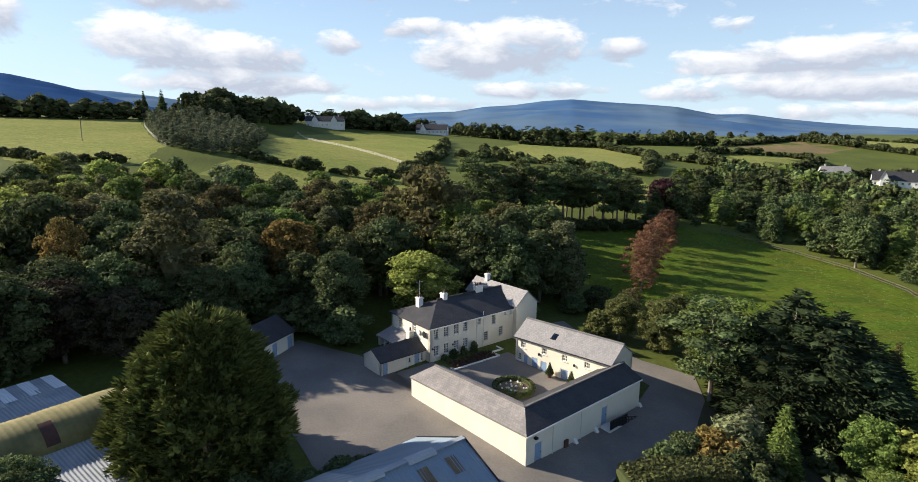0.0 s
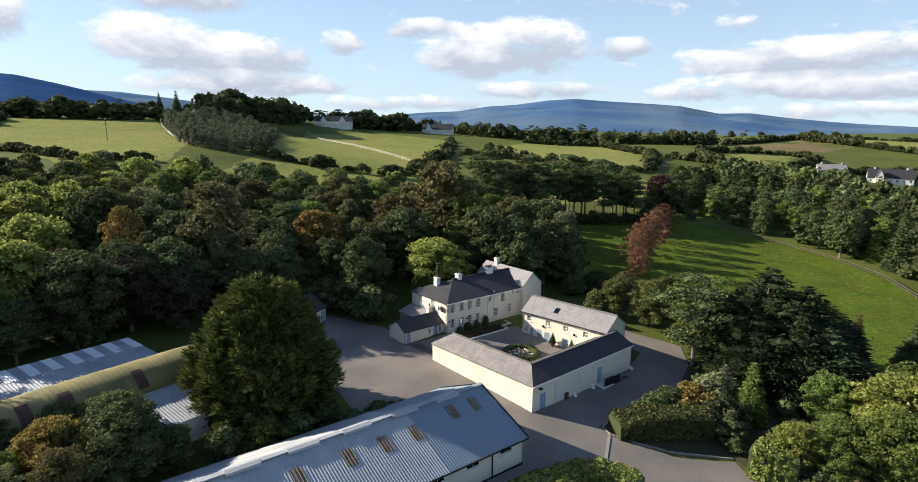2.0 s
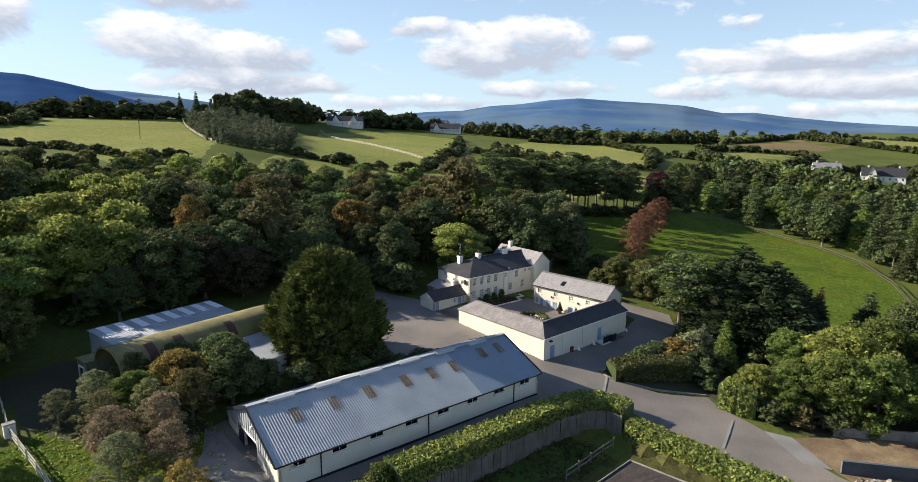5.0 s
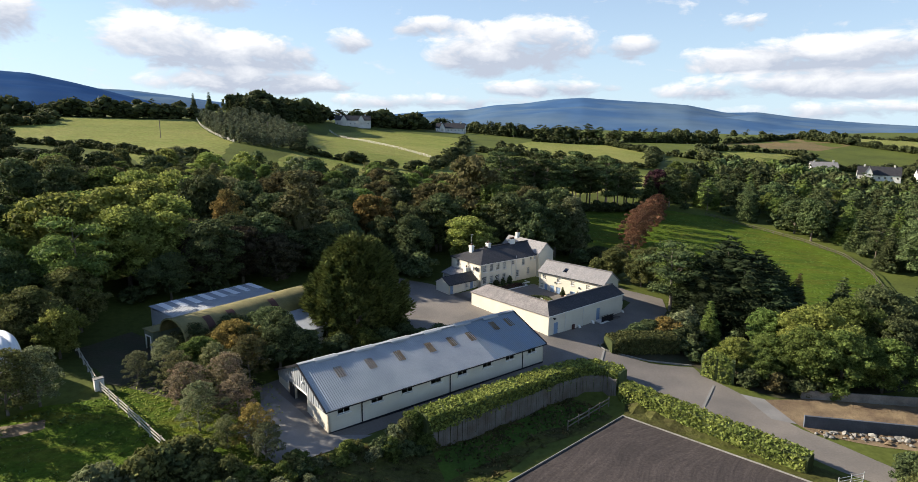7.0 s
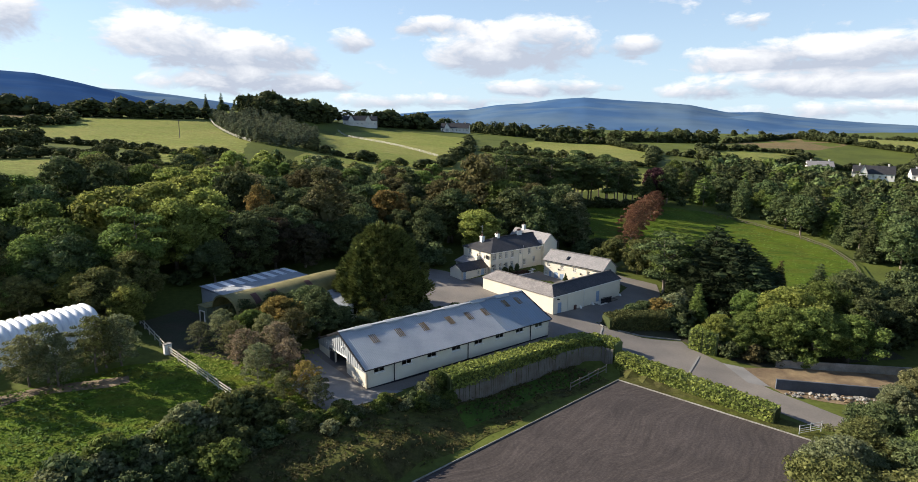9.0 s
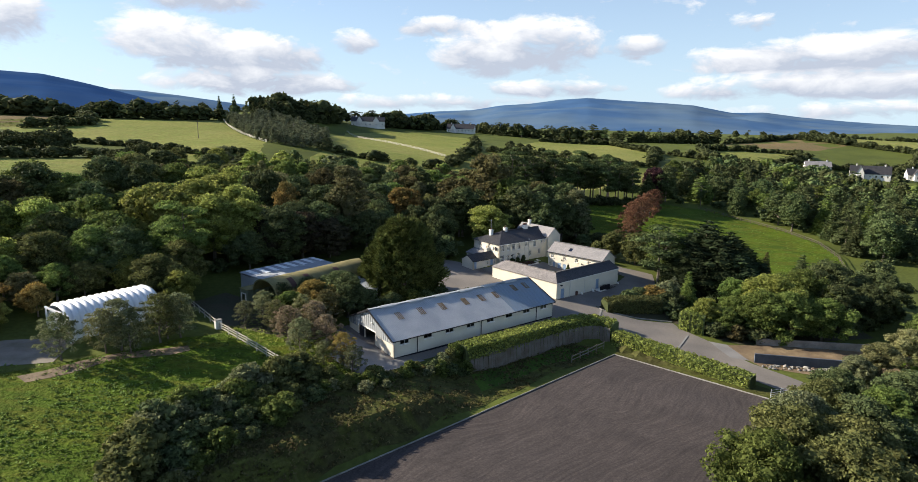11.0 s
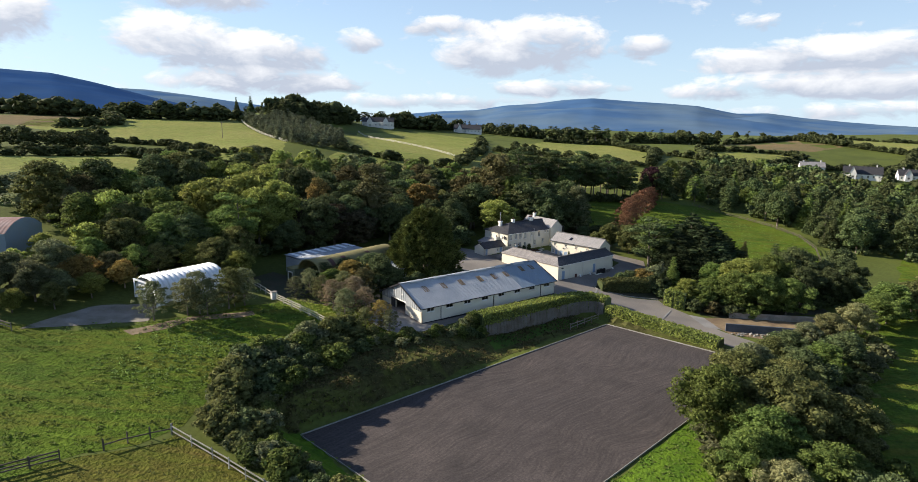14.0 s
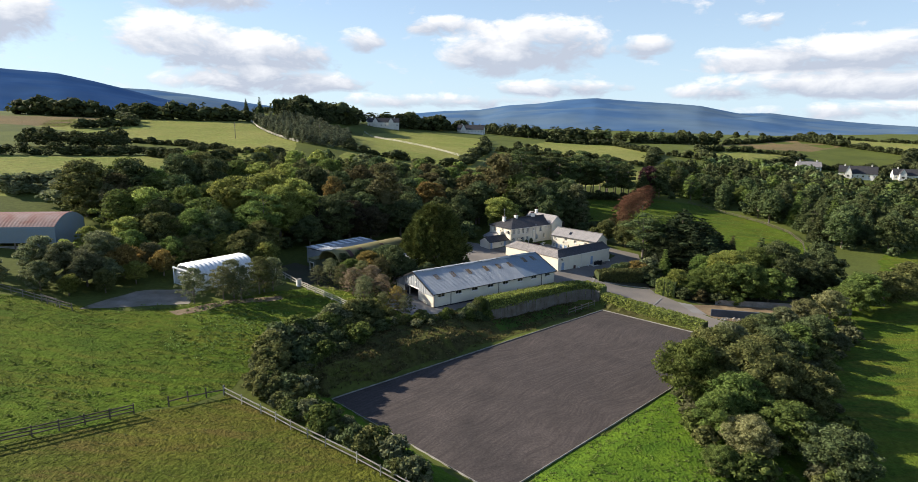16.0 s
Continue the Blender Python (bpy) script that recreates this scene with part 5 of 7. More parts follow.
    wall(bm, (x0 - 0.9, -4.7), (x0 - 0.9, -7.0), -0.8, 2.2, 0.12, [(0.5, 1.7, -0.8, 1.5)]), wall(bm, (x0 - 0.78, -7.0), (-15.2, -7.0), -0.8, 2.2, 0.12), wall(bm, (-15.3, -4.82), (x0 - 0.78, -4.82), -0.8, 2.2, 0.12)
    part("porch_wall", bm, M["mosspaint"], h)
    part("porch_roof", boxed(x0 - 1.05, -15.25, -7.15, -4.6, 2.2, 2.3, bevel=0.02), M["olive"], h)
    bm = bmesh.new()
    xf = x0 - 0.97
    beam(bm, (xf, -5.2, -0.4), (xf, -5.2, 1.55), 0.12, 0.12), beam(bm, (xf, -6.4, -0.4), (xf, -6.4, 1.55), 0.12, 0.12), beam(bm, (xf, -5.14, 1.55), (xf, -6.46, 1.55), 0.12, 0.12)
    part("door_frame", bm, M["white"], h, "white painted door frame")
    h = thing("lean_to_shed", at(-36.2, 56, 2.6, ax), "low shed with pale sheeting roof beside the barrel shed", "shed")
    bm = bmesh.new()
    wall(bm, (-11, -19.2), (-1.0, -19.2), -1.6, 1.3, 0.2), wall(bm, (-1.0, -19.2), (-1.0, -13.4), -1.2, 1.3, 0.2), wall(bm, (-11, -13.4), (-11, -19.2), -1.6, 1.3, 0.2)
    part("wall", bm, M["white"], h)
    corrugated("roof", (-11.3, -13.3, 2.3), (-0.8, -13.3, 2.3), (-11.3, -19.5, 1.3), 0.3, 0.03, M["fibre"], h)


def arched_hut():
    """White arched hut of curved ribbed sheets with a braced open front."""
    h = thing("arched_hut", at(-62.0, 20.6, 3.4, 52), "white ribbed arched steel hut with boarded front", "hut")
    r, hh, L = 3.3, 4.1, 12.0
    n = 24
    verts, faces = [], []
    cols = 14 * 8
    for i in range(cols + 1):
        off = 0.3 * abs(math.sin(math.pi * i / 8))
        for k in range(n + 1):
            a = math.pi * k / n
            verts.append((L * i / cols, -(r + off) * math.copysign(abs(math.cos(a)) ** 0.75, math.cos(a)), (hh + off) * math.sin(a) ** 0.75))
    for i in range(cols):
        for k in range(n):
            b = i * (n + 1) + k
            faces.append((b, b + 1, b + n + 2, b + n + 1))
    mesh_object("arched_shell", verts, faces, M["galv"], h, smooth=True)
    for i in range(7):
        z = 0.3 + i * 0.42
        half = r * (1 - (z / hh) ** 2.6) ** 0.6
        part("board", boxed(0.15, 0.22, 0.3, half, z, z + 0.26), M["galv"], h)
        part("board", boxed(0.15, 0.22, -half, -half + 0.8, z, z + 0.26), M["galv"], h)
    part("back_wall", boxed(L - 0.2, L - 0.1, -r * 0.93, r * 0.93, -0.5, 2.6), M["tin"], h)
    bm = bmesh.new()
    beam(bm, (0.0, -r - 0.3, 3.3), (0.0, r + 0.3, 3.3), 0.16, 0.28)
    beam(bm, (0.0, -r - 0.1, -0.4), (0.0, -r - 0.1, 3.2), 0.18, 0.18), beam(bm, (0.0, r + 0.1, -0.4), (0.0, r + 0.1, 3.2), 0.18, 0.18)
    part("front_frame", bm, M["galv"], h)


def hay_barn():
    """Big round-roofed hay barn with blue-grey walls and a rusty roof."""
    head = 7.0
    h = thing("hay_barn", at(-89.3, 29.9, 7.6, head), "blue grey round-roofed hay barn with rusty sheeting", "barn")
    L, W, E, rise = 22.0, 12.0, 4.9, 1.9
    n = 16
    verts, faces = [], []
    cols = 140
    for i in range(cols + 1):
        for k in range(n + 1):
            y = W * k / n
            z = E + rise * (1 - (2 * k / n - 1) ** 2) + 0.025 * math.sin(i * 1.57)
            verts.append((-L * i / cols, y, z))
    faces = [(i * (n + 1) + k, i * (n + 1) + k + 1, (i + 1) * (n + 1) + k + 1, (i + 1) * (n + 1) + k) for i in range(cols) for k in range(n)]
    mesh_object("round_roof", verts, faces, M["hayroof"], h, smooth=True)
    bm = bmesh.new()
    wall(bm, (-L, 0), (0, 0), 1.9, E, 0.12), wall(bm, (0, W), (-L, W), -0.8, E, 0.12)
    wall(bm, (-3.6, 0), (0, 0), -1.2, 1.9, 0.12)
    wall(bm, (0, 0.12), (0, W - 0.12), -1.2, E, 0.12)
    prism(bm, [(-0.12, W * k / n, E + rise * (1 - (2 * k / n - 1) ** 2) - 0.03) for k in range(n + 1)], (0.12, 0, 0))
    part("wall", bm, M["newtin"], h)
    for i in range(6):
        bm = boxed(-3.8 - i * 3.4, -3.6 - i * 3.4, 0.0, 0.2, -1.2, 1.9)
        part("post", bm, M["wood"], h)
    part("board_wall", boxed(-20, -4, 0.6, 0.7, -1.2, 1.2), M["stone"], h)


def white_house(x, y, z, head, L, W, E, R, label, wallm="white", roofm="slate", wings=0):
    h = thing("house", at(x, y, z, head), label, "house")
    A, B, C, D = (0, 0), (L, 0), (L, W), (0, W)
    n = max(2, int(L / 3))
    holes = [(L * (i + 0.5) / n - 0.55, L * (i + 0.5) / n + 0.55, 0.9, 2.1) for i in range(n)]
    bm = bmesh.new()
    wall(bm, A, B, -2, E, 0.3, holes), wall(bm, B, C, -2, E, 0.3), wall(bm, C, D, -2, E, 0.3), wall(bm, D, A, -2, E, 0.3)
    gable_top(bm, B, C, E, R, 0.3), gable_top(bm, D, A, E, R, 0.3)
    part("wall", bm, M[wallm], h)
    for a, b, c, d in holes:
        window(h, A, B, (a + b) / 2, (c + d) / 2, b - a, d - c, (2, 2))
    roof_slab("roof", [[(-0.3, -0.35, E - 0.1), (L + 0.3, -0.35, E - 0.1), (L + 0.3, W / 2, R + 0.1), (-0.3, W / 2, R + 0.1)],
                       [(L + 0.3, W + 0.35, E - 0.1), (-0.3, W + 0.35, E - 0.1), (-0.3, W / 2, R + 0.1), (L + 0.3, W / 2, R + 0.1)]], M[roofm], h)
    chimney(h, L * 0.15, W / 2, R - 0.4, R + 1.1, 0.8, 0.6, 2)
    chimney(h, L * 0.85, W / 2, R - 0.4, R + 1.1, 0.8, 0.6, 2)
    for i in range(wings):
        xx = L * (0.25 + 0.5 * i)
        bm = bmesh.new()
        wall(bm, (xx - 2, -2.5), (xx + 2, -2.5), -2, E + 0.6, 0.3, [(1.3, 2.7, 0.8, 2.2)])
        gable_top(bm, (xx - 2, -2.5), (xx + 2, -2.5), E + 0.6, R + 0.2, 0.3)
        wall(bm, (xx + 2, -2.2), (xx + 2, 0), -2, E + 0.6, 0.3), wall(bm, (xx - 2, 0), (xx - 2, -2.2), -2, E + 0.6, 0.3)
        wg = part("gable_wing", bm, M[wallm], h)
        roof_slab("wing_roof", [[(xx - 2.2, 1, E + 0.55), (xx - 2.2, -2.7, E + 0.55), (xx, -2.7, R + 0.35), (xx, 1.5, R + 0.35)],
                                [(xx + 2.2, -2.7, E + 0.55), (xx + 2.2, 1, E + 0.55), (xx, 1.5, R + 0.35), (xx, -2.7, R + 0.35)]], M[roofm], wg)


main_house(), annex(), mews_range(), court_range(), garage(), barn(), farm_sheds(), arched_hut(), hay_barn()
white_house(-80, 428, surface(-70, 430) + 0.3, 3, 26, 9, 4.0, 7.4, "long white villa below dark trees on the hill", wings=2)
white_house(-4, 472, surface(8, 474) + 0.3, -12, 24, 9, 3.2, 7.2, "white bungalow with dark slate roof behind the fields", wings=1)
white_house(230, 331, surface(236, 332) + 0.2, -20, 15, 8, 3.2, 6.4, "small white cottage with grey roof by the woods", roofm="slate_light")
white_house(254, 322, surface(264, 320) + 0.2, -32, 22, 9, 3.2, 8.0, "white bungalow with steep slate roof in the valley", wings=1)
white_house(288, 316, surface(296, 314) + 0.2, -25, 20, 9, 3.2, 7.0, "long white house with dark roof at the valley's edge", wings=1)
# clear of trees towards the valley floor, so that the houses look out
OUTLOOK = [(-68, 430), (8, 474), (237, 330), (264, 318), (297, 312)]


# ---- trees ----
def ico(sub):
    bm = bmesh.new()
    bmesh.ops.create_icosphere(bm, subdivisions=sub, radius=1.0)
    v = np.array([p.co[:] for p in bm.verts])
    f = np.array([[p.index for p in q.verts] for q in bm.faces])
    bm.free()
    return v, f


ICO_V, ICO_F = ico(1)


def leaves(rng, centres, normals, size, spread=0.7, long=1.0, droop=0.0, spray=False):
    """Leaf sprays as small triangles, scattered about the given normals; spray: pointed tufts that stand outwards."""
    n = len(centres)
    d = normals + rng.normal(0, spread, (n, 3))
    d[:, 2] -= droop
    d /= np.linalg.norm(d, axis=1)[:, None]
    a = np.cross(d, rng.normal(0, 1, (n, 3)))
    a /= np.linalg.norm(a, axis=1)[:, None]
    s = size * rng.uniform(0.6, 1.4, n)[:, None]
    b = np.cross(d, a)
    v = np.empty((n, 3, 3))
    if spray:
        v[:, 0], v[:, 1], v[:, 2] = centres - a * s * 0.32 - d * s * 0.4, centres + a * s * 0.32 - d * s * 0.4, centres + d * s * 1.15
    else:
        v[:, 0], v[:, 1], v[:, 2] = centres - a * s * 0.62 - b * s * 0.36 * long, centres + a * s * 0.62 - b * s * 0.36 * long, centres + b * s * 0.8 * long + d * s * 0.15
    return v.reshape(-1, 3), np.arange(n * 3).reshape(-1, 3)


CORES = {}


def clumps(rng, blobs, count, size, core=0.82, spread=0.7, droop=0.0, long=1.0, spray=False):
    """Crown from rounded clumps: a lumpy inner mass with leaf sprays standing off it."""
    V, F = [], []
    base = 0
    for x, y, z, r, rz in blobs:
        jit = 1 + rng.uniform(-0.22, 0.22, (len(ICO_V), 1))
        V.append(ICO_V * jit * np.array([r, r, rz]) * core + (x, y, z))
        F.append(ICO_F + base)
        base += len(ICO_V)
    blobs = np.array(blobs)
    w = blobs[:, 3] ** 2
    pick = rng.choice(len(blobs), count, p=w / w.sum())
    d = rng.normal(0, 1, (count, 3))
    d[:, 2] = np.abs(d[:, 2]) * 1.0 - 0.35
    d /= np.linalg.norm(d, axis=1)[:, None]
    rad = blobs[pick][:, [3, 3, 4]]
    c = blobs[pick][:, :3] + d * rad * rng.uniform(0.8, 1.2, (count, 1))
    if spray:
        # tufts point away from the stem
        o = c * np.array([1, 1, 0])
        d = o / np.maximum(np.linalg.norm(o, axis=1)[:, None], 1e-3) * 0.9 + d * 0.5
    lv, lf = leaves(rng, c, d, size, spread, long, droop, spray)
    V.append(lv)
    F.append(lf + base)
    return np.concatenate(V), (np.concatenate(F), len(blobs) * len(ICO_F), base)


def limb(bm, p, q, r0, r1, seg=7):
    p, q = Vector(p), Vector(q)
    m = Matrix.Translation((p + q) / 2) @ (q - p).to_track_quat("Z", "Y").to_matrix().to_4x4()
    bmesh.ops.create_cone(bm, segments=seg, radius1=r0, radius2=r1, depth=(q - p).length, cap_ends=True, matrix=m)


def trunk_mesh(rng, top, r, limbs, spread, start):
    bm = bmesh.new()
    pts = [Vector((0, 0, -0.06))]
    for i in range(1, 4):
        pts.append(Vector((rng.uniform(-1, 1) * 0.012, rng.uniform(-1, 1) * 0.012, top * i / 3)))
    for i in range(3):
        limb(bm, pts[i], pts[i + 1], r * (1 - i * 0.28), r * (1 - (i + 1) * 0.28))
    for i in range(limbs):
        a = 2 * math.pi * i / limbs + rng.uniform(-0.4, 0.4)
        z = start + (top - start) * rng.uniform(0, 0.8)
        e = (math.cos(a) * spread * rng.uniform(0.6, 1), math.sin(a) * spread * rng.uniform(0.6, 1), z + spread * rng.uniform(0.4, 0.9))
        limb(bm, (0, 0, z), e, r * 0.38, r * 0.12, 5)
    me = bpy.data.meshes.new("trunk")
    bm.to_mesh(me)
    bm.free()
    me.materials.append(M["bark"])
    return me


def crown_mesh(name, V, F):
    me = bpy.data.meshes.new(name)
    faces, core_faces, core_verts = F
    me.from_pydata(V.tolist(), [], faces.tolist())
    me.update()
    CORES[me.name] = (core_faces, core_verts)
    return me


def broad_blobs(rng, n, rad, z0, z1, r0, r1):
    out = []
    for i in range(n):
        t = (i + 0.5) / n
        z = z0 + (z1 - z0) * t
        mid = (z - z0) / (z1 - z0)
        a = i * 2.399 + rng.uniform(-0.3, 0.3)
        ring = rad * math.sqrt(max(0.05, 1 - (2 * mid - 0.9) ** 2 * 0.85)) * rng.uniform(0.5, 1.06) * (1 + 0.14 * math.sin(2 * a + rad * 90) + 0.1 * math.sin(3 * a + 7 * mid))
        r = rng.uniform(r0, r1)
        out.append((math.cos(a) * ring, math.sin(a) * ring, z, r, r * rng.uniform(0.75, 1.0)))
    out.append((0, 0, (z0 + z1) / 2, rad * 0.62, (z1 - z0) * 0.42))
    out.append((0, 0, z1 - r1 * 0.6, r1, r1))
    return out


def proto_broad(seed, wide=0.40, low=0.16, n=66, count=11500, size=0.0195, core=0.66):
    rng = np.random.RandomState(seed)
    V, F = clumps(rng, broad_blobs(rng, n, wide * 0.92, low, 0.93, 0.045, 0.115), count, size, core=core)
    return crown_mesh("crown", V, F), trunk_mesh(rng, 0.62, 0.026, 6, wide * 0.55, 0.18)


def proto_airy(seed):
    """A thin autumn crown: many small tufts on visible limbs, with gaps between."""
    rng = np.random.RandomState(seed)
    V, F = clumps(rng, broad_blobs(rng, 46, 0.34, 0.14, 0.95, 0.035, 0.075), 5200, 0.018, core=0.3, spread=0.9)
    return crown_mesh("crown", V, F), trunk_mesh(rng, 0.7, 0.02, 9, 0.26, 0.2)


def proto_tall(seed):
    rng = np.random.RandomState(seed)
    V, F = clumps(rng, broad_blobs(rng, 44, 0.18, 0.10, 0.95, 0.035, 0.08), 6500, 0.0175, core=0.66, spread=0.8, droop=0.25, long=0.8)
    return crown_mesh("crown", V, F), trunk_mesh(rng, 0.8, 0.018, 5, 0.12, 0.2)


def proto_pine(seed):
    """Scots pine: tall bare stem with flat plates of needles near the top."""
    rng = np.random.RandomState(seed)
    blobs = []
    for i in range(22):
        z = rng.uniform(0.3, 0.95)
        ring = 0.21 * (1.15 - abs(z - 0.72) * 1.7) * rng.uniform(0.3, 1)
        a = i * 2.399
        r = rng.uniform(0.07, 0.12)
        blobs.append((math.cos(a) * ring, math.sin(a) * ring, z, r, r * 0.5))
    V, F = clumps(rng, blobs, 4200, 0.019, core=0.62, spread=0.9, long=0.7)
    return crown_mesh("crown", V, F), trunk_mesh(rng, 0.9, 0.017, 8, 0.15, 0.5)


def proto_cone(seed, wide=0.24, tiers=17, count=5200, size=0.030, droop=0.2, blunt=0.0):
    """Conifer: rings of sprays on a cone, drooping at the tips."""
    rng = np.random.RandomState(seed)
    blobs = []
    for t in range(tiers):
        z = 0.06 + 0.88 * t / (tiers - 1)
        rr = wide * (1 - (t / (tiers - 1)) ** (1.0 + blunt * 1.6)) + 0.012
        k = max(3, int(9 * rr / wide))
        for i in range(k):
            a = 2 * math.pi * i / k + rng.uniform(0, 0.7) + t
            q = rng.uniform(0.62, 0.95)
            r = 0.03 + rr * 0.33
            blobs.append((math.cos(a) * rr * q * 0.8, math.sin(a) * rr * q * 0.8, z - rr * 0.12, r, r * 0.6))
    V, F = clumps(rng, blobs, count, size, core=0.72, spread=0.4, droop=droop, spray=True)
    return crown_mesh("crown", V, F), trunk_mesh(rng, 0.85, 0.02, 0, 0.1, 0.3)


def proto_bush(seed, wide=0.55, count=2600, size=0.055):
    rng = np.random.RandomState(seed)
    V, F = clumps(rng, broad_blobs(rng, 30, wide * 0.78, 0.12, 0.86, 0.09, 0.2), count, size, core=0.76)
    return crown_mesh("crown", V, F), trunk_mesh(rng, 0.4, 0.03, 4, 0.25, 0.1)


def proto_cypress(seed):
    """Broad domed cypress with upward pointing sprays in overlapping plumes."""
    rng = np.random.RandomState(seed)
    blobs = [(0, 0, 0.40, 0.33, 0.40)]
    n = 330
    for i in range(n):
        t = (i + 0.5) / n
        z = 0.05 + 0.87 * t
        rr = 0.485 * (1 - max(0.0, (z - 0.22) / 0.80) ** 2.1) * (0.86 + 0.14 * min(1, z / 0.2))
        a = i * 2.39996
        r = rng.uniform(0.024, 0.058)
        q = rng.uniform(0.74, 1.08)
        blobs.append((math.cos(a) * rr * q, math.sin(a) * rr * q, z, r, r * 1.35))
    V, F = clumps(rng, blobs, 34000, 0.026, core=0.66, spread=0.3, droop=-0.6, spray=True)
    return crown_mesh("crown", V, F), trunk_mesh(rng, 0.7, 0.04, 0, 0.1, 0.3)


PROTO = {
    "broad": [proto_broad(11), proto_broad(12, 0.44), proto_broad(13, 0.36, 0.2), proto_broad(14, 0.48, 0.28)],
    # thinner crowns for the woods, which are never seen from near
    "wood": [proto_broad(15, 0.40, 0.16, 50, 5000, 0.026), proto_broad(16, 0.44, 0.2, 50, 5000, 0.026), proto_broad(17, 0.36, 0.2, 46, 4800, 0.026), proto_broad(18, 0.34, 0.1, 46, 4800, 0.025)],
    "airy": [proto_airy(25), proto_airy(26)],
    "tall": [proto_tall(21), proto_tall(22)],
    "pine": [proto_pine(31), proto_pine(32), proto_pine(33)],
    "cone": [proto_cone(41), proto_cone(42, 0.2), proto_cone(43, 0.28)],
    "bush": [proto_bush(51), proto_bush(52, 0.65), proto_bush(53, 0.5)],
    "cypress": [proto_cypress(61)],
    "blunt": [proto_cone(71, 0.36, 17, 17000, 0.024, 0.0, 0.8)],
    "fir": [proto_cone(72, 0.36, 15, 5600, 0.032, 0.0, 0.8), proto_cone(73, 0.30, 15, 5200, 0.032, 0.1, 0.6)],
}
COLOURED = {}


def crown_of(kind, k, mat):
    """The crown mesh in a colour of leaf; alike trees share it."""
    key = (kind, k, mat)
    if key not in COLOURED:
        me = PROTO[kind][k][0].copy()
        me.materials.clear()
        me.materials.append(M[mat])
        COLOURED[key] = me
    return COLOURED[key]


TREE_RNG = random.Random(7)


def tree(name, x, y, h, kind, mat, label, wide=1.0, group="", z=None, category="tree"):
    if kind == "broad" and math.hypot(x, y) > 84:
        kind = "wood"
    k = TREE_RNG.randrange(len(PROTO[kind]))
    z = surface(x, y) if z is None else z
    t = thing(name, pose(x, y, z - 0.05, TREE_RNG.uniform(-2, 2), TREE_RNG.uniform(-2, 2), TREE_RNG.uniform(0, 360)) @ Matrix.Diagonal((h * wide, h * wide, h, 1)), label, category, group)
    new("trunk", PROTO[kind][k][1]).parent = t
    new("crown", crown_of(kind, k, mat)).parent = t
    return t


def stuff(name, spots, mat, label, category="woodland", sparse=0):
    """Many far trees or bushes joined into one mesh: spots of x, y, height, width, kind."""
    V, loops, sizes, base = [], [], [], 0
    rng = random.Random(len(spots))
    for x, y, h, wide, kind in spots:
        if any(abs((x - a) * (b + 45) - (y - b) * (a + 11)) < 13 * math.hypot(a + 11, b + 45) and -2 < ((a - x) * (a + 11) + (b - y) * (b + 45)) / math.hypot(a + 11, b + 45) < 60 for a, b in OUTLOOK):
            continue
        if kind == "broad":
            kind, wide = ("bush", wide * 0.8) if math.hypot(x + 11, y + 45) > 330 else ("wood", wide)
        kind = "fir" if kind == "blunt" else kind
        me = PROTO[kind][rng.randrange(len(PROTO[kind]))][0]
        n = len(me.vertices)
        co = np.empty(n * 3)
        me.vertices.foreach_get("co", co)
        co = co.reshape(-1, 3)
        lv = np.empty(len(me.loops), int)
        me.loops.foreach_get("vertex_index", lv)
        # keep the mass and a share of the sprays; far off no more can be told
        cf, cv = CORES[me.name]
        away = math.hypot(x + 11, y + 45)
        thin, swell = (4 + sparse, 1.6 + sparse * 0.15) if away < 200 else (9, 2.4) if away < 330 else (16, 3.0)
        tufts = lv[cf * 3:].reshape(-1, 3)[::thin]
        # fewer clumps too, but always the two large middle ones
        nb = cv // 12
        step = 1 if sparse < 0 or nb < 30 else 2 if away < 200 else 4
        kept = list(range(0, nb - 2, step)) + [nb - 2, nb - 1]
        core = co[:cv].reshape(nb, 12, 3)[kept]
        if step > 1:
            mids = core.mean(1, keepdims=True)
            core = np.concatenate([mids[:-2] + (core[:-2] - mids[:-2]) * (1.0 + 0.14 * step), core[-2:]])
        core = core.reshape(-1, 3)
        core_loops = (ICO_F[None] + 12 * np.arange(len(kept))[:, None, None]).ravel()
        cf, cv0, cv = len(kept) * len(ICO_F), cv, len(core)
        a = rng.uniform(0, 6.28)
        c, s = math.cos(a), math.sin(a)
        sel = co[cv0:].reshape(-1, 3, 3)[::thin]
        mid = sel.mean(1, keepdims=True)
        grown = np.concatenate([core, (mid + (sel - mid) * swell).reshape(-1, 3)])
        n = len(grown)
        out = np.stack([(grown[:, 0] * c - grown[:, 1] * s) * h * wide + x, (grown[:, 0] * s + grown[:, 1] * c) * h * wide + y, grown[:, 2] * h + surface(x, y) - 0.2], -1)
        V.append(out)
        loops.append(np.concatenate([core_loops, np.arange(cv, n)]) + base)
        sizes.append(np.full(cf + len(tufts), 3))
        base += n
    V, loops, sizes = np.concatenate(V), np.concatenate(loops), np.concatenate(sizes)
    me = bpy.data.meshes.new(name)
    me.vertices.add(len(V)), me.loops.add(len(loops)), me.polygons.add(len(sizes))
    me.vertices.foreach_set("co", V.ravel())
    me.loops.foreach_set("vertex_index", loops.astype(np.int32))
    me.polygons.foreach_set("loop_start", np.concatenate([[0], np.cumsum(sizes)[:-1]]).astype(np.int32))
    me.update(calc_edges=True)
    me.validate()
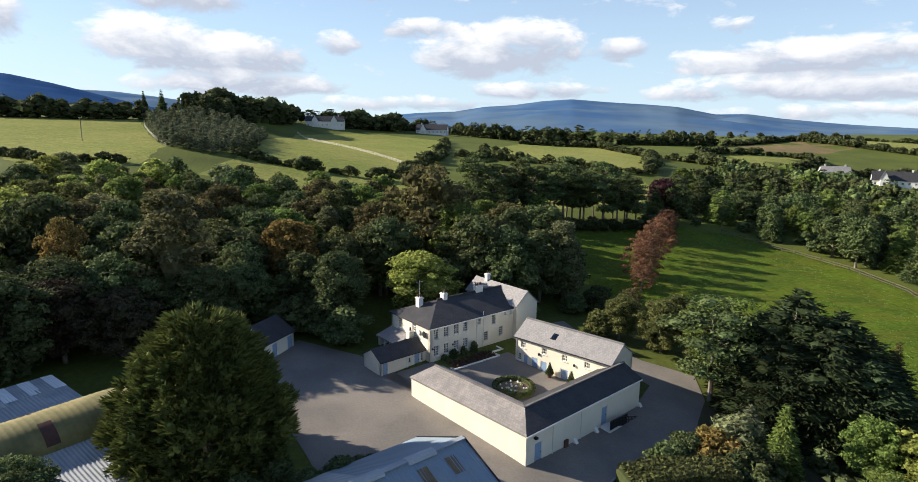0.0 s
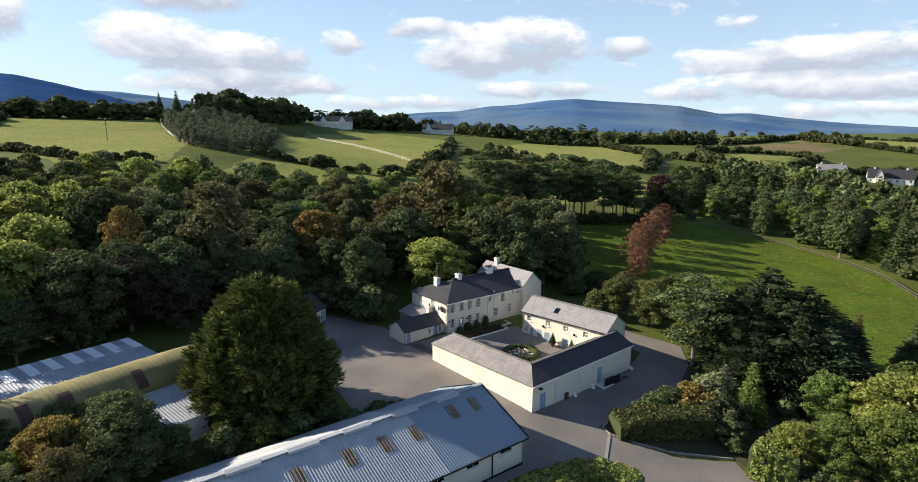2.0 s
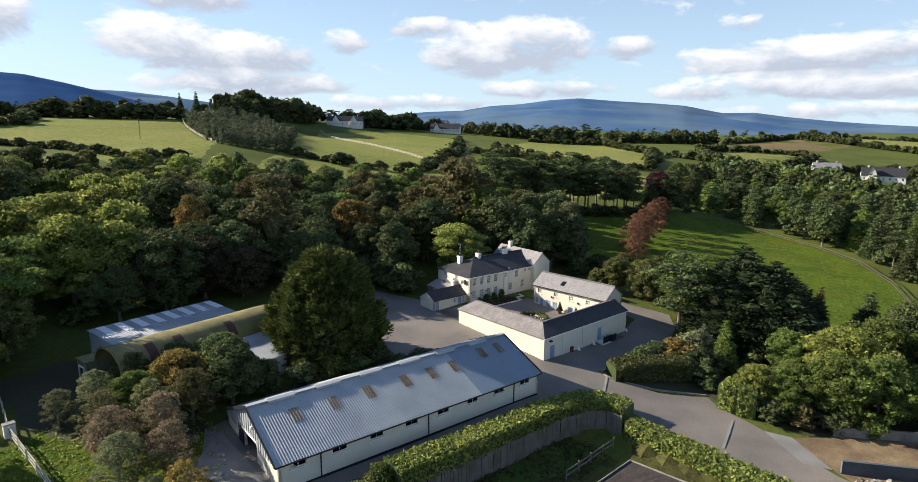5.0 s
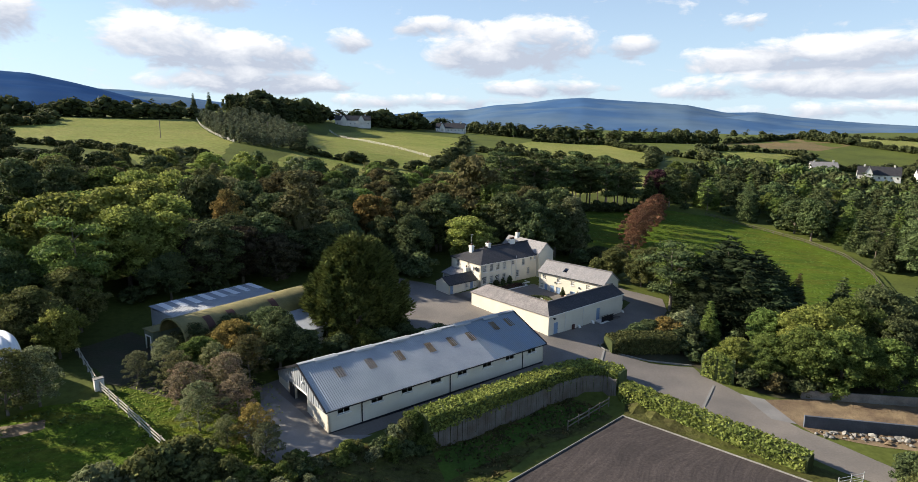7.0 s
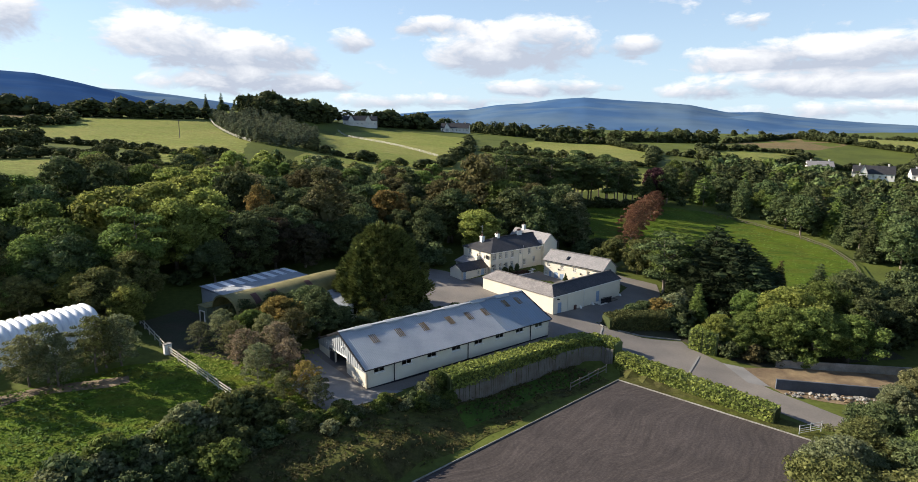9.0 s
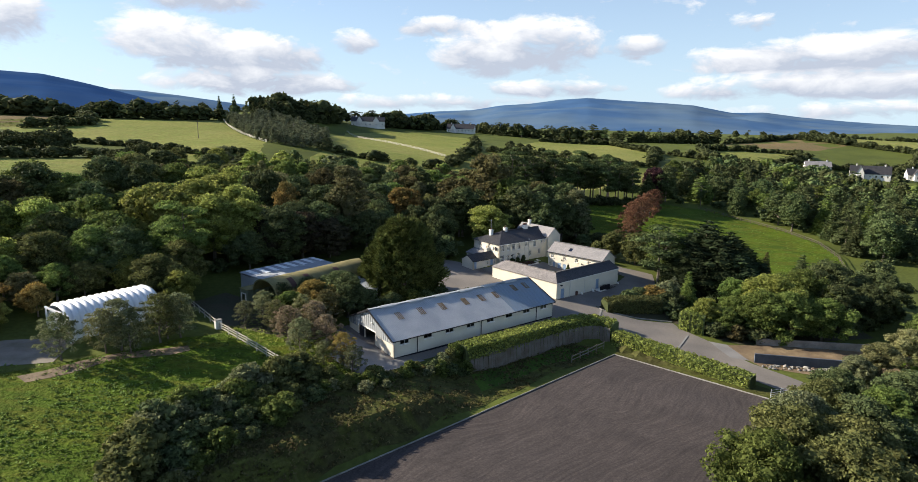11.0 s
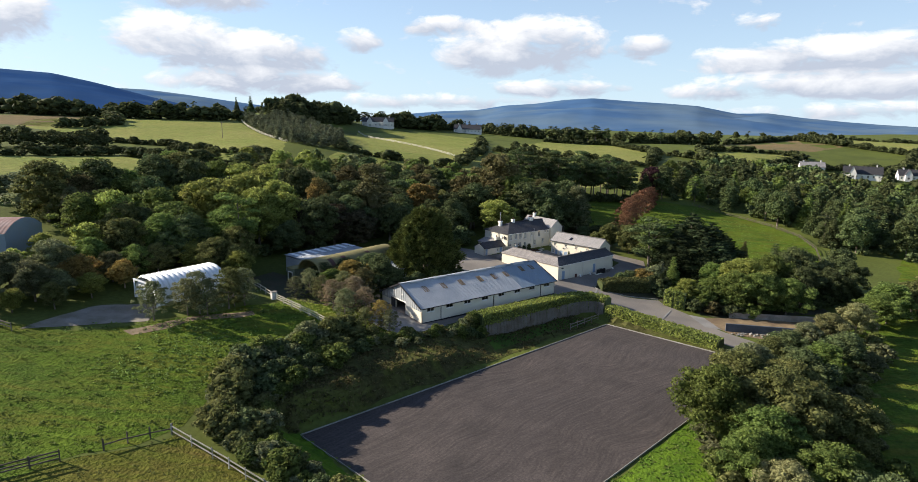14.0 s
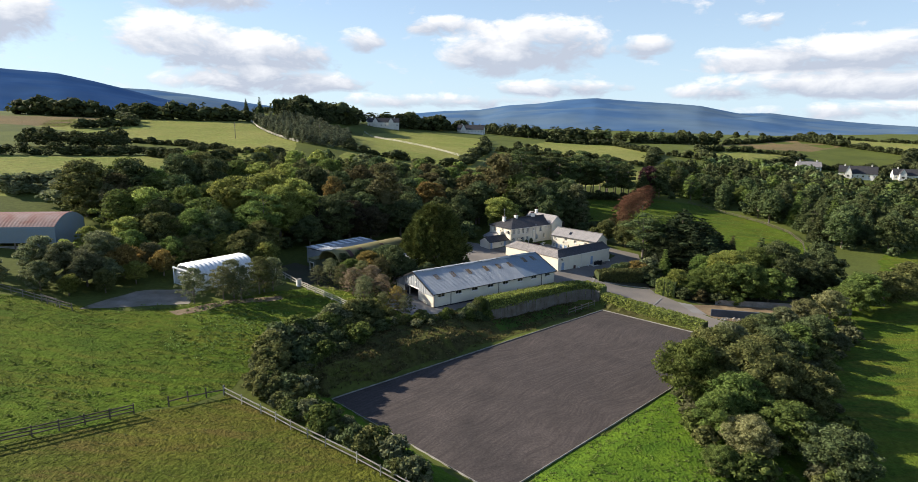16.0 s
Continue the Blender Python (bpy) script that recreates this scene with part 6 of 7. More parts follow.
    me.materials.append(M[mat])
    return tagged(new(name, me), label, category, kind="stuff")


def inside(x, y, poly):
    hit = False
    for (ax, ay), (bx, by) in zip(poly, poly[1:] + poly[:1]):
        if (ay > y) != (by > y) and x < (bx - ax) * (y - ay) / (by - ay) + ax:
            hit = not hit
    return hit


def scatter(poly, gap, seed, keep=None):
    """Points inside a polygon, no two nearer than the gap."""
    rng = random.Random(seed)
    xs, ys = [p[0] for p in poly], [p[1] for p in poly]
    got = []
    area = (max(xs) - min(xs)) * (max(ys) - min(ys))
    for _ in range(int(area / gap / gap * 6)):
        x, y = rng.uniform(min(xs), max(xs)), rng.uniform(min(ys), max(ys))
        if inside(x, y, poly) and all((x - a) ** 2 + (y - b) ** 2 > gap * gap for a, b in got):
            got.append((x, y))
    return got


# single trees that stand out
tree("cypress_tree", -18.4, 47.2, 14.2, "cypress", "l_cypress", "big domed green cypress with yellowing tips beside the sheds", 1.0)
for px_, py_, hh_, mt_ in ((-66, 58, 14.0, "l_lime"), (-55, 57.5, 13.5, "l_lime"), (-60, 64, 14.5, "l_lime"), (-50, 60.5, 12.5, "l_lime"), (-72, 63, 11, "l_green"), (-60, 49, 10, "l_green"), (-80, 55, 9, "l_green"), (-69, 48, 10.5, "l_green")):
    tree("sycamore_tree", px_, py_, hh_, "broad", mt_, "broad yellow green sycamore at the wood's edge", 1.2, "sycamores")
for px_, py_, hh_, mt_ in ((-45, 61, 9.5, "l_dusky"), (-40, 65, 10, "l_dusky"), (-35, 67.5, 8.5, "l_dusky"), (-46, 69, 9, "l_brown"), (-38, 72.5, 11, "l_dark"), (-28, 74, 9.5, "l_dark"), (-24.5, 80, 9, "l_dark"), (-47.5, 54.5, 7.5, "l_dark")):
    tree("beech_tree", px_, py_, hh_, "broad", mt_, "dusky brown beech in the shade behind the sheds", 1.25, "shaded beeches")
for px_, py_, hh_, mt_ in ((-12.5, 82, 10.5, "l_dark"), (-17.5, 84, 9.5, "l_dark"), (-6, 94, 13.0, "l_dark"), (8, 93, 14.0, "l_dark"), (13.5, 91, 12.5, "l_dark"), (19, 93, 12.0, "l_dark"), (6, 99, 15.0, "l_green"), (-13, 91, 10.5, "l_dark"), (25, 99, 9.5, "l_dark"), (-27, 85, 10.0, "l_dark")):
    tree("yew_tree", px_, py_, hh_, "broad", mt_, "dark green yew close behind the farmhouse", 1.1, "dark trees behind the farmhouse")
for px_, py_, hh_ in ((-10.5, 74.6, 5.0), (-13.5, 77.5, 5.5), (-17.5, 78, 5.0), (15.0, 84, 3.2), (23.5, 88, 3.4), (27, 90, 3.5), (12.5, 86.5, 3.0), (29.5, 95, 3.0)):
    tree("laurel_bush", px_, py_, hh_, "bush", "l_dark", "dark rounded laurel under the trees by the house", 1.3, "laurels by the house", category="shrub")
tree("pine_tree", -79, 83, 12.5, "broad", "l_dark", "dark spreading pine above the sycamores", 1.0)
tree("round_tree", -0.2, 83.5, 10.2, "broad", "l_lime", "rounded yellow green tree behind the farmhouse", 1.55)
tree("beech_tree", 0.5, 104, 20.5, "broad", "l_brown", "tall russet beech tree behind the farmhouse")
tree("cherry_tree", -20.7, 92, 12.0, "broad", "l_gold", "golden autumn tree at the wood's edge", 1.15)
tree("birch_tree", -32, 76, 18.5, "tall", "l_birch", "tall pale birch tree at the wood's edge", 1.3)
tree("maple_tree", -46, 77, 13.5, "airy", "l_orange", "orange and yellow autumn tree in the wood", 0.8)
tree("purple_beech", 71, 172, 12.5, "broad", "l_purple", "dark purple beech at the head of the pasture", 1.0)
for px_, py_, hh_ in ((39.5, 102, 6.5), (42, 108, 8.5), (45, 115, 9.0), (49, 122, 9.0), (53, 129, 9.5), (57.5, 137, 9.0), (62, 146, 8.5)):
    tree("copper_tree", px_, py_, hh_, "airy", "l_copper", "thin copper red tree in a row along the pasture", 1.15, "copper trees along the pasture")
for px_, py_, hh_, mt_ in ((27.5, 78, 6.5, "l_olive"), (32.0, 74, 7.5, "l_olive"), (30, 82, 6.5, "l_brown"), (36, 78, 7.0, "l_olive"), (36, 70, 6.5, "l_olive"), (39, 72, 6.0, "l_dark")):
    tree("willow_tree", px_, py_, hh_, "airy" if mt_ == "l_brown" else "broad", mt_, "yellowing willow beside the cottage range", 1.15, "willows beside the pasture")
tree("shrub", 24.5, 78.5, 4.0, "bush", "l_olive", "small bush behind the cottage range", 1.0, category="shrub")
tree("pine_tree", 32.5, 61, 12.0, "pine", "l_pine", "leaning Scots pine with a bare pale stem", 1.6)
tree("pine_tree", 35.0, 66, 11.0, "pine", "l_green", "Scots pine with tufted branches", 1.6)
for px_, py_, hh_, ww_ in ((42, 62, 14.0, 1.5), (46, 59, 12.5, 1.5), (42, 56.5, 11.5, 1.6), (48, 62, 11.0, 1.3), (38, 57, 10.0, 1.5), (45, 53, 9.5, 1.6)):
    tree("dark_conifer", px_, py_, hh_, "blunt", "l_conifer", "dense dark green conifer in the clump by the pasture", ww_, "dark conifers")
tree("blue_spruce", 32.4, 52.8, 4.6, "cone", "l_plant", "blue grey drooping spruce behind the clipped hedge", 1.5)
tree("spruce_tree", 33.5, 48.6, 7.2, "cone", "l_green", "small pointed spruce beside the drive", 1.15)
tree("larch_tree", 55.0, 62.0, 7.8, "cone", "l_brown", "brown larch at the pasture's edge", 0.95)
tree("conifer", 60.5, 58.5, 8.5, "cone", "l_dark", "dark pointed conifer beside the pasture", 1.2)
tree("conifer", 64.0, 55.5, 8.0, "cone", "l_dark", "dark pointed conifer beside the pasture", 1.2)
for px_, py_, hh_, ww_, mt_ in ((45, 41, 9.5, 1.15, "l_lime"), (52, 45, 9.0, 1.1, "l_green"), (60, 49, 9.5, 1.1, "l_dark"), (38, 40.5, 5.5, 1.1, "l_green"), (49, 38, 6.5, 1.0, "l_green"), (56, 40, 8.0, 1.0, "l_dark"), (68, 46, 8.5, 1.1, "l_dark"), (35.5, 37.6, 4.6, 1.2, "l_green"), (32.6, 39.0, 5.6, 1.0, "l_lime"), (40.5, 36.6, 8.0, 1.1, "l_green"), (45, 35.5, 8.2, 1.1, "l_green"), (50, 34.5, 7.5, 1.1, "l_green"), (62, 41, 7.5, 1.0, "l_dark"), (41, 47, 6.5, 1.0, "l_green"), (72, 53, 9, 1.1, "l_dark")):
    tree("broadleaf_tree", px_, py_, hh_, "broad", mt_, "leafy green tree in the thicket beside the drive", ww_ * 1.1, "thicket beside the drive")
for px_, py_, hh_, mt_ in ((27.4, 49.6, 3.6, "l_gold"), (22.5, 48.6, 2.9, "l_dark"), (25.0, 49.8, 3.0, "l_dark"), (29.5, 47.8, 3.4, "l_dark"), (29.3, 45.0, 2.6, "l_dark"), (30.8, 51.5, 4.0, "l_grey"), (29.0, 42.9, 1.6, "l_dark"), (33.2, 36.3, 2.6, "l_dark"), (36.2, 35.3, 2.6, "l_brown"), (39.5, 34.3, 2.4, "l_dark"), (43, 33.3, 2.6, "l_green")):
    tree("shrub", px_, py_, hh_, "bush", mt_, "clipped evergreen shrub on the planted island", 1.35, "shrubs on the island bed", category="shrub")
# row beyond the arena and down to the valley
for px_, py_, hh_, ww_, mt_ in ((15.5, -10.0, 9.0, 1.0, "l_green"), (18.5, -16.5, 7.0, 1.1, "l_green"), (21.0, -5.0, 8.4, 1.0, "l_olive"), (25.5, 1.0, 7.6, 1.0, "l_grey"), (30.8, 5.6, 6.6, 1.0, "l_olive"), (36.2, 10.6, 5.8, 1.0, "l_dark"), (42.5, 15.5, 5.4, 1.0, "l_grey"), (49, 20, 5.6, 1.0, "l_birch"), (56, 24, 6.2, 1.0, "l_birch"), (63, 28, 6.4, 1.1, "l_green"), (67, 31, 7.8, 1.1, "l_green"), (74, 34, 7.5, 1.2, "l_olive"), (22, -22, 6.0, 1.2, "l_green"), (27, -6, 8.0, 1.1, "l_olive"), (17, -23, 5.0, 1.2, "l_birch"), (12.5, -26, 3.0, 1.3, "l_green"), (85, 42, 7.5, 1.3, "l_olive"), (32, 0, 7.2, 1.1, "l_dark"), (22.5, -12, 9.0, 1.1, "l_olive"), (38, 5, 6.0, 1.1, "l_green"), (44.5, 10, 5.6, 1.1, "l_dark"), (28, -14, 7.5, 1.1, "l_olive"), (24, -27, 6.0, 1.1, "l_dark"), (15.8, -18.5, 6, 1.0, "l_green")):
    tree("hedgerow_tree", px_, py_, hh_, "broad", mt_, "bushy grey green tree in the row beside the arena", ww_ * 1.2, "tree row beside the arena")
# young orchard and bushes by the barn
for px_, py_, hh_, mt_, kd_ in ((-38.5, 31, 4.8, "l_grey", "airy"), (-35.5, 27, 4.8, "l_birch", "airy"), (-33, 23, 5.4, "l_rosy", "airy"), (-30, 26, 5.4, "l_rosy", "airy"), (-30.5, 19.5, 5.2, "l_grey", "airy"), (-27.5, 22, 5.0, "l_rosy", "airy"), (-34.5, 31, 5.0, "l_green", "broad"), (-29, 30.5, 5.8, "l_brown", "airy"), (-31.5, 34.5, 6.0, "l_gold", "broad"), (-26.5, 34.5, 7.4, "l_dark", "broad"), (-23.5, 36.5, 4.2, "l_dark", "broad"), (-20, 38.2, 3.2, "l_dark", "bush"), (-17, 39.8, 3.4, "l_green", "bush"), (-24.6, 17.2, 4.6, "l_gold", "airy"), (-23.2, 15.4, 3.8, "l_grey", "airy"), (-27, 16.8, 3.4, "l_birch", "airy"), (-40.5, 28.5, 3.8, "l_grey", "airy"), (-37, 36, 4.6, "l_dark", "broad"), (-33, 37.5, 5.2, "l_dark", "broad"), (-28.5, 37.5, 6.5, "l_dark", "broad"), (-32, 28.5, 5.4, "l_birch", "airy")):
    tree("orchard_tree", px_, py_, hh_, kd_, mt_, "small autumn tree in the rough orchard by the barn", 1.2, "orchard trees")
for px_, py_, hh_, mt_ in ((-9.9, 21.9, 2.3, "l_green"), (-10.8, 20.8, 2.0, "l_olive"), (-8.9, 21.2, 1.9, "l_green"), (-11.8, 20.4, 1.6, "l_grey"), (-9.6, 22.9, 1.9, "l_green")):
    tree("shrub", px_, py_, hh_, "bush", mt_, "untrimmed shrub at the end of the laurel hedge", 1.2, "shrubs at the hedge end", category="shrub")
for px_, py_, hh_ in ((-12, 44.0, 2.6), (-9.5, 43.3, 2.3), (-7, 44.8, 2.4), (-14.5, 42, 2.8), (-4.8, 45.8, 2.0)):
    tree("shrub", px_, py_, hh_, "bush", "l_dark", "dark shrub between yard and barn", 1.4, "shrubs behind the barn", category="shrub")
for px_, py_, hh_, mt_ in ((-57.5, 13.5, 6.2, "l_grey"), (-52.5, 17.5, 7.0, "l_grey"), (-49.0, 20.5, 6.8, "l_olive"), (-51.0, 16.8, 5.8, "l_grey"), (-47.2, 22.5, 6.4, "l_grey"), (-53.8, 16.4, 6.0, "l_birch"), (-48.6, 21.8, 6.2, "l_grey")):
    tree("willow_bush", px_, py_, hh_, "airy", mt_, "grey green willow in front of the arched hut", 1.15, "willows by the hut")
for px_, py_, hh_, mt_ in ((-73, 22, 6, "l_gold"), (-71, 28, 5.5, "l_birch"), (-77, 23, 8, "l_grey"), (-80, 17, 7, "l_grey"), (-76, 16, 6.2, "l_grey"), (-73.5, 17.5, 5.0, "l_grey"), (-70, 20, 4.2, "l_lime"), (-66, 34, 6, "l_olive"), (-76, 31, 6.5, "l_green"), (-61, 37.5, 6, "l_lime"), (-84, 24, 5, "l_lime"), (-72, 14, 4.2, "l_olive"), (-84, 31, 6, "l_lime"), (-80, 28, 6, "l_green"), (-79, 36, 7.5, "l_lime"), (-85, 18, 7, "l_grey"), (-81, 12, 5, "l_grey"), (-76, 11, 3.6, "l_lime"), (-68, 26, 4.8, "l_gold"), (-73, 37, 9, "l_olive"), (-68, 41, 9.5, "l_green"), (-62, 40, 7, "l_lime"), (-56, 36, 8, "l_olive"), (-69, 32, 6, "l_green"), (-88, 12, 4.5, "l_grey"), (-93, 17, 4.5, "l_lime"), (-77, 45, 9.5, "l_olive"), (-86, 46, 10, "l_green"), (-52, 34, 6.5, "l_lime"), (-54, 42, 9, "l_olive")):
    tree("field_maple", px_, py_, hh_, "broad", mt_, "autumn maple thicket beside the arched hut", 1.15, "maple thicket")

# woodland belts
BELT_W = [(-104, 58), (-92, 84), (-98, 118), (-88, 140), (-62, 158), (-30, 158), (4, 160), (18, 160), (30, 158), (30, 112), (24, 92), (6, 92), (-14, 92), (-24, 80), (-28, 74), (-40, 66), (-42, 60), (-50, 52), (-56, 40), (-70, 38), (-80, 44)]
BELT_E = [(64, 168), (92, 162), (101, 146), (103, 110), (97, 92), (110, 80), (150, 110), (190, 160), (214, 220), (205, 285), (150, 275), (110, 236), (86, 196)]
MIX_W = ["l_green", "l_dark", "l_dark", "l_dark", "l_grey", "l_olive", "l_brown", "l_dark", "l_birch", "l_pine", "l_green"]
# around single trees that are seen whole
KEEP_CLEAR = [(-31, 69, 8), (0, 88, 8.5), (0.5, 104, 7), (-20.7, 92, 7.5), (-32, 72, 5.5), (-46, 74, 6), (-66, 58, 6.5), (-55, 57.5, 6.5), (-60, 64, 6.5), (-70, 66, 6), (-79, 69, 5.5), (-79, 83, 5), (-60, 48, 5), (-89, 72, 5)]
wood_rng = random.Random(5)
rest = {}
for n_, (x_, y_) in enumerate(sorted(scatter(BELT_W, 6.2, 3), key=lambda p: p[1])):
    mt_ = wood_rng.choice(MIX_W)
    mt_ = wood_rng.choice(("l_green", "l_lime", "l_dark")) if mt_ == "l_dark" and x_ < -50 else mt_
    if any((x_ - a) ** 2 + (y_ - b) ** 2 < c * c for a, b, c in KEEP_CLEAR):
        continue
    h_ = wood_rng.uniform(0.75, 1.15) * (13.5 - 0.062 * max(0, y_ - 70)) * (1.0 if x_ > -55 else 0.85)
    kd_ = "pine" if wood_rng.random() < 0.12 else ("tall" if mt_ in ("l_birch", "l_grey") and wood_rng.random() < 0.6 else "broad")
    if n_ < 150:
        tree("woodland_tree", x_, y_, h_, kd_, mt_, "mixed woodland tree on the slope above the farm", wood_rng.uniform(1.0, 1.3), "woodland above the farm")
    else:
        rest.setdefault(mt_, []).append((x_, y_, h_, wood_rng.uniform(1.0, 1.3), kd_))
for n_, (x_, y_) in enumerate(sorted(scatter(BELT_E, 7.0, 4), key=lambda p: p[0] + p[1])):
    mt_ = wood_rng.choice(["l_pine", "l_dark", "l_dark", "l_green", "l_pine"])
    kd_ = wood_rng.choice(["broad", "fir", "cone", "pine", "broad"])
    h_ = wood_rng.uniform(7.5, 11.5) + (2 if x_ + y_ < 255 else 0)
    if n_ < 70:
        tree("woodland_tree", x_, y_, h_, kd_, mt_, "dark mixed conifer wood beyond the pasture", wood_rng.uniform(0.95, 1.25), "wood beyond the pasture")
    else:
        rest.setdefault(mt_, []).append((x_, y_, h_, wood_rng.uniform(1.0, 1.3), kd_))
for i in range(26):
    x_ = 14 + (i % 13) * 3.8 + wood_rng.uniform(-1.5, 1.5)
    y_ = 152 + (i // 13) * 9 + wood_rng.uniform(-3, 3) + x_ * 0.12
    tree("pine_tree", x_, y_, wood_rng.uniform(13, 17), "pine", "l_pine", "tall Scots pine in the row behind the lawn", 1.25, "pine row")


def hedge_line(pts, gap, h0, h1, seed, kind="bush", wide=1.2):
    rng = random.Random(seed)
    out = []
    for (ax, ay), (bx, by) in zip(pts, pts[1:]):
        n = max(1, int(math.hypot(bx - ax, by - ay) / gap))
        for k in range(n):
            t = (k + rng.random()) / n
            out.append((ax + (bx - ax) * t + rng.uniform(-1, 1), ay + (by - ay) * t + rng.uniform(-1, 1), rng.uniform(h0, h1) * rng.choice((0.55, 0.8, 1.0, 1.0, 1.15)), wide, kind if not isinstance(kind, tuple) else rng.choice(kind)))
    return out


under = [(x, y, wood_rng.uniform(2.0, 4.5), 1.3, "bush") for x, y in scatter(BELT_W, 6.0, 31)] + [(x, y, wood_rng.uniform(2.0, 4.5), 1.3, "bush") for x, y in scatter(BELT_E, 7.0, 32)]
under += [(x, y, wood_rng.uniform(1.5, 3.0), 1.3, "bush") for x, y in scatter([(34, 40), (40, 37), (58, 37), (75, 47), (62, 56), (46, 60), (36, 60), (32, 54)], 3.4, 33)]
under = [u for u in under if not any((u[0] - a) ** 2 + (u[1] - b) ** 2 < 20 for a, b, c in KEEP_CLEAR)]
dark_far = rest.setdefault("l_dark", [])
stuff("undergrowth", under, "l_dark", "dark undergrowth beneath the woodland trees", "shrubs", 8)
dark_far += hedge_line([(-168, 198), (-130, 188), (-101, 170), (-84, 177)], 2.0, 1.8, 2.9, 1, wide=1.6)
dark_far += hedge_line([(-300, 330), (-228, 322), (-174, 321), (-150, 334)], 3.3, 7, 11, 2, ("broad", "bush"), wide=1.6)
dark_far += hedge_line([(-180, 118), (-133, 155), (-110, 140), (-104, 118)], 2.1, 2.1, 4.3, 3, ("broad", "bush"), wide=1.6)
dark_far += hedge_line([(-128, 372), (-92, 402)], 2.0, 9, 15, 4, ("broad", "cone", "blunt"), wide=1.6)
dark_far += hedge_line([(-125, 385), (-92, 436), (-40, 462), (-16, 474)], 2.6, 8, 13, 5, ("broad", "pine"), wide=1.6)
dark_far += hedge_line([(-60, 445), (0, 505), (60, 470), (110, 460), (190, 470), (240, 480)], 2.6, 6, 12, 6, ("broad", "pine", "cone"), wide=1.6)
dark_far += hedge_line([(16, 412), (12, 340), (9, 283), (-8, 205)], 2.3, 2.1, 5.0, 7, ("broad", "bush"), wide=1.6)
dark_far += hedge_line([(16, 300), (44, 286), (91, 258), (104, 264)], 2.3, 2.1, 5.0, 8, ("broad", "bush"), wide=1.6)
dark_far += hedge_line([(36, 355), (44, 300)], 2.3, 2.1, 4.3, 9, ("broad", "bush"), wide=1.6)
dark_far += hedge_line([(70, 427), (127, 428), (138, 360), (104, 264)], 2.6, 2.8, 5.8, 10, ("broad", "bush"), wide=1.6)
dark_far += hedge_line([(140, 360), (165, 328), (188, 309), (265, 385), (252, 405), (186, 391), (165, 330)], 2.6, 2.8, 5.8, 11, ("broad", "bush"), wide=1.6)
dark_far += hedge_line([(245, 480), (330, 520), (370, 408), (320, 350), (270, 345), (225, 345)], 2.3, 2.8, 6.5, 12, ("broad", "bush"), wide=1.6)
dark_far += hedge_line([(215, 300), (255, 310), (300, 335), (350, 380), (430, 430)], 2.1, 2.8, 5.8, 13, ("broad", "bush"), wide=1.6)
dark_far += hedge_line([(350, 470), (365, 560), (430, 545), (505, 480)], 4.0, 2.8, 5.8, 14, ("broad", "bush"), wide=1.6)
dark_far += hedge_line([(-80, 300), (-60, 206), (-46, 203), (-10, 200)], 2.3, 2.1, 4.3, 15, ("broad", "bush"), wide=1.6)
dark_far += [(x, y, wood_rng.uniform(5, 9), 1.2, wood_rng.choice(("broad", "bush"))) for x, y in scatter([(205, 225), (270, 300), (400, 400), (430, 300), (300, 150), (180, 130), (215, 200)], 9, 8)]
dark_far += [(x, y, wood_rng.uniform(5, 10), 1.3, wood_rng.choice(("broad", "bush", "pine"))) for x, y in scatter([(-300, 345), (-150, 345), (-100, 425), (0, 520), (240, 520), (420, 600), (700, 800), (0, 900), (-500, 800)], 32, 9)]
dark_far += hedge_line([(10, 146), (30, 147), (46, 152), (64, 158)], 1.7, 1.8, 4.3, 45, ("broad", "bush"), wide=1.6)
rest.setdefault("l_plant", []).extend((x, y, wood_rng.uniform(4.5, 7), 1.5, "tall") for x, y in scatter([(-146, 335), (-86, 207), (-68, 205), (-64, 220), (-76, 300), (-104, 360), (-126, 368)], 4.0, 10))
for mt_, sp_ in (("l_dark", [(x, y, wood_rng.uniform(4, 8.5), 1.3, "broad") for x, y in scatter([(-186, 152), (-176, 172), (-158, 184), (-146, 176), (-160, 164)], 4.0, 41)]), ("l_grey", [(x, y, wood_rng.uniform(2.5, 4.5), 1.7, "bush") for x, y in scatter([(-124, 66), (-122, 82), (-104, 88), (-98, 76), (-106, 62)], 3.6, 42)])):
    rest.setdefault(mt_, []).extend(sp_)
dark_far += hedge_line([(-205, 235), (-190, 262), (-205, 290), (-226, 318)], 2.3, 2.8, 5.8, 43, ("broad", "bush"), wide=1.6)
dark_far += hedge_line([(-290, 352), (-230, 350), (-180, 348)], 3.0, 2.8, 6.5, 44, ("broad", "bush"), wide=1.6)
dark_far += [(x, y, wood_rng.uniform(7, 12), 1.15, wood_rng.choice(("broad", "fir", "cone"))) for x, y in scatter([(-142, 374), (-126, 366), (-104, 374), (-88, 396), (-90, 420), (-104, 430), (-138, 408)], 4.5, 46)]
for px_, py_, hh_ in ((112, 452, 12), (120, 456, 15), (128, 450, 13), (100, 455, 9), (146, 458, 10), (60, 462, 8), (180, 462, 9)):
    tree("pine_tree", px_, py_, hh_, "pine", "l_pine", "Scots pine standing on the far hedge line", 1.3, "far pines")
tree("fir_tree", -158, 361, 14, "cone", "l_dark", "tall ragged fir on the hill's skyline", 0.75, "skyline firs")
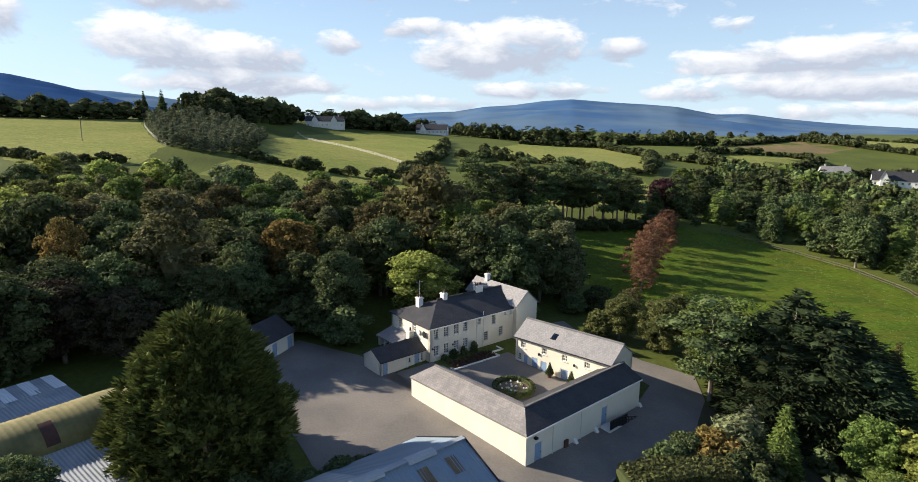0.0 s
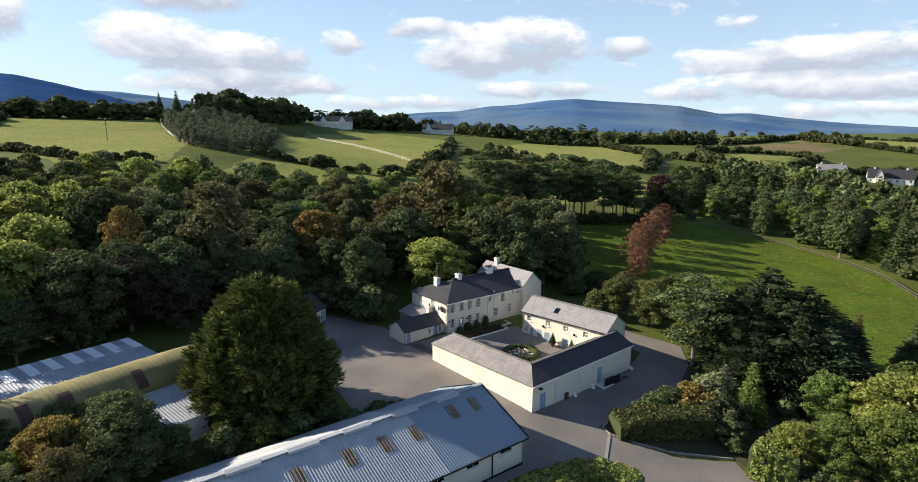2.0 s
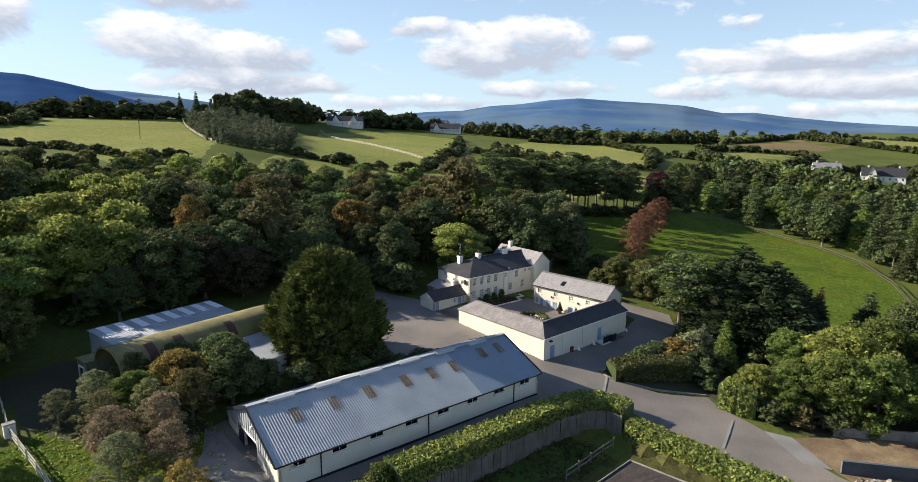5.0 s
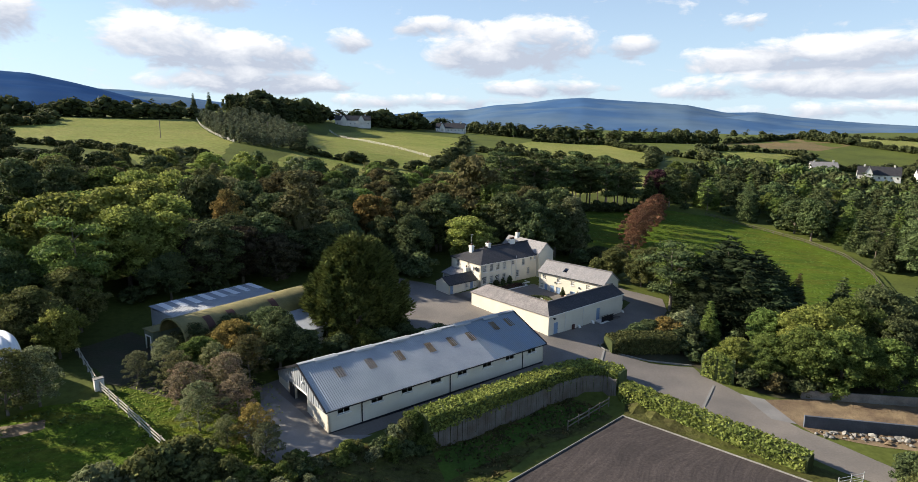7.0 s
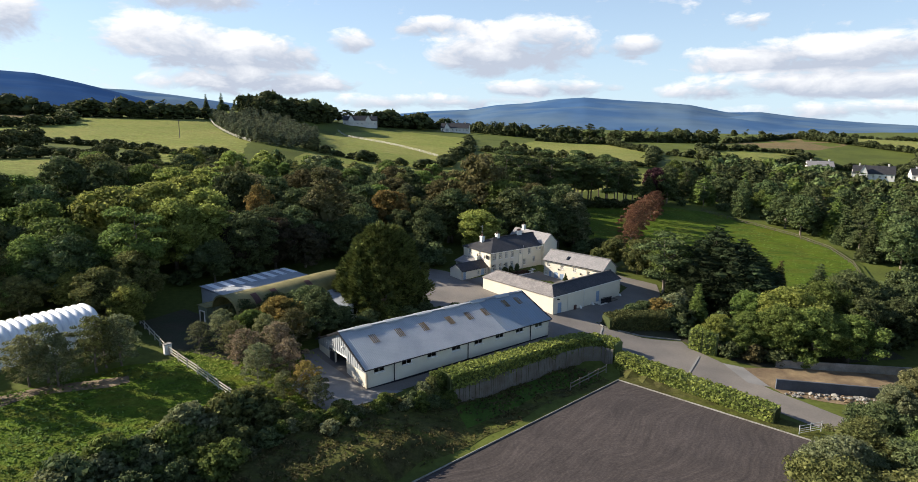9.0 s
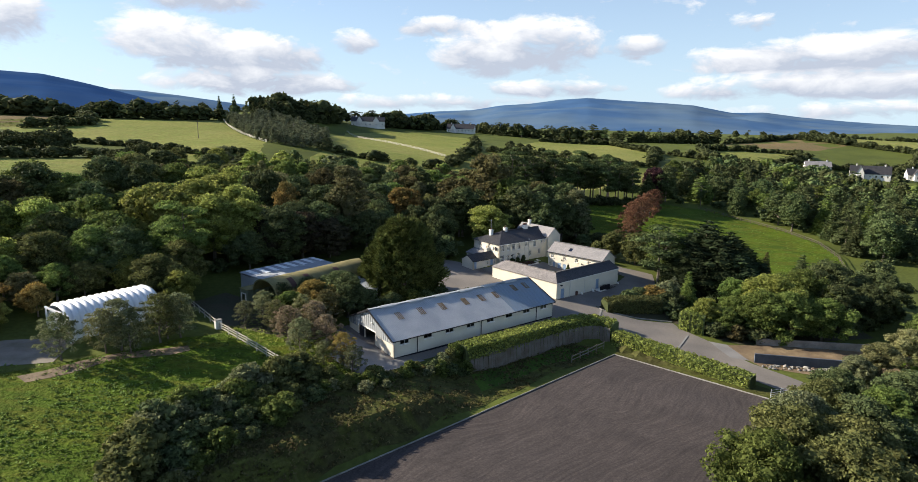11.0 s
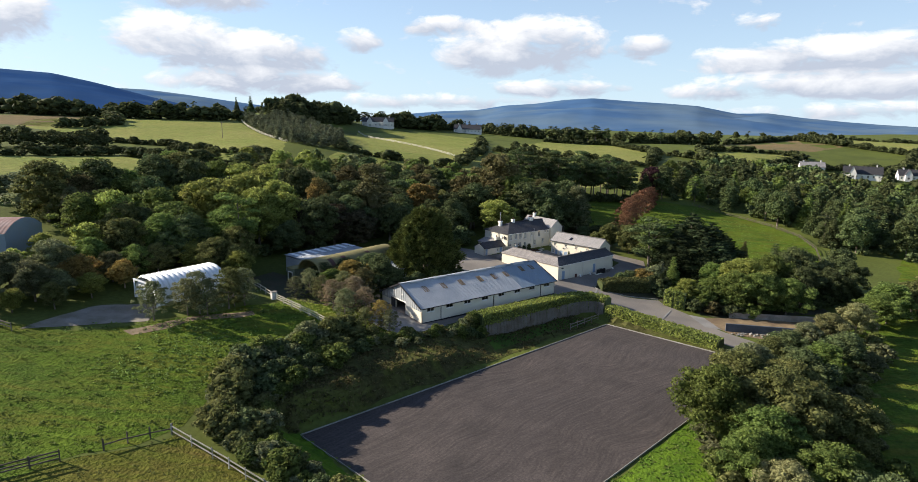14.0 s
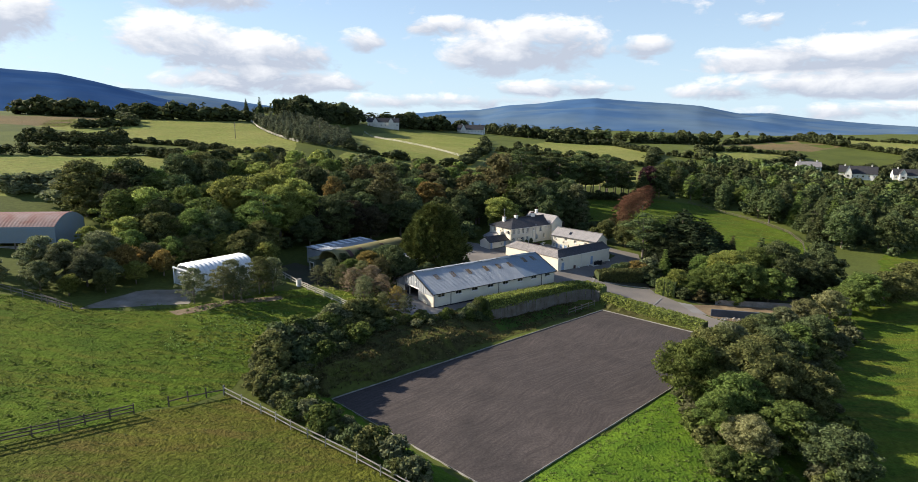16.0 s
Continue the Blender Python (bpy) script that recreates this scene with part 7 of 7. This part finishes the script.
tree("fir_tree", -149, 362, 15, "cone", "l_dark", "tall ragged fir on the hill's skyline", 0.75, "skyline firs")
LABELS = {"l_dark": "dark far woods and hedgerows", "l_green": "green far woodland crowns", "l_grey": "grey green plantation and far crowns", "l_pine": "far pine wood", "l_lime": "yellow green far crowns", "l_brown": "russet far crowns", "l_birch": "pale far birch crowns", "l_olive": "olive far crowns", "l_plant": "grey green young plantation on the hill"}
for mt_, spots_ in rest.items():
    stuff("far_woods", spots_, mt_, LABELS[mt_])
# rough overgrown bank and hedge between paddock and arena
bank_spots = hedge_line([(-29, 14.2), (-33.5, 6.6), (-38, 2.5), (-40.6, -2.5), (-40, -9)], 0.6, 1.8, 4.0, 21)
bank_spots += hedge_line([(-39.8, -11), (-36, -16), (-29.5, -20.8), (-22, -26.2), (-18.5, -29.6)], 0.6, 1.2, 2.8, 22)
bank_spots += hedge_line([(-29, 12.8), (-22, 13.4), (-12, 18.8), (-8, 21.4)], 0.5, 0.8, 1.8, 24)
bank_spots += hedge_line([(-27, 10), (-22, 11.5), (-16, 15)], 0.9, 0.8, 1.6, 26)
BANK_SCRUB = [(-28, 14), (-33, 6), (-38, 2), (-40.5, -3), (-40, -10), (-35, -16), (-28, -21.3), (-19.5, -28), (-19, -27.4), (-26, -21), (-32.5, -14.5), (-35, -9), (-32, -2), (-27.5, 5), (-24.5, 12)]
bank_rng = random.Random(8)
bank_spots += [(x_, y_, bank_rng.uniform(0.9, 2.9), bank_rng.uniform(0.9, 1.5), "bush") for x_, y_ in scatter(BANK_SCRUB, 1.25, 27)]
bank_rng.shuffle(bank_spots)
for mt_, k_ in (("l_dark", 0), ("l_olive", 1), ("l_grey", 2), ("l_green", 3)):
    stuff("scrub_hedge", bank_spots[k_::4], mt_, "overgrown bramble hedge on the arena bank", "hedge", -2)


row_spots = hedge_line([(13.0, -20), (15.0, -12), (19.5, -4.0), (26, 2.5), (33, 8.6), (40, 15), (48, 21)], 0.9, 1.6, 3.4, 51)
row_spots += hedge_line([(11.5, -27), (17, -26), (24, -30), (30, -20), (36, -4), (46, 8), (58, 20)], 1.6, 1.4, 3.2, 52)
for mt_, k_ in (("l_olive", 0), ("l_green", 1), ("l_grey", 2)):
    stuff("scrub_hedge", row_spots[k_::3], mt_, "brambles and scrub at the feet of the hedgerow trees", "hedge", -1)


# ---- rough grass ----
def tussocks(name, poly, count, size, mat, seed, label):
    """Loose tufts and weeds standing in a field, joined."""
    rng = np.random.RandomState(seed)
    xs, ys = [p[0] for p in poly], [p[1] for p in poly]
    pos = []
    while len(pos) < count:
        x, y = rng.uniform(min(xs), max(xs)), rng.uniform(min(ys), max(ys))
        if inside(x, y, poly) and noise.noise((x * 0.09, y * 0.09, seed)) > rng.uniform(-0.5, 0.45):
            z = surface(x, y)
            for _ in range(6):
                pos.append((x + rng.normal(0, size * 0.8), y + rng.normal(0, size * 0.8), z + size * rng.uniform(0.1, 0.6)))
    pos = np.array(pos)
    lv, lf = leaves(rng, pos, np.tile((0, 0, 0.6), (len(pos), 1)), size, 0.9, 0.5)
    tagged(mesh_object(name, lv.tolist(), lf.tolist(), M[mat]), label, "grass", kind="stuff")


tussocks("grass_tufts", FIELDS[10][1], 42000, 0.13, "l_green", 1, "uneven tufts of long grass in the paddock")
tussocks("dock_weeds", FIELDS[10][1], 7000, 0.28, "l_green", 2, "dark weed clumps in the paddock")
tussocks("dock_weeds", [(-76, 6), (-57, 13), (-43, 24), (-32, 9), (-41, -4), (-46, -8), (-58, -3), (-68, 1)], 3000, 0.26, "l_green", 13, "coarse dark weeds on the rough side of the paddock")
tussocks("grass_tufts", FIELDS[11][1], 24000, 0.13, "l_olive", 3, "short tufts in the mown paddock")
tussocks("grass_tufts", FIELDS[12][1], 9000, 0.3, "l_brown", 4, "rough grass on the bank")
tussocks("rank_growth", BANK_SCRUB, 9000, 0.42, "l_grey", 11, "tall grey green weeds and reeds on the bank")
tussocks("rank_growth", BANK_SCRUB, 5000, 0.34, "l_olive", 12, "dry olive weeds on the bank")
tussocks("grass_tufts", FIELDS[9][1], 14000, 0.2, "l_green", 5, "grass tufts beside the arena")
tussocks("grass_tufts", FIELDS[7][1], 12000, 0.2, "l_green", 6, "tufts of grass in the pasture")
tussocks("grass_tufts", FIELDS[13][1], 6000, 0.17, "l_lime", 7, "long grass under the orchard trees")


# ---- clipped laurel hedges ----
def laurel(name, pts, w, h, label, seed, mat="l_hedge"):
    """A clipped hedge along a line: solid inner mass with leaf sprays all over."""
    rng = np.random.RandomState(seed)
    t = thing(name, Matrix(), label, "hedge")
    bm = bmesh.new()
    spots, normals = [], []
    for (ax, ay, az), (bx, by, bz) in zip(pts, pts[1:]):
        d = Vector((bx - ax, by - ay, 0)).normalized()
        s = Vector((-d.y, d.x, 0))
        L = math.hypot(bx - ax, by - ay)
        a, b = Vector((ax, ay, az)), Vector((bx, by, bz))
        k = 0.44 * w
        prof = [(-k, 0), (k, 0), (k, h - 0.35), (k * 0.75, h - 0.1), (-k * 0.75, h - 0.1), (-k, h - 0.35)]
        ra = [bm.verts.new((a.x + s.x * u - d.x * 0.3, a.y + s.y * u - d.y * 0.3, az - h + v)) for u, v in prof]
        rb = [bm.verts.new((b.x + s.x * u + d.x * 0.3, b.y + s.y * u + d.y * 0.3, bz - h + v)) for u, v in prof]
        bm.faces.new(ra), bm.faces.new(rb[::-1])
        for i in range(6):
            bm.faces.new((ra[i], rb[i], rb[(i + 1) % 6], ra[(i + 1) % 6]))
        n = int(L * (w + 2 * h) * 42)
        for _ in range(n):
            q, u = rng.uniform(-0.02, 1.02), rng.uniform(0, w + 2 * h)
            if u < h:
                off, z, nv = -w / 2, u, -s
            elif u < h + w:
                off, z, nv = u - h - w / 2, h - 0.06 * rng.rand() - (0.3 if abs(u - h - w / 2) > w * 0.42 else 0), Vector((0, 0, 1))
            else:
                off, z, nv = w / 2, u - h - w, s
            wob = 0.16 * noise.noise((ax + d.x * L * q, ay + d.y * L * q, z * 1.5))
            p = a.lerp(b, q) + s * (off * (1 + wob)) + Vector((0, 0, z - h + wob * 0.9))
            spots.append(p[:]), normals.append(nv[:])
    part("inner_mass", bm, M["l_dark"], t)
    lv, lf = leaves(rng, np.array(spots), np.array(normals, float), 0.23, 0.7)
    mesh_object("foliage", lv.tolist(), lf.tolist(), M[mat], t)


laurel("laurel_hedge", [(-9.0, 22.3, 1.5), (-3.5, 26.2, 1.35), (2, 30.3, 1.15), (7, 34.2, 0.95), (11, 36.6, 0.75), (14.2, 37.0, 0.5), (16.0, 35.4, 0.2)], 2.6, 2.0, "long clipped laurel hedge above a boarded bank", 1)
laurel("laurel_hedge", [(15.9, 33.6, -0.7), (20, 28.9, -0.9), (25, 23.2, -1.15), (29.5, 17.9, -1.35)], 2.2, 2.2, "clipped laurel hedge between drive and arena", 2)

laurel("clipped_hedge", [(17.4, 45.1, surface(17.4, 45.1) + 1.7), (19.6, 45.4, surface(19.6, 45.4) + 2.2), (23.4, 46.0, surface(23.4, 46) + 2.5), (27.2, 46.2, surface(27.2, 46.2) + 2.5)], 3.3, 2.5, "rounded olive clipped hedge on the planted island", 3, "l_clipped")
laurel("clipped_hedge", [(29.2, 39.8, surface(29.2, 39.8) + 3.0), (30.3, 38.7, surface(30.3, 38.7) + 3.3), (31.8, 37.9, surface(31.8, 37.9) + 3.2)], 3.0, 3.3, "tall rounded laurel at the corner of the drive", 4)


# ---- fences, walls and yard details ----
def boarded_bank():
    t = thing("timber_revetment", Matrix(), "weathered vertical board fence below the laurel hedge", "fence")
    pts = BANK
    me = None
    rng = random.Random(3)
    for (ax, ay), (bx, by) in zip(pts, pts[1:]):
        L = math.hypot(bx - ax, by - ay)
        n = int(L / 0.3)
        for k in range(n):
            x, y = ax + (bx - ax) * (k + 0.5) / n, ay + (by - ay) * (k + 0.5) / n
            if me is None:
                b = boxed(-0.14, 0.14, -0.02, 0.02, -0.4, 2.5, bevel=0.008)
                me = bpy.data.meshes.new("board")
                b.to_mesh(me), b.free()
                me.materials.append(M["wood"])
            o = new("board", me)
            o.parent = t
            o.matrix_basis = pose(x, y, ARENA_Z + 0.1 + rng.uniform(-0.12, 0.06), 0, rng.uniform(-1.5, 1.5), math.degrees(math.atan2(by - ay, bx - ax)))


def post_rail(name, pts, mat, label, rails=(0.55, 1.05), gap=2.2, post_h=1.25, w=0.11, tilt=0.0):
    t = thing(name, Matrix(), label, "fence")
    rng = random.Random(9)
    places = []
    for (ax, ay), (bx, by) in zip(pts, pts[1:]):
        n = max(1, int(math.hypot(bx - ax, by - ay) / gap))
        places += [(ax + (bx - ax) * k / n, ay + (by - ay) * k / n) for k in range(n)]
    places.append(pts[-1])
    for x, y in places:
        b = bmesh.new()
        z = surface(x, y)
        beam(b, (x, y, z - 0.3), (x + rng.uniform(-0.05, 0.05), y + rng.uniform(-0.05, 0.05), z + post_h), w, w)
        part("post", b, M[mat], t)
    for (ax, ay), (bx, by) in zip(places, places[1:]):
        for r in rails:
            b = bmesh.new()
            beam(b, (ax, ay, surface(ax, ay) + r + rng.uniform(-0.04, 0.04)), (bx, by, surface(bx, by) + r + rng.uniform(-0.04, 0.04)), 0.05, 0.13)
            part("rail", b, M[mat], t)


boarded_bank()
post_rail("white_rail_fence", [(-51.5, 36.3), (-44.2, 27.2)], "rail", "bleached post and rail fence beside the lane")
post_rail("white_rail_fence", [(-43.2, 26.0), (-29.2, 12.9)], "rail", "bleached post and rail fence round the orchard", rails=(0.4, 0.75, 1.1))
post_rail("rail_fence", [(-42.7, -15.2), (-37.3, -18.7), (-33.3, -21.5), (-29.0, -24.3), (-25.4, -26.7), (-20.2, -30.7), (-16.0, -34.2)], "greyrail", "pale weathered rail fence between paddock and bank", rails=(0.5, 1.0), w=0.09)
post_rail("dark_rail_fence", [(-64.5, -31.6), (-57.5, -26.4), (-50.3, -20.9)], "darkrail", "dark timber paddock fence with an open gateway", rails=(0.35, 0.7, 1.05))
post_rail("dark_rail_fence", [(-47.5, -18.8), (-46.0, -17.3), (-42.7, -15.0)], "darkrail", "dark timber paddock fence beside the gateway", rails=(0.6,), gap=1.6)
post_rail("pasture_fence", [(84, 160), (94.4, 142), (98.6, 128), (98.4, 111), (92.6, 93.5), (83, 76)], "darkrail", "timber fence along the edge of the pasture", gap=3)
post_rail("hill_wall_fence", [(-146, 331), (-132, 299), (-86, 209)], "rail", "pale post and rail fence beside the plantation", gap=4, rails=(0.4, 0.8, 1.2))
post_rail("hill_wall_fence", [(-77, 383), (-50, 330), (-8, 250)], "rail", "pale fence across the olive pasture", gap=4, rails=(0.4, 0.8, 1.2))
post_rail("arena_rail", [(7.1, 25.9), (13.4, 31.6)], "wood", "dark post and rail beside the arena entrance", gap=1.8)
post_rail("mesh_fence", [(-78, 7.5), (-72, 5), (-86, 10)], "wood", "low dark fence in front of bushes")


def yard_details():
    p = thing("gate_pier", at(-43.6, 26.5, surface(-43.6, 26.5), 45), "short white painted gate pier", "pier")
    part("shaft", boxed(-0.45, 0.45, -0.3, 0.3, -0.3, 1.25, bevel=0.04), M["white"], p)
    part("cap", boxed(-0.5, 0.5, -0.35, 0.35, 1.25, 1.36, bevel=0.03), M["stone"], p)
    # retaining wall below the bare earth
    w = thing("retaining_wall", Matrix(), "dark concrete retaining wall beside the drive", "wall")
    bm = bmesh.new()
    wall(bm, (34.6, 26.4), (47.5, 23.2), -4.2, -1.75, 0.3)
    part("wall_face", bm, M["slurry"], w)
    back = thing("garden_wall", Matrix(), "low grey block wall behind the bare earth", "wall")
    bm = bmesh.new()
    wall(bm, (38.5, 33.2), (56.0, 30.0), -3.8, -1.9, 0.25)
    part("wall_face", bm, M["stone"], back)
    rng = random.Random(4)
    for i in range(110):
        x = rng.uniform(35, 49)
        y = 26.1 - (x - 34.6) * 0.25 - abs(rng.gauss(0, 0.8)) - 0.2
        b = bmesh.new()
        bmesh.ops.create_icosphere(b, subdivisions=1, radius=rng.choice((0.12, 0.16, 0.22, 0.3, 0.45)))
        for v in b.verts:
            v.co *= rng.uniform(0.55, 1.25)
            v.co.z *= 0.6
        ob = part("rubble_stone", b, M["stone"] if i % 3 else M["earth"], w)
        ob.matrix_basis = pose(x, y, surface(x, y) + 0.12, 0, 0, rng.uniform(0, 360))
    # circular box bed in the courtyard
    c = thing("circular_bed", at(10.2, 62.6, surface(10.2, 62.6) + 0.05, 0), "round clipped box bed with pale flowers in the courtyard", "flower bed")
    rg = np.random.RandomState(2)
    n = 900
    a = rg.uniform(0, 2 * math.pi, n)
    u = rg.uniform(0, 2 * math.pi, n)
    r = 2.15 + 0.3 * np.cos(u)
    pos = np.stack([r * np.cos(a), r * np.sin(a), 0.35 + 0.33 * np.sin(u)], -1)
    nrm = np.stack([np.cos(a) * np.cos(u), np.sin(a) * np.cos(u), np.sin(u)], -1)
    lv, lf = leaves(rg, pos, nrm, 0.16, 0.6)
    mesh_object("box_hedge", lv.tolist(), lf.tolist(), M["l_dark"], c)
    vs, fs = [], []
    for i in range(32):
        t = 2 * math.pi * i / 32
        for rr, zz in ((1.9, -0.1), (1.9, 0.6), (2.4, 0.6), (2.4, -0.1)):
            vs.append((rr * math.cos(t), rr * math.sin(t), zz))
    for i in range(32):
        j = (i + 1) % 32
        for k in range(4):
            fs.append((i * 4 + k, j * 4 + k, j * 4 + (k + 1) % 4, i * 4 + (k + 1) % 4))
    mesh_object("box_mass", vs, fs, M["l_dark"], c)
    bm = bmesh.new()
    bmesh.ops.create_cone(bm, segments=24, radius1=1.9, radius2=1.85, depth=0.3, cap_ends=True, matrix=Matrix.Translation((0, 0, 0.05)))
    part("soil", bm, M["earth"], c)
    for i in range(30):
        a1, r1 = rg.uniform(0, 6.28), 1.6 * math.sqrt(rg.rand())
        b = bmesh.new()
        bmesh.ops.create_icosphere(b, subdivisions=1, radius=0.13)
        ob = part("flower_head", b, M["white"] if i % 3 else M["l_lime"], c)
        ob.matrix_basis = pose(r1 * math.cos(a1), r1 * math.sin(a1), 0.32 + 0.1 * rg.rand())
    # raised bed along the house front, with a white wall
    bed = thing("raised_bed", at(0.75, 68.6, 1.62, 35.5), "raised bed of dark red planting behind a low white wall", "flower bed")
    bm = bmesh.new()
    wall(bm, (1.2, -3.3), (8.6, -3.3), -1.2, -0.05, 0.25), wall(bm, (8.6, -3.3), (8.6, -2.1), -1.2, 0.05, 0.25), wall(bm, (8.6, -2.1), (10.4, -2.1), -1.2, 0.1, 0.25), wall(bm, (10.4, -2.1), (10.4, -0.8), -1.2, 0.1, 0.25), wall(bm, (1.2, -1.0), (1.2, -3.05), -1.2, -0.15, 0.25)
    part("low_wall", bm, M["white"], bed)
    part("soil", boxed(1.45, 8.35, -3.05, -1.2, -1.2, -0.12), M["rose"], bed)
    part("paving", boxed(0.3, 9.8, -1.2, -0.02, -1.0, -0.3), M["stone"], bed)
    n = 1100
    pos = np.stack([rg.uniform(1.5, 8.3, n), rg.uniform(-3.0, -1.3, n), rg.uniform(-0.12, 0.25, n)], -1)
    lv, lf = leaves(rg, pos, np.tile((0, 0, 1.0), (n, 1)), 0.17, 0.9)
    mesh_object("planting", lv.tolist(), lf.tolist(), M["rose"], bed)
    for x, hh in ((1.9, 1.3), (3.3, 1.7), (4.9, 1.6), (6.6, 1.9)):
        q = (Matrix(bed.matrix_world) @ Vector((x, -0.55, -0.3)))
        tree("climbing_shrub", q.x, q.y, hh, "bush", "l_dark", "dark climbing shrub against the house front", 0.6, "shrubs along the house", z=q.z, category="shrub")
    # clipped bay trees in red pots before the mews
    for s in (5.7, 8.7):
        m = at(11.6, 70.3, 0, -46.5) @ Matrix.Translation((s, -0.75, 0))
        x, y = m.translation.x, m.translation.y
        z = surface(x, y) + 0.05
        pot = thing("potted_bay_tree", at(x, y, z, 0), "small pointed bay tree in a terracotta pot", "potted plant", "bay trees")
        bm = bmesh.new()
        bmesh.ops.create_cone(bm, segments=14, radius1=0.24, radius2=0.33, depth=0.5, cap_ends=True, matrix=Matrix.Translation((0, 0, 0.25)))
        part("pot", bm, M["redrust"], pot)
        cr = new("crown", crown_of("cone", 0, "l_dark"))
        cr.parent = pot
        cr.matrix_basis = pose(0, 0, 0.42) @ Matrix.Diagonal((2.0, 2.0, 1.5, 1))
    # kerb line round the planted island
    kb = thing("island_kerb", Matrix(), "pale stone kerb round the planted island", "kerb")
    line = [(28.0, 41.6), (22.0, 42.3), (18.5, 43.6), (16.6, 44.6), (16.1, 45.8), (16.8, 46.6), (20.8, 49.0), (25.5, 53.5)]
    for (ax, ay), (bx, by) in zip(line, line[1:]):
        bm = bmesh.new()
        beam(bm, (ax, ay, surface(ax, ay) + 0.06), (bx, by, surface(bx, by) + 0.06), 0.16, 0.22)
        part("kerb_stone", bm, M["stone"], kb)
    # telegraph poles
    for x, y in ((-120, 222), (-86, 260)):
        tp = thing("telegraph_pole", at(x, y, surface(x, y), 20), "wooden telegraph pole in the pasture", "pole", "telegraph poles")
        pipe(tp, 0, 0, -0.5, 8.0, "wood", 0.14, "shaft")
        part("cross_arm", boxed(-0.8, 0.8, -0.06, 0.06, 7.3, 7.45), M["wood"], tp)
    # steel gates at the arena's corners
    for x, y, hd in ((32.0, 15.0, 15),):
        g = thing("field_gate", at(x, y, surface(x, y), hd), "galvanised tubular field gate", "gate", "steel gates")
        for z in (0.25, 0.5, 0.75, 1.1):
            bm = bmesh.new()
            beam(bm, (-1.6, 0, z), (1.6, 0, z), 0.045, 0.045)
            part("bar", bm, M["tin"], g)
        for xx in (-1.6, 0.0, 1.6):
            bm = bmesh.new()
            beam(bm, (xx, 0, -0.2 if xx else 0.2), (xx, 0, 1.25), 0.07, 0.07)
            part("upright", bm, M["tin"], g)
    # concrete drain strip across the drive
    dr = thing("drain_strip", Matrix(), "pale concrete strip across the drive", "paving")
    for (ax, ay), (bx, by) in (((16.4, 44.4), (14.4, 39.3)), ((28.6, 36.2), (24.6, 30.4))):
        bm = bmesh.new()
        beam(bm, (ax, ay, surface(ax, ay) + 0.06), (bx, by, surface(bx, by) + 0.06), 0.3, 0.04)
        part("strip", bm, M["concrete"], dr)


yard_details()
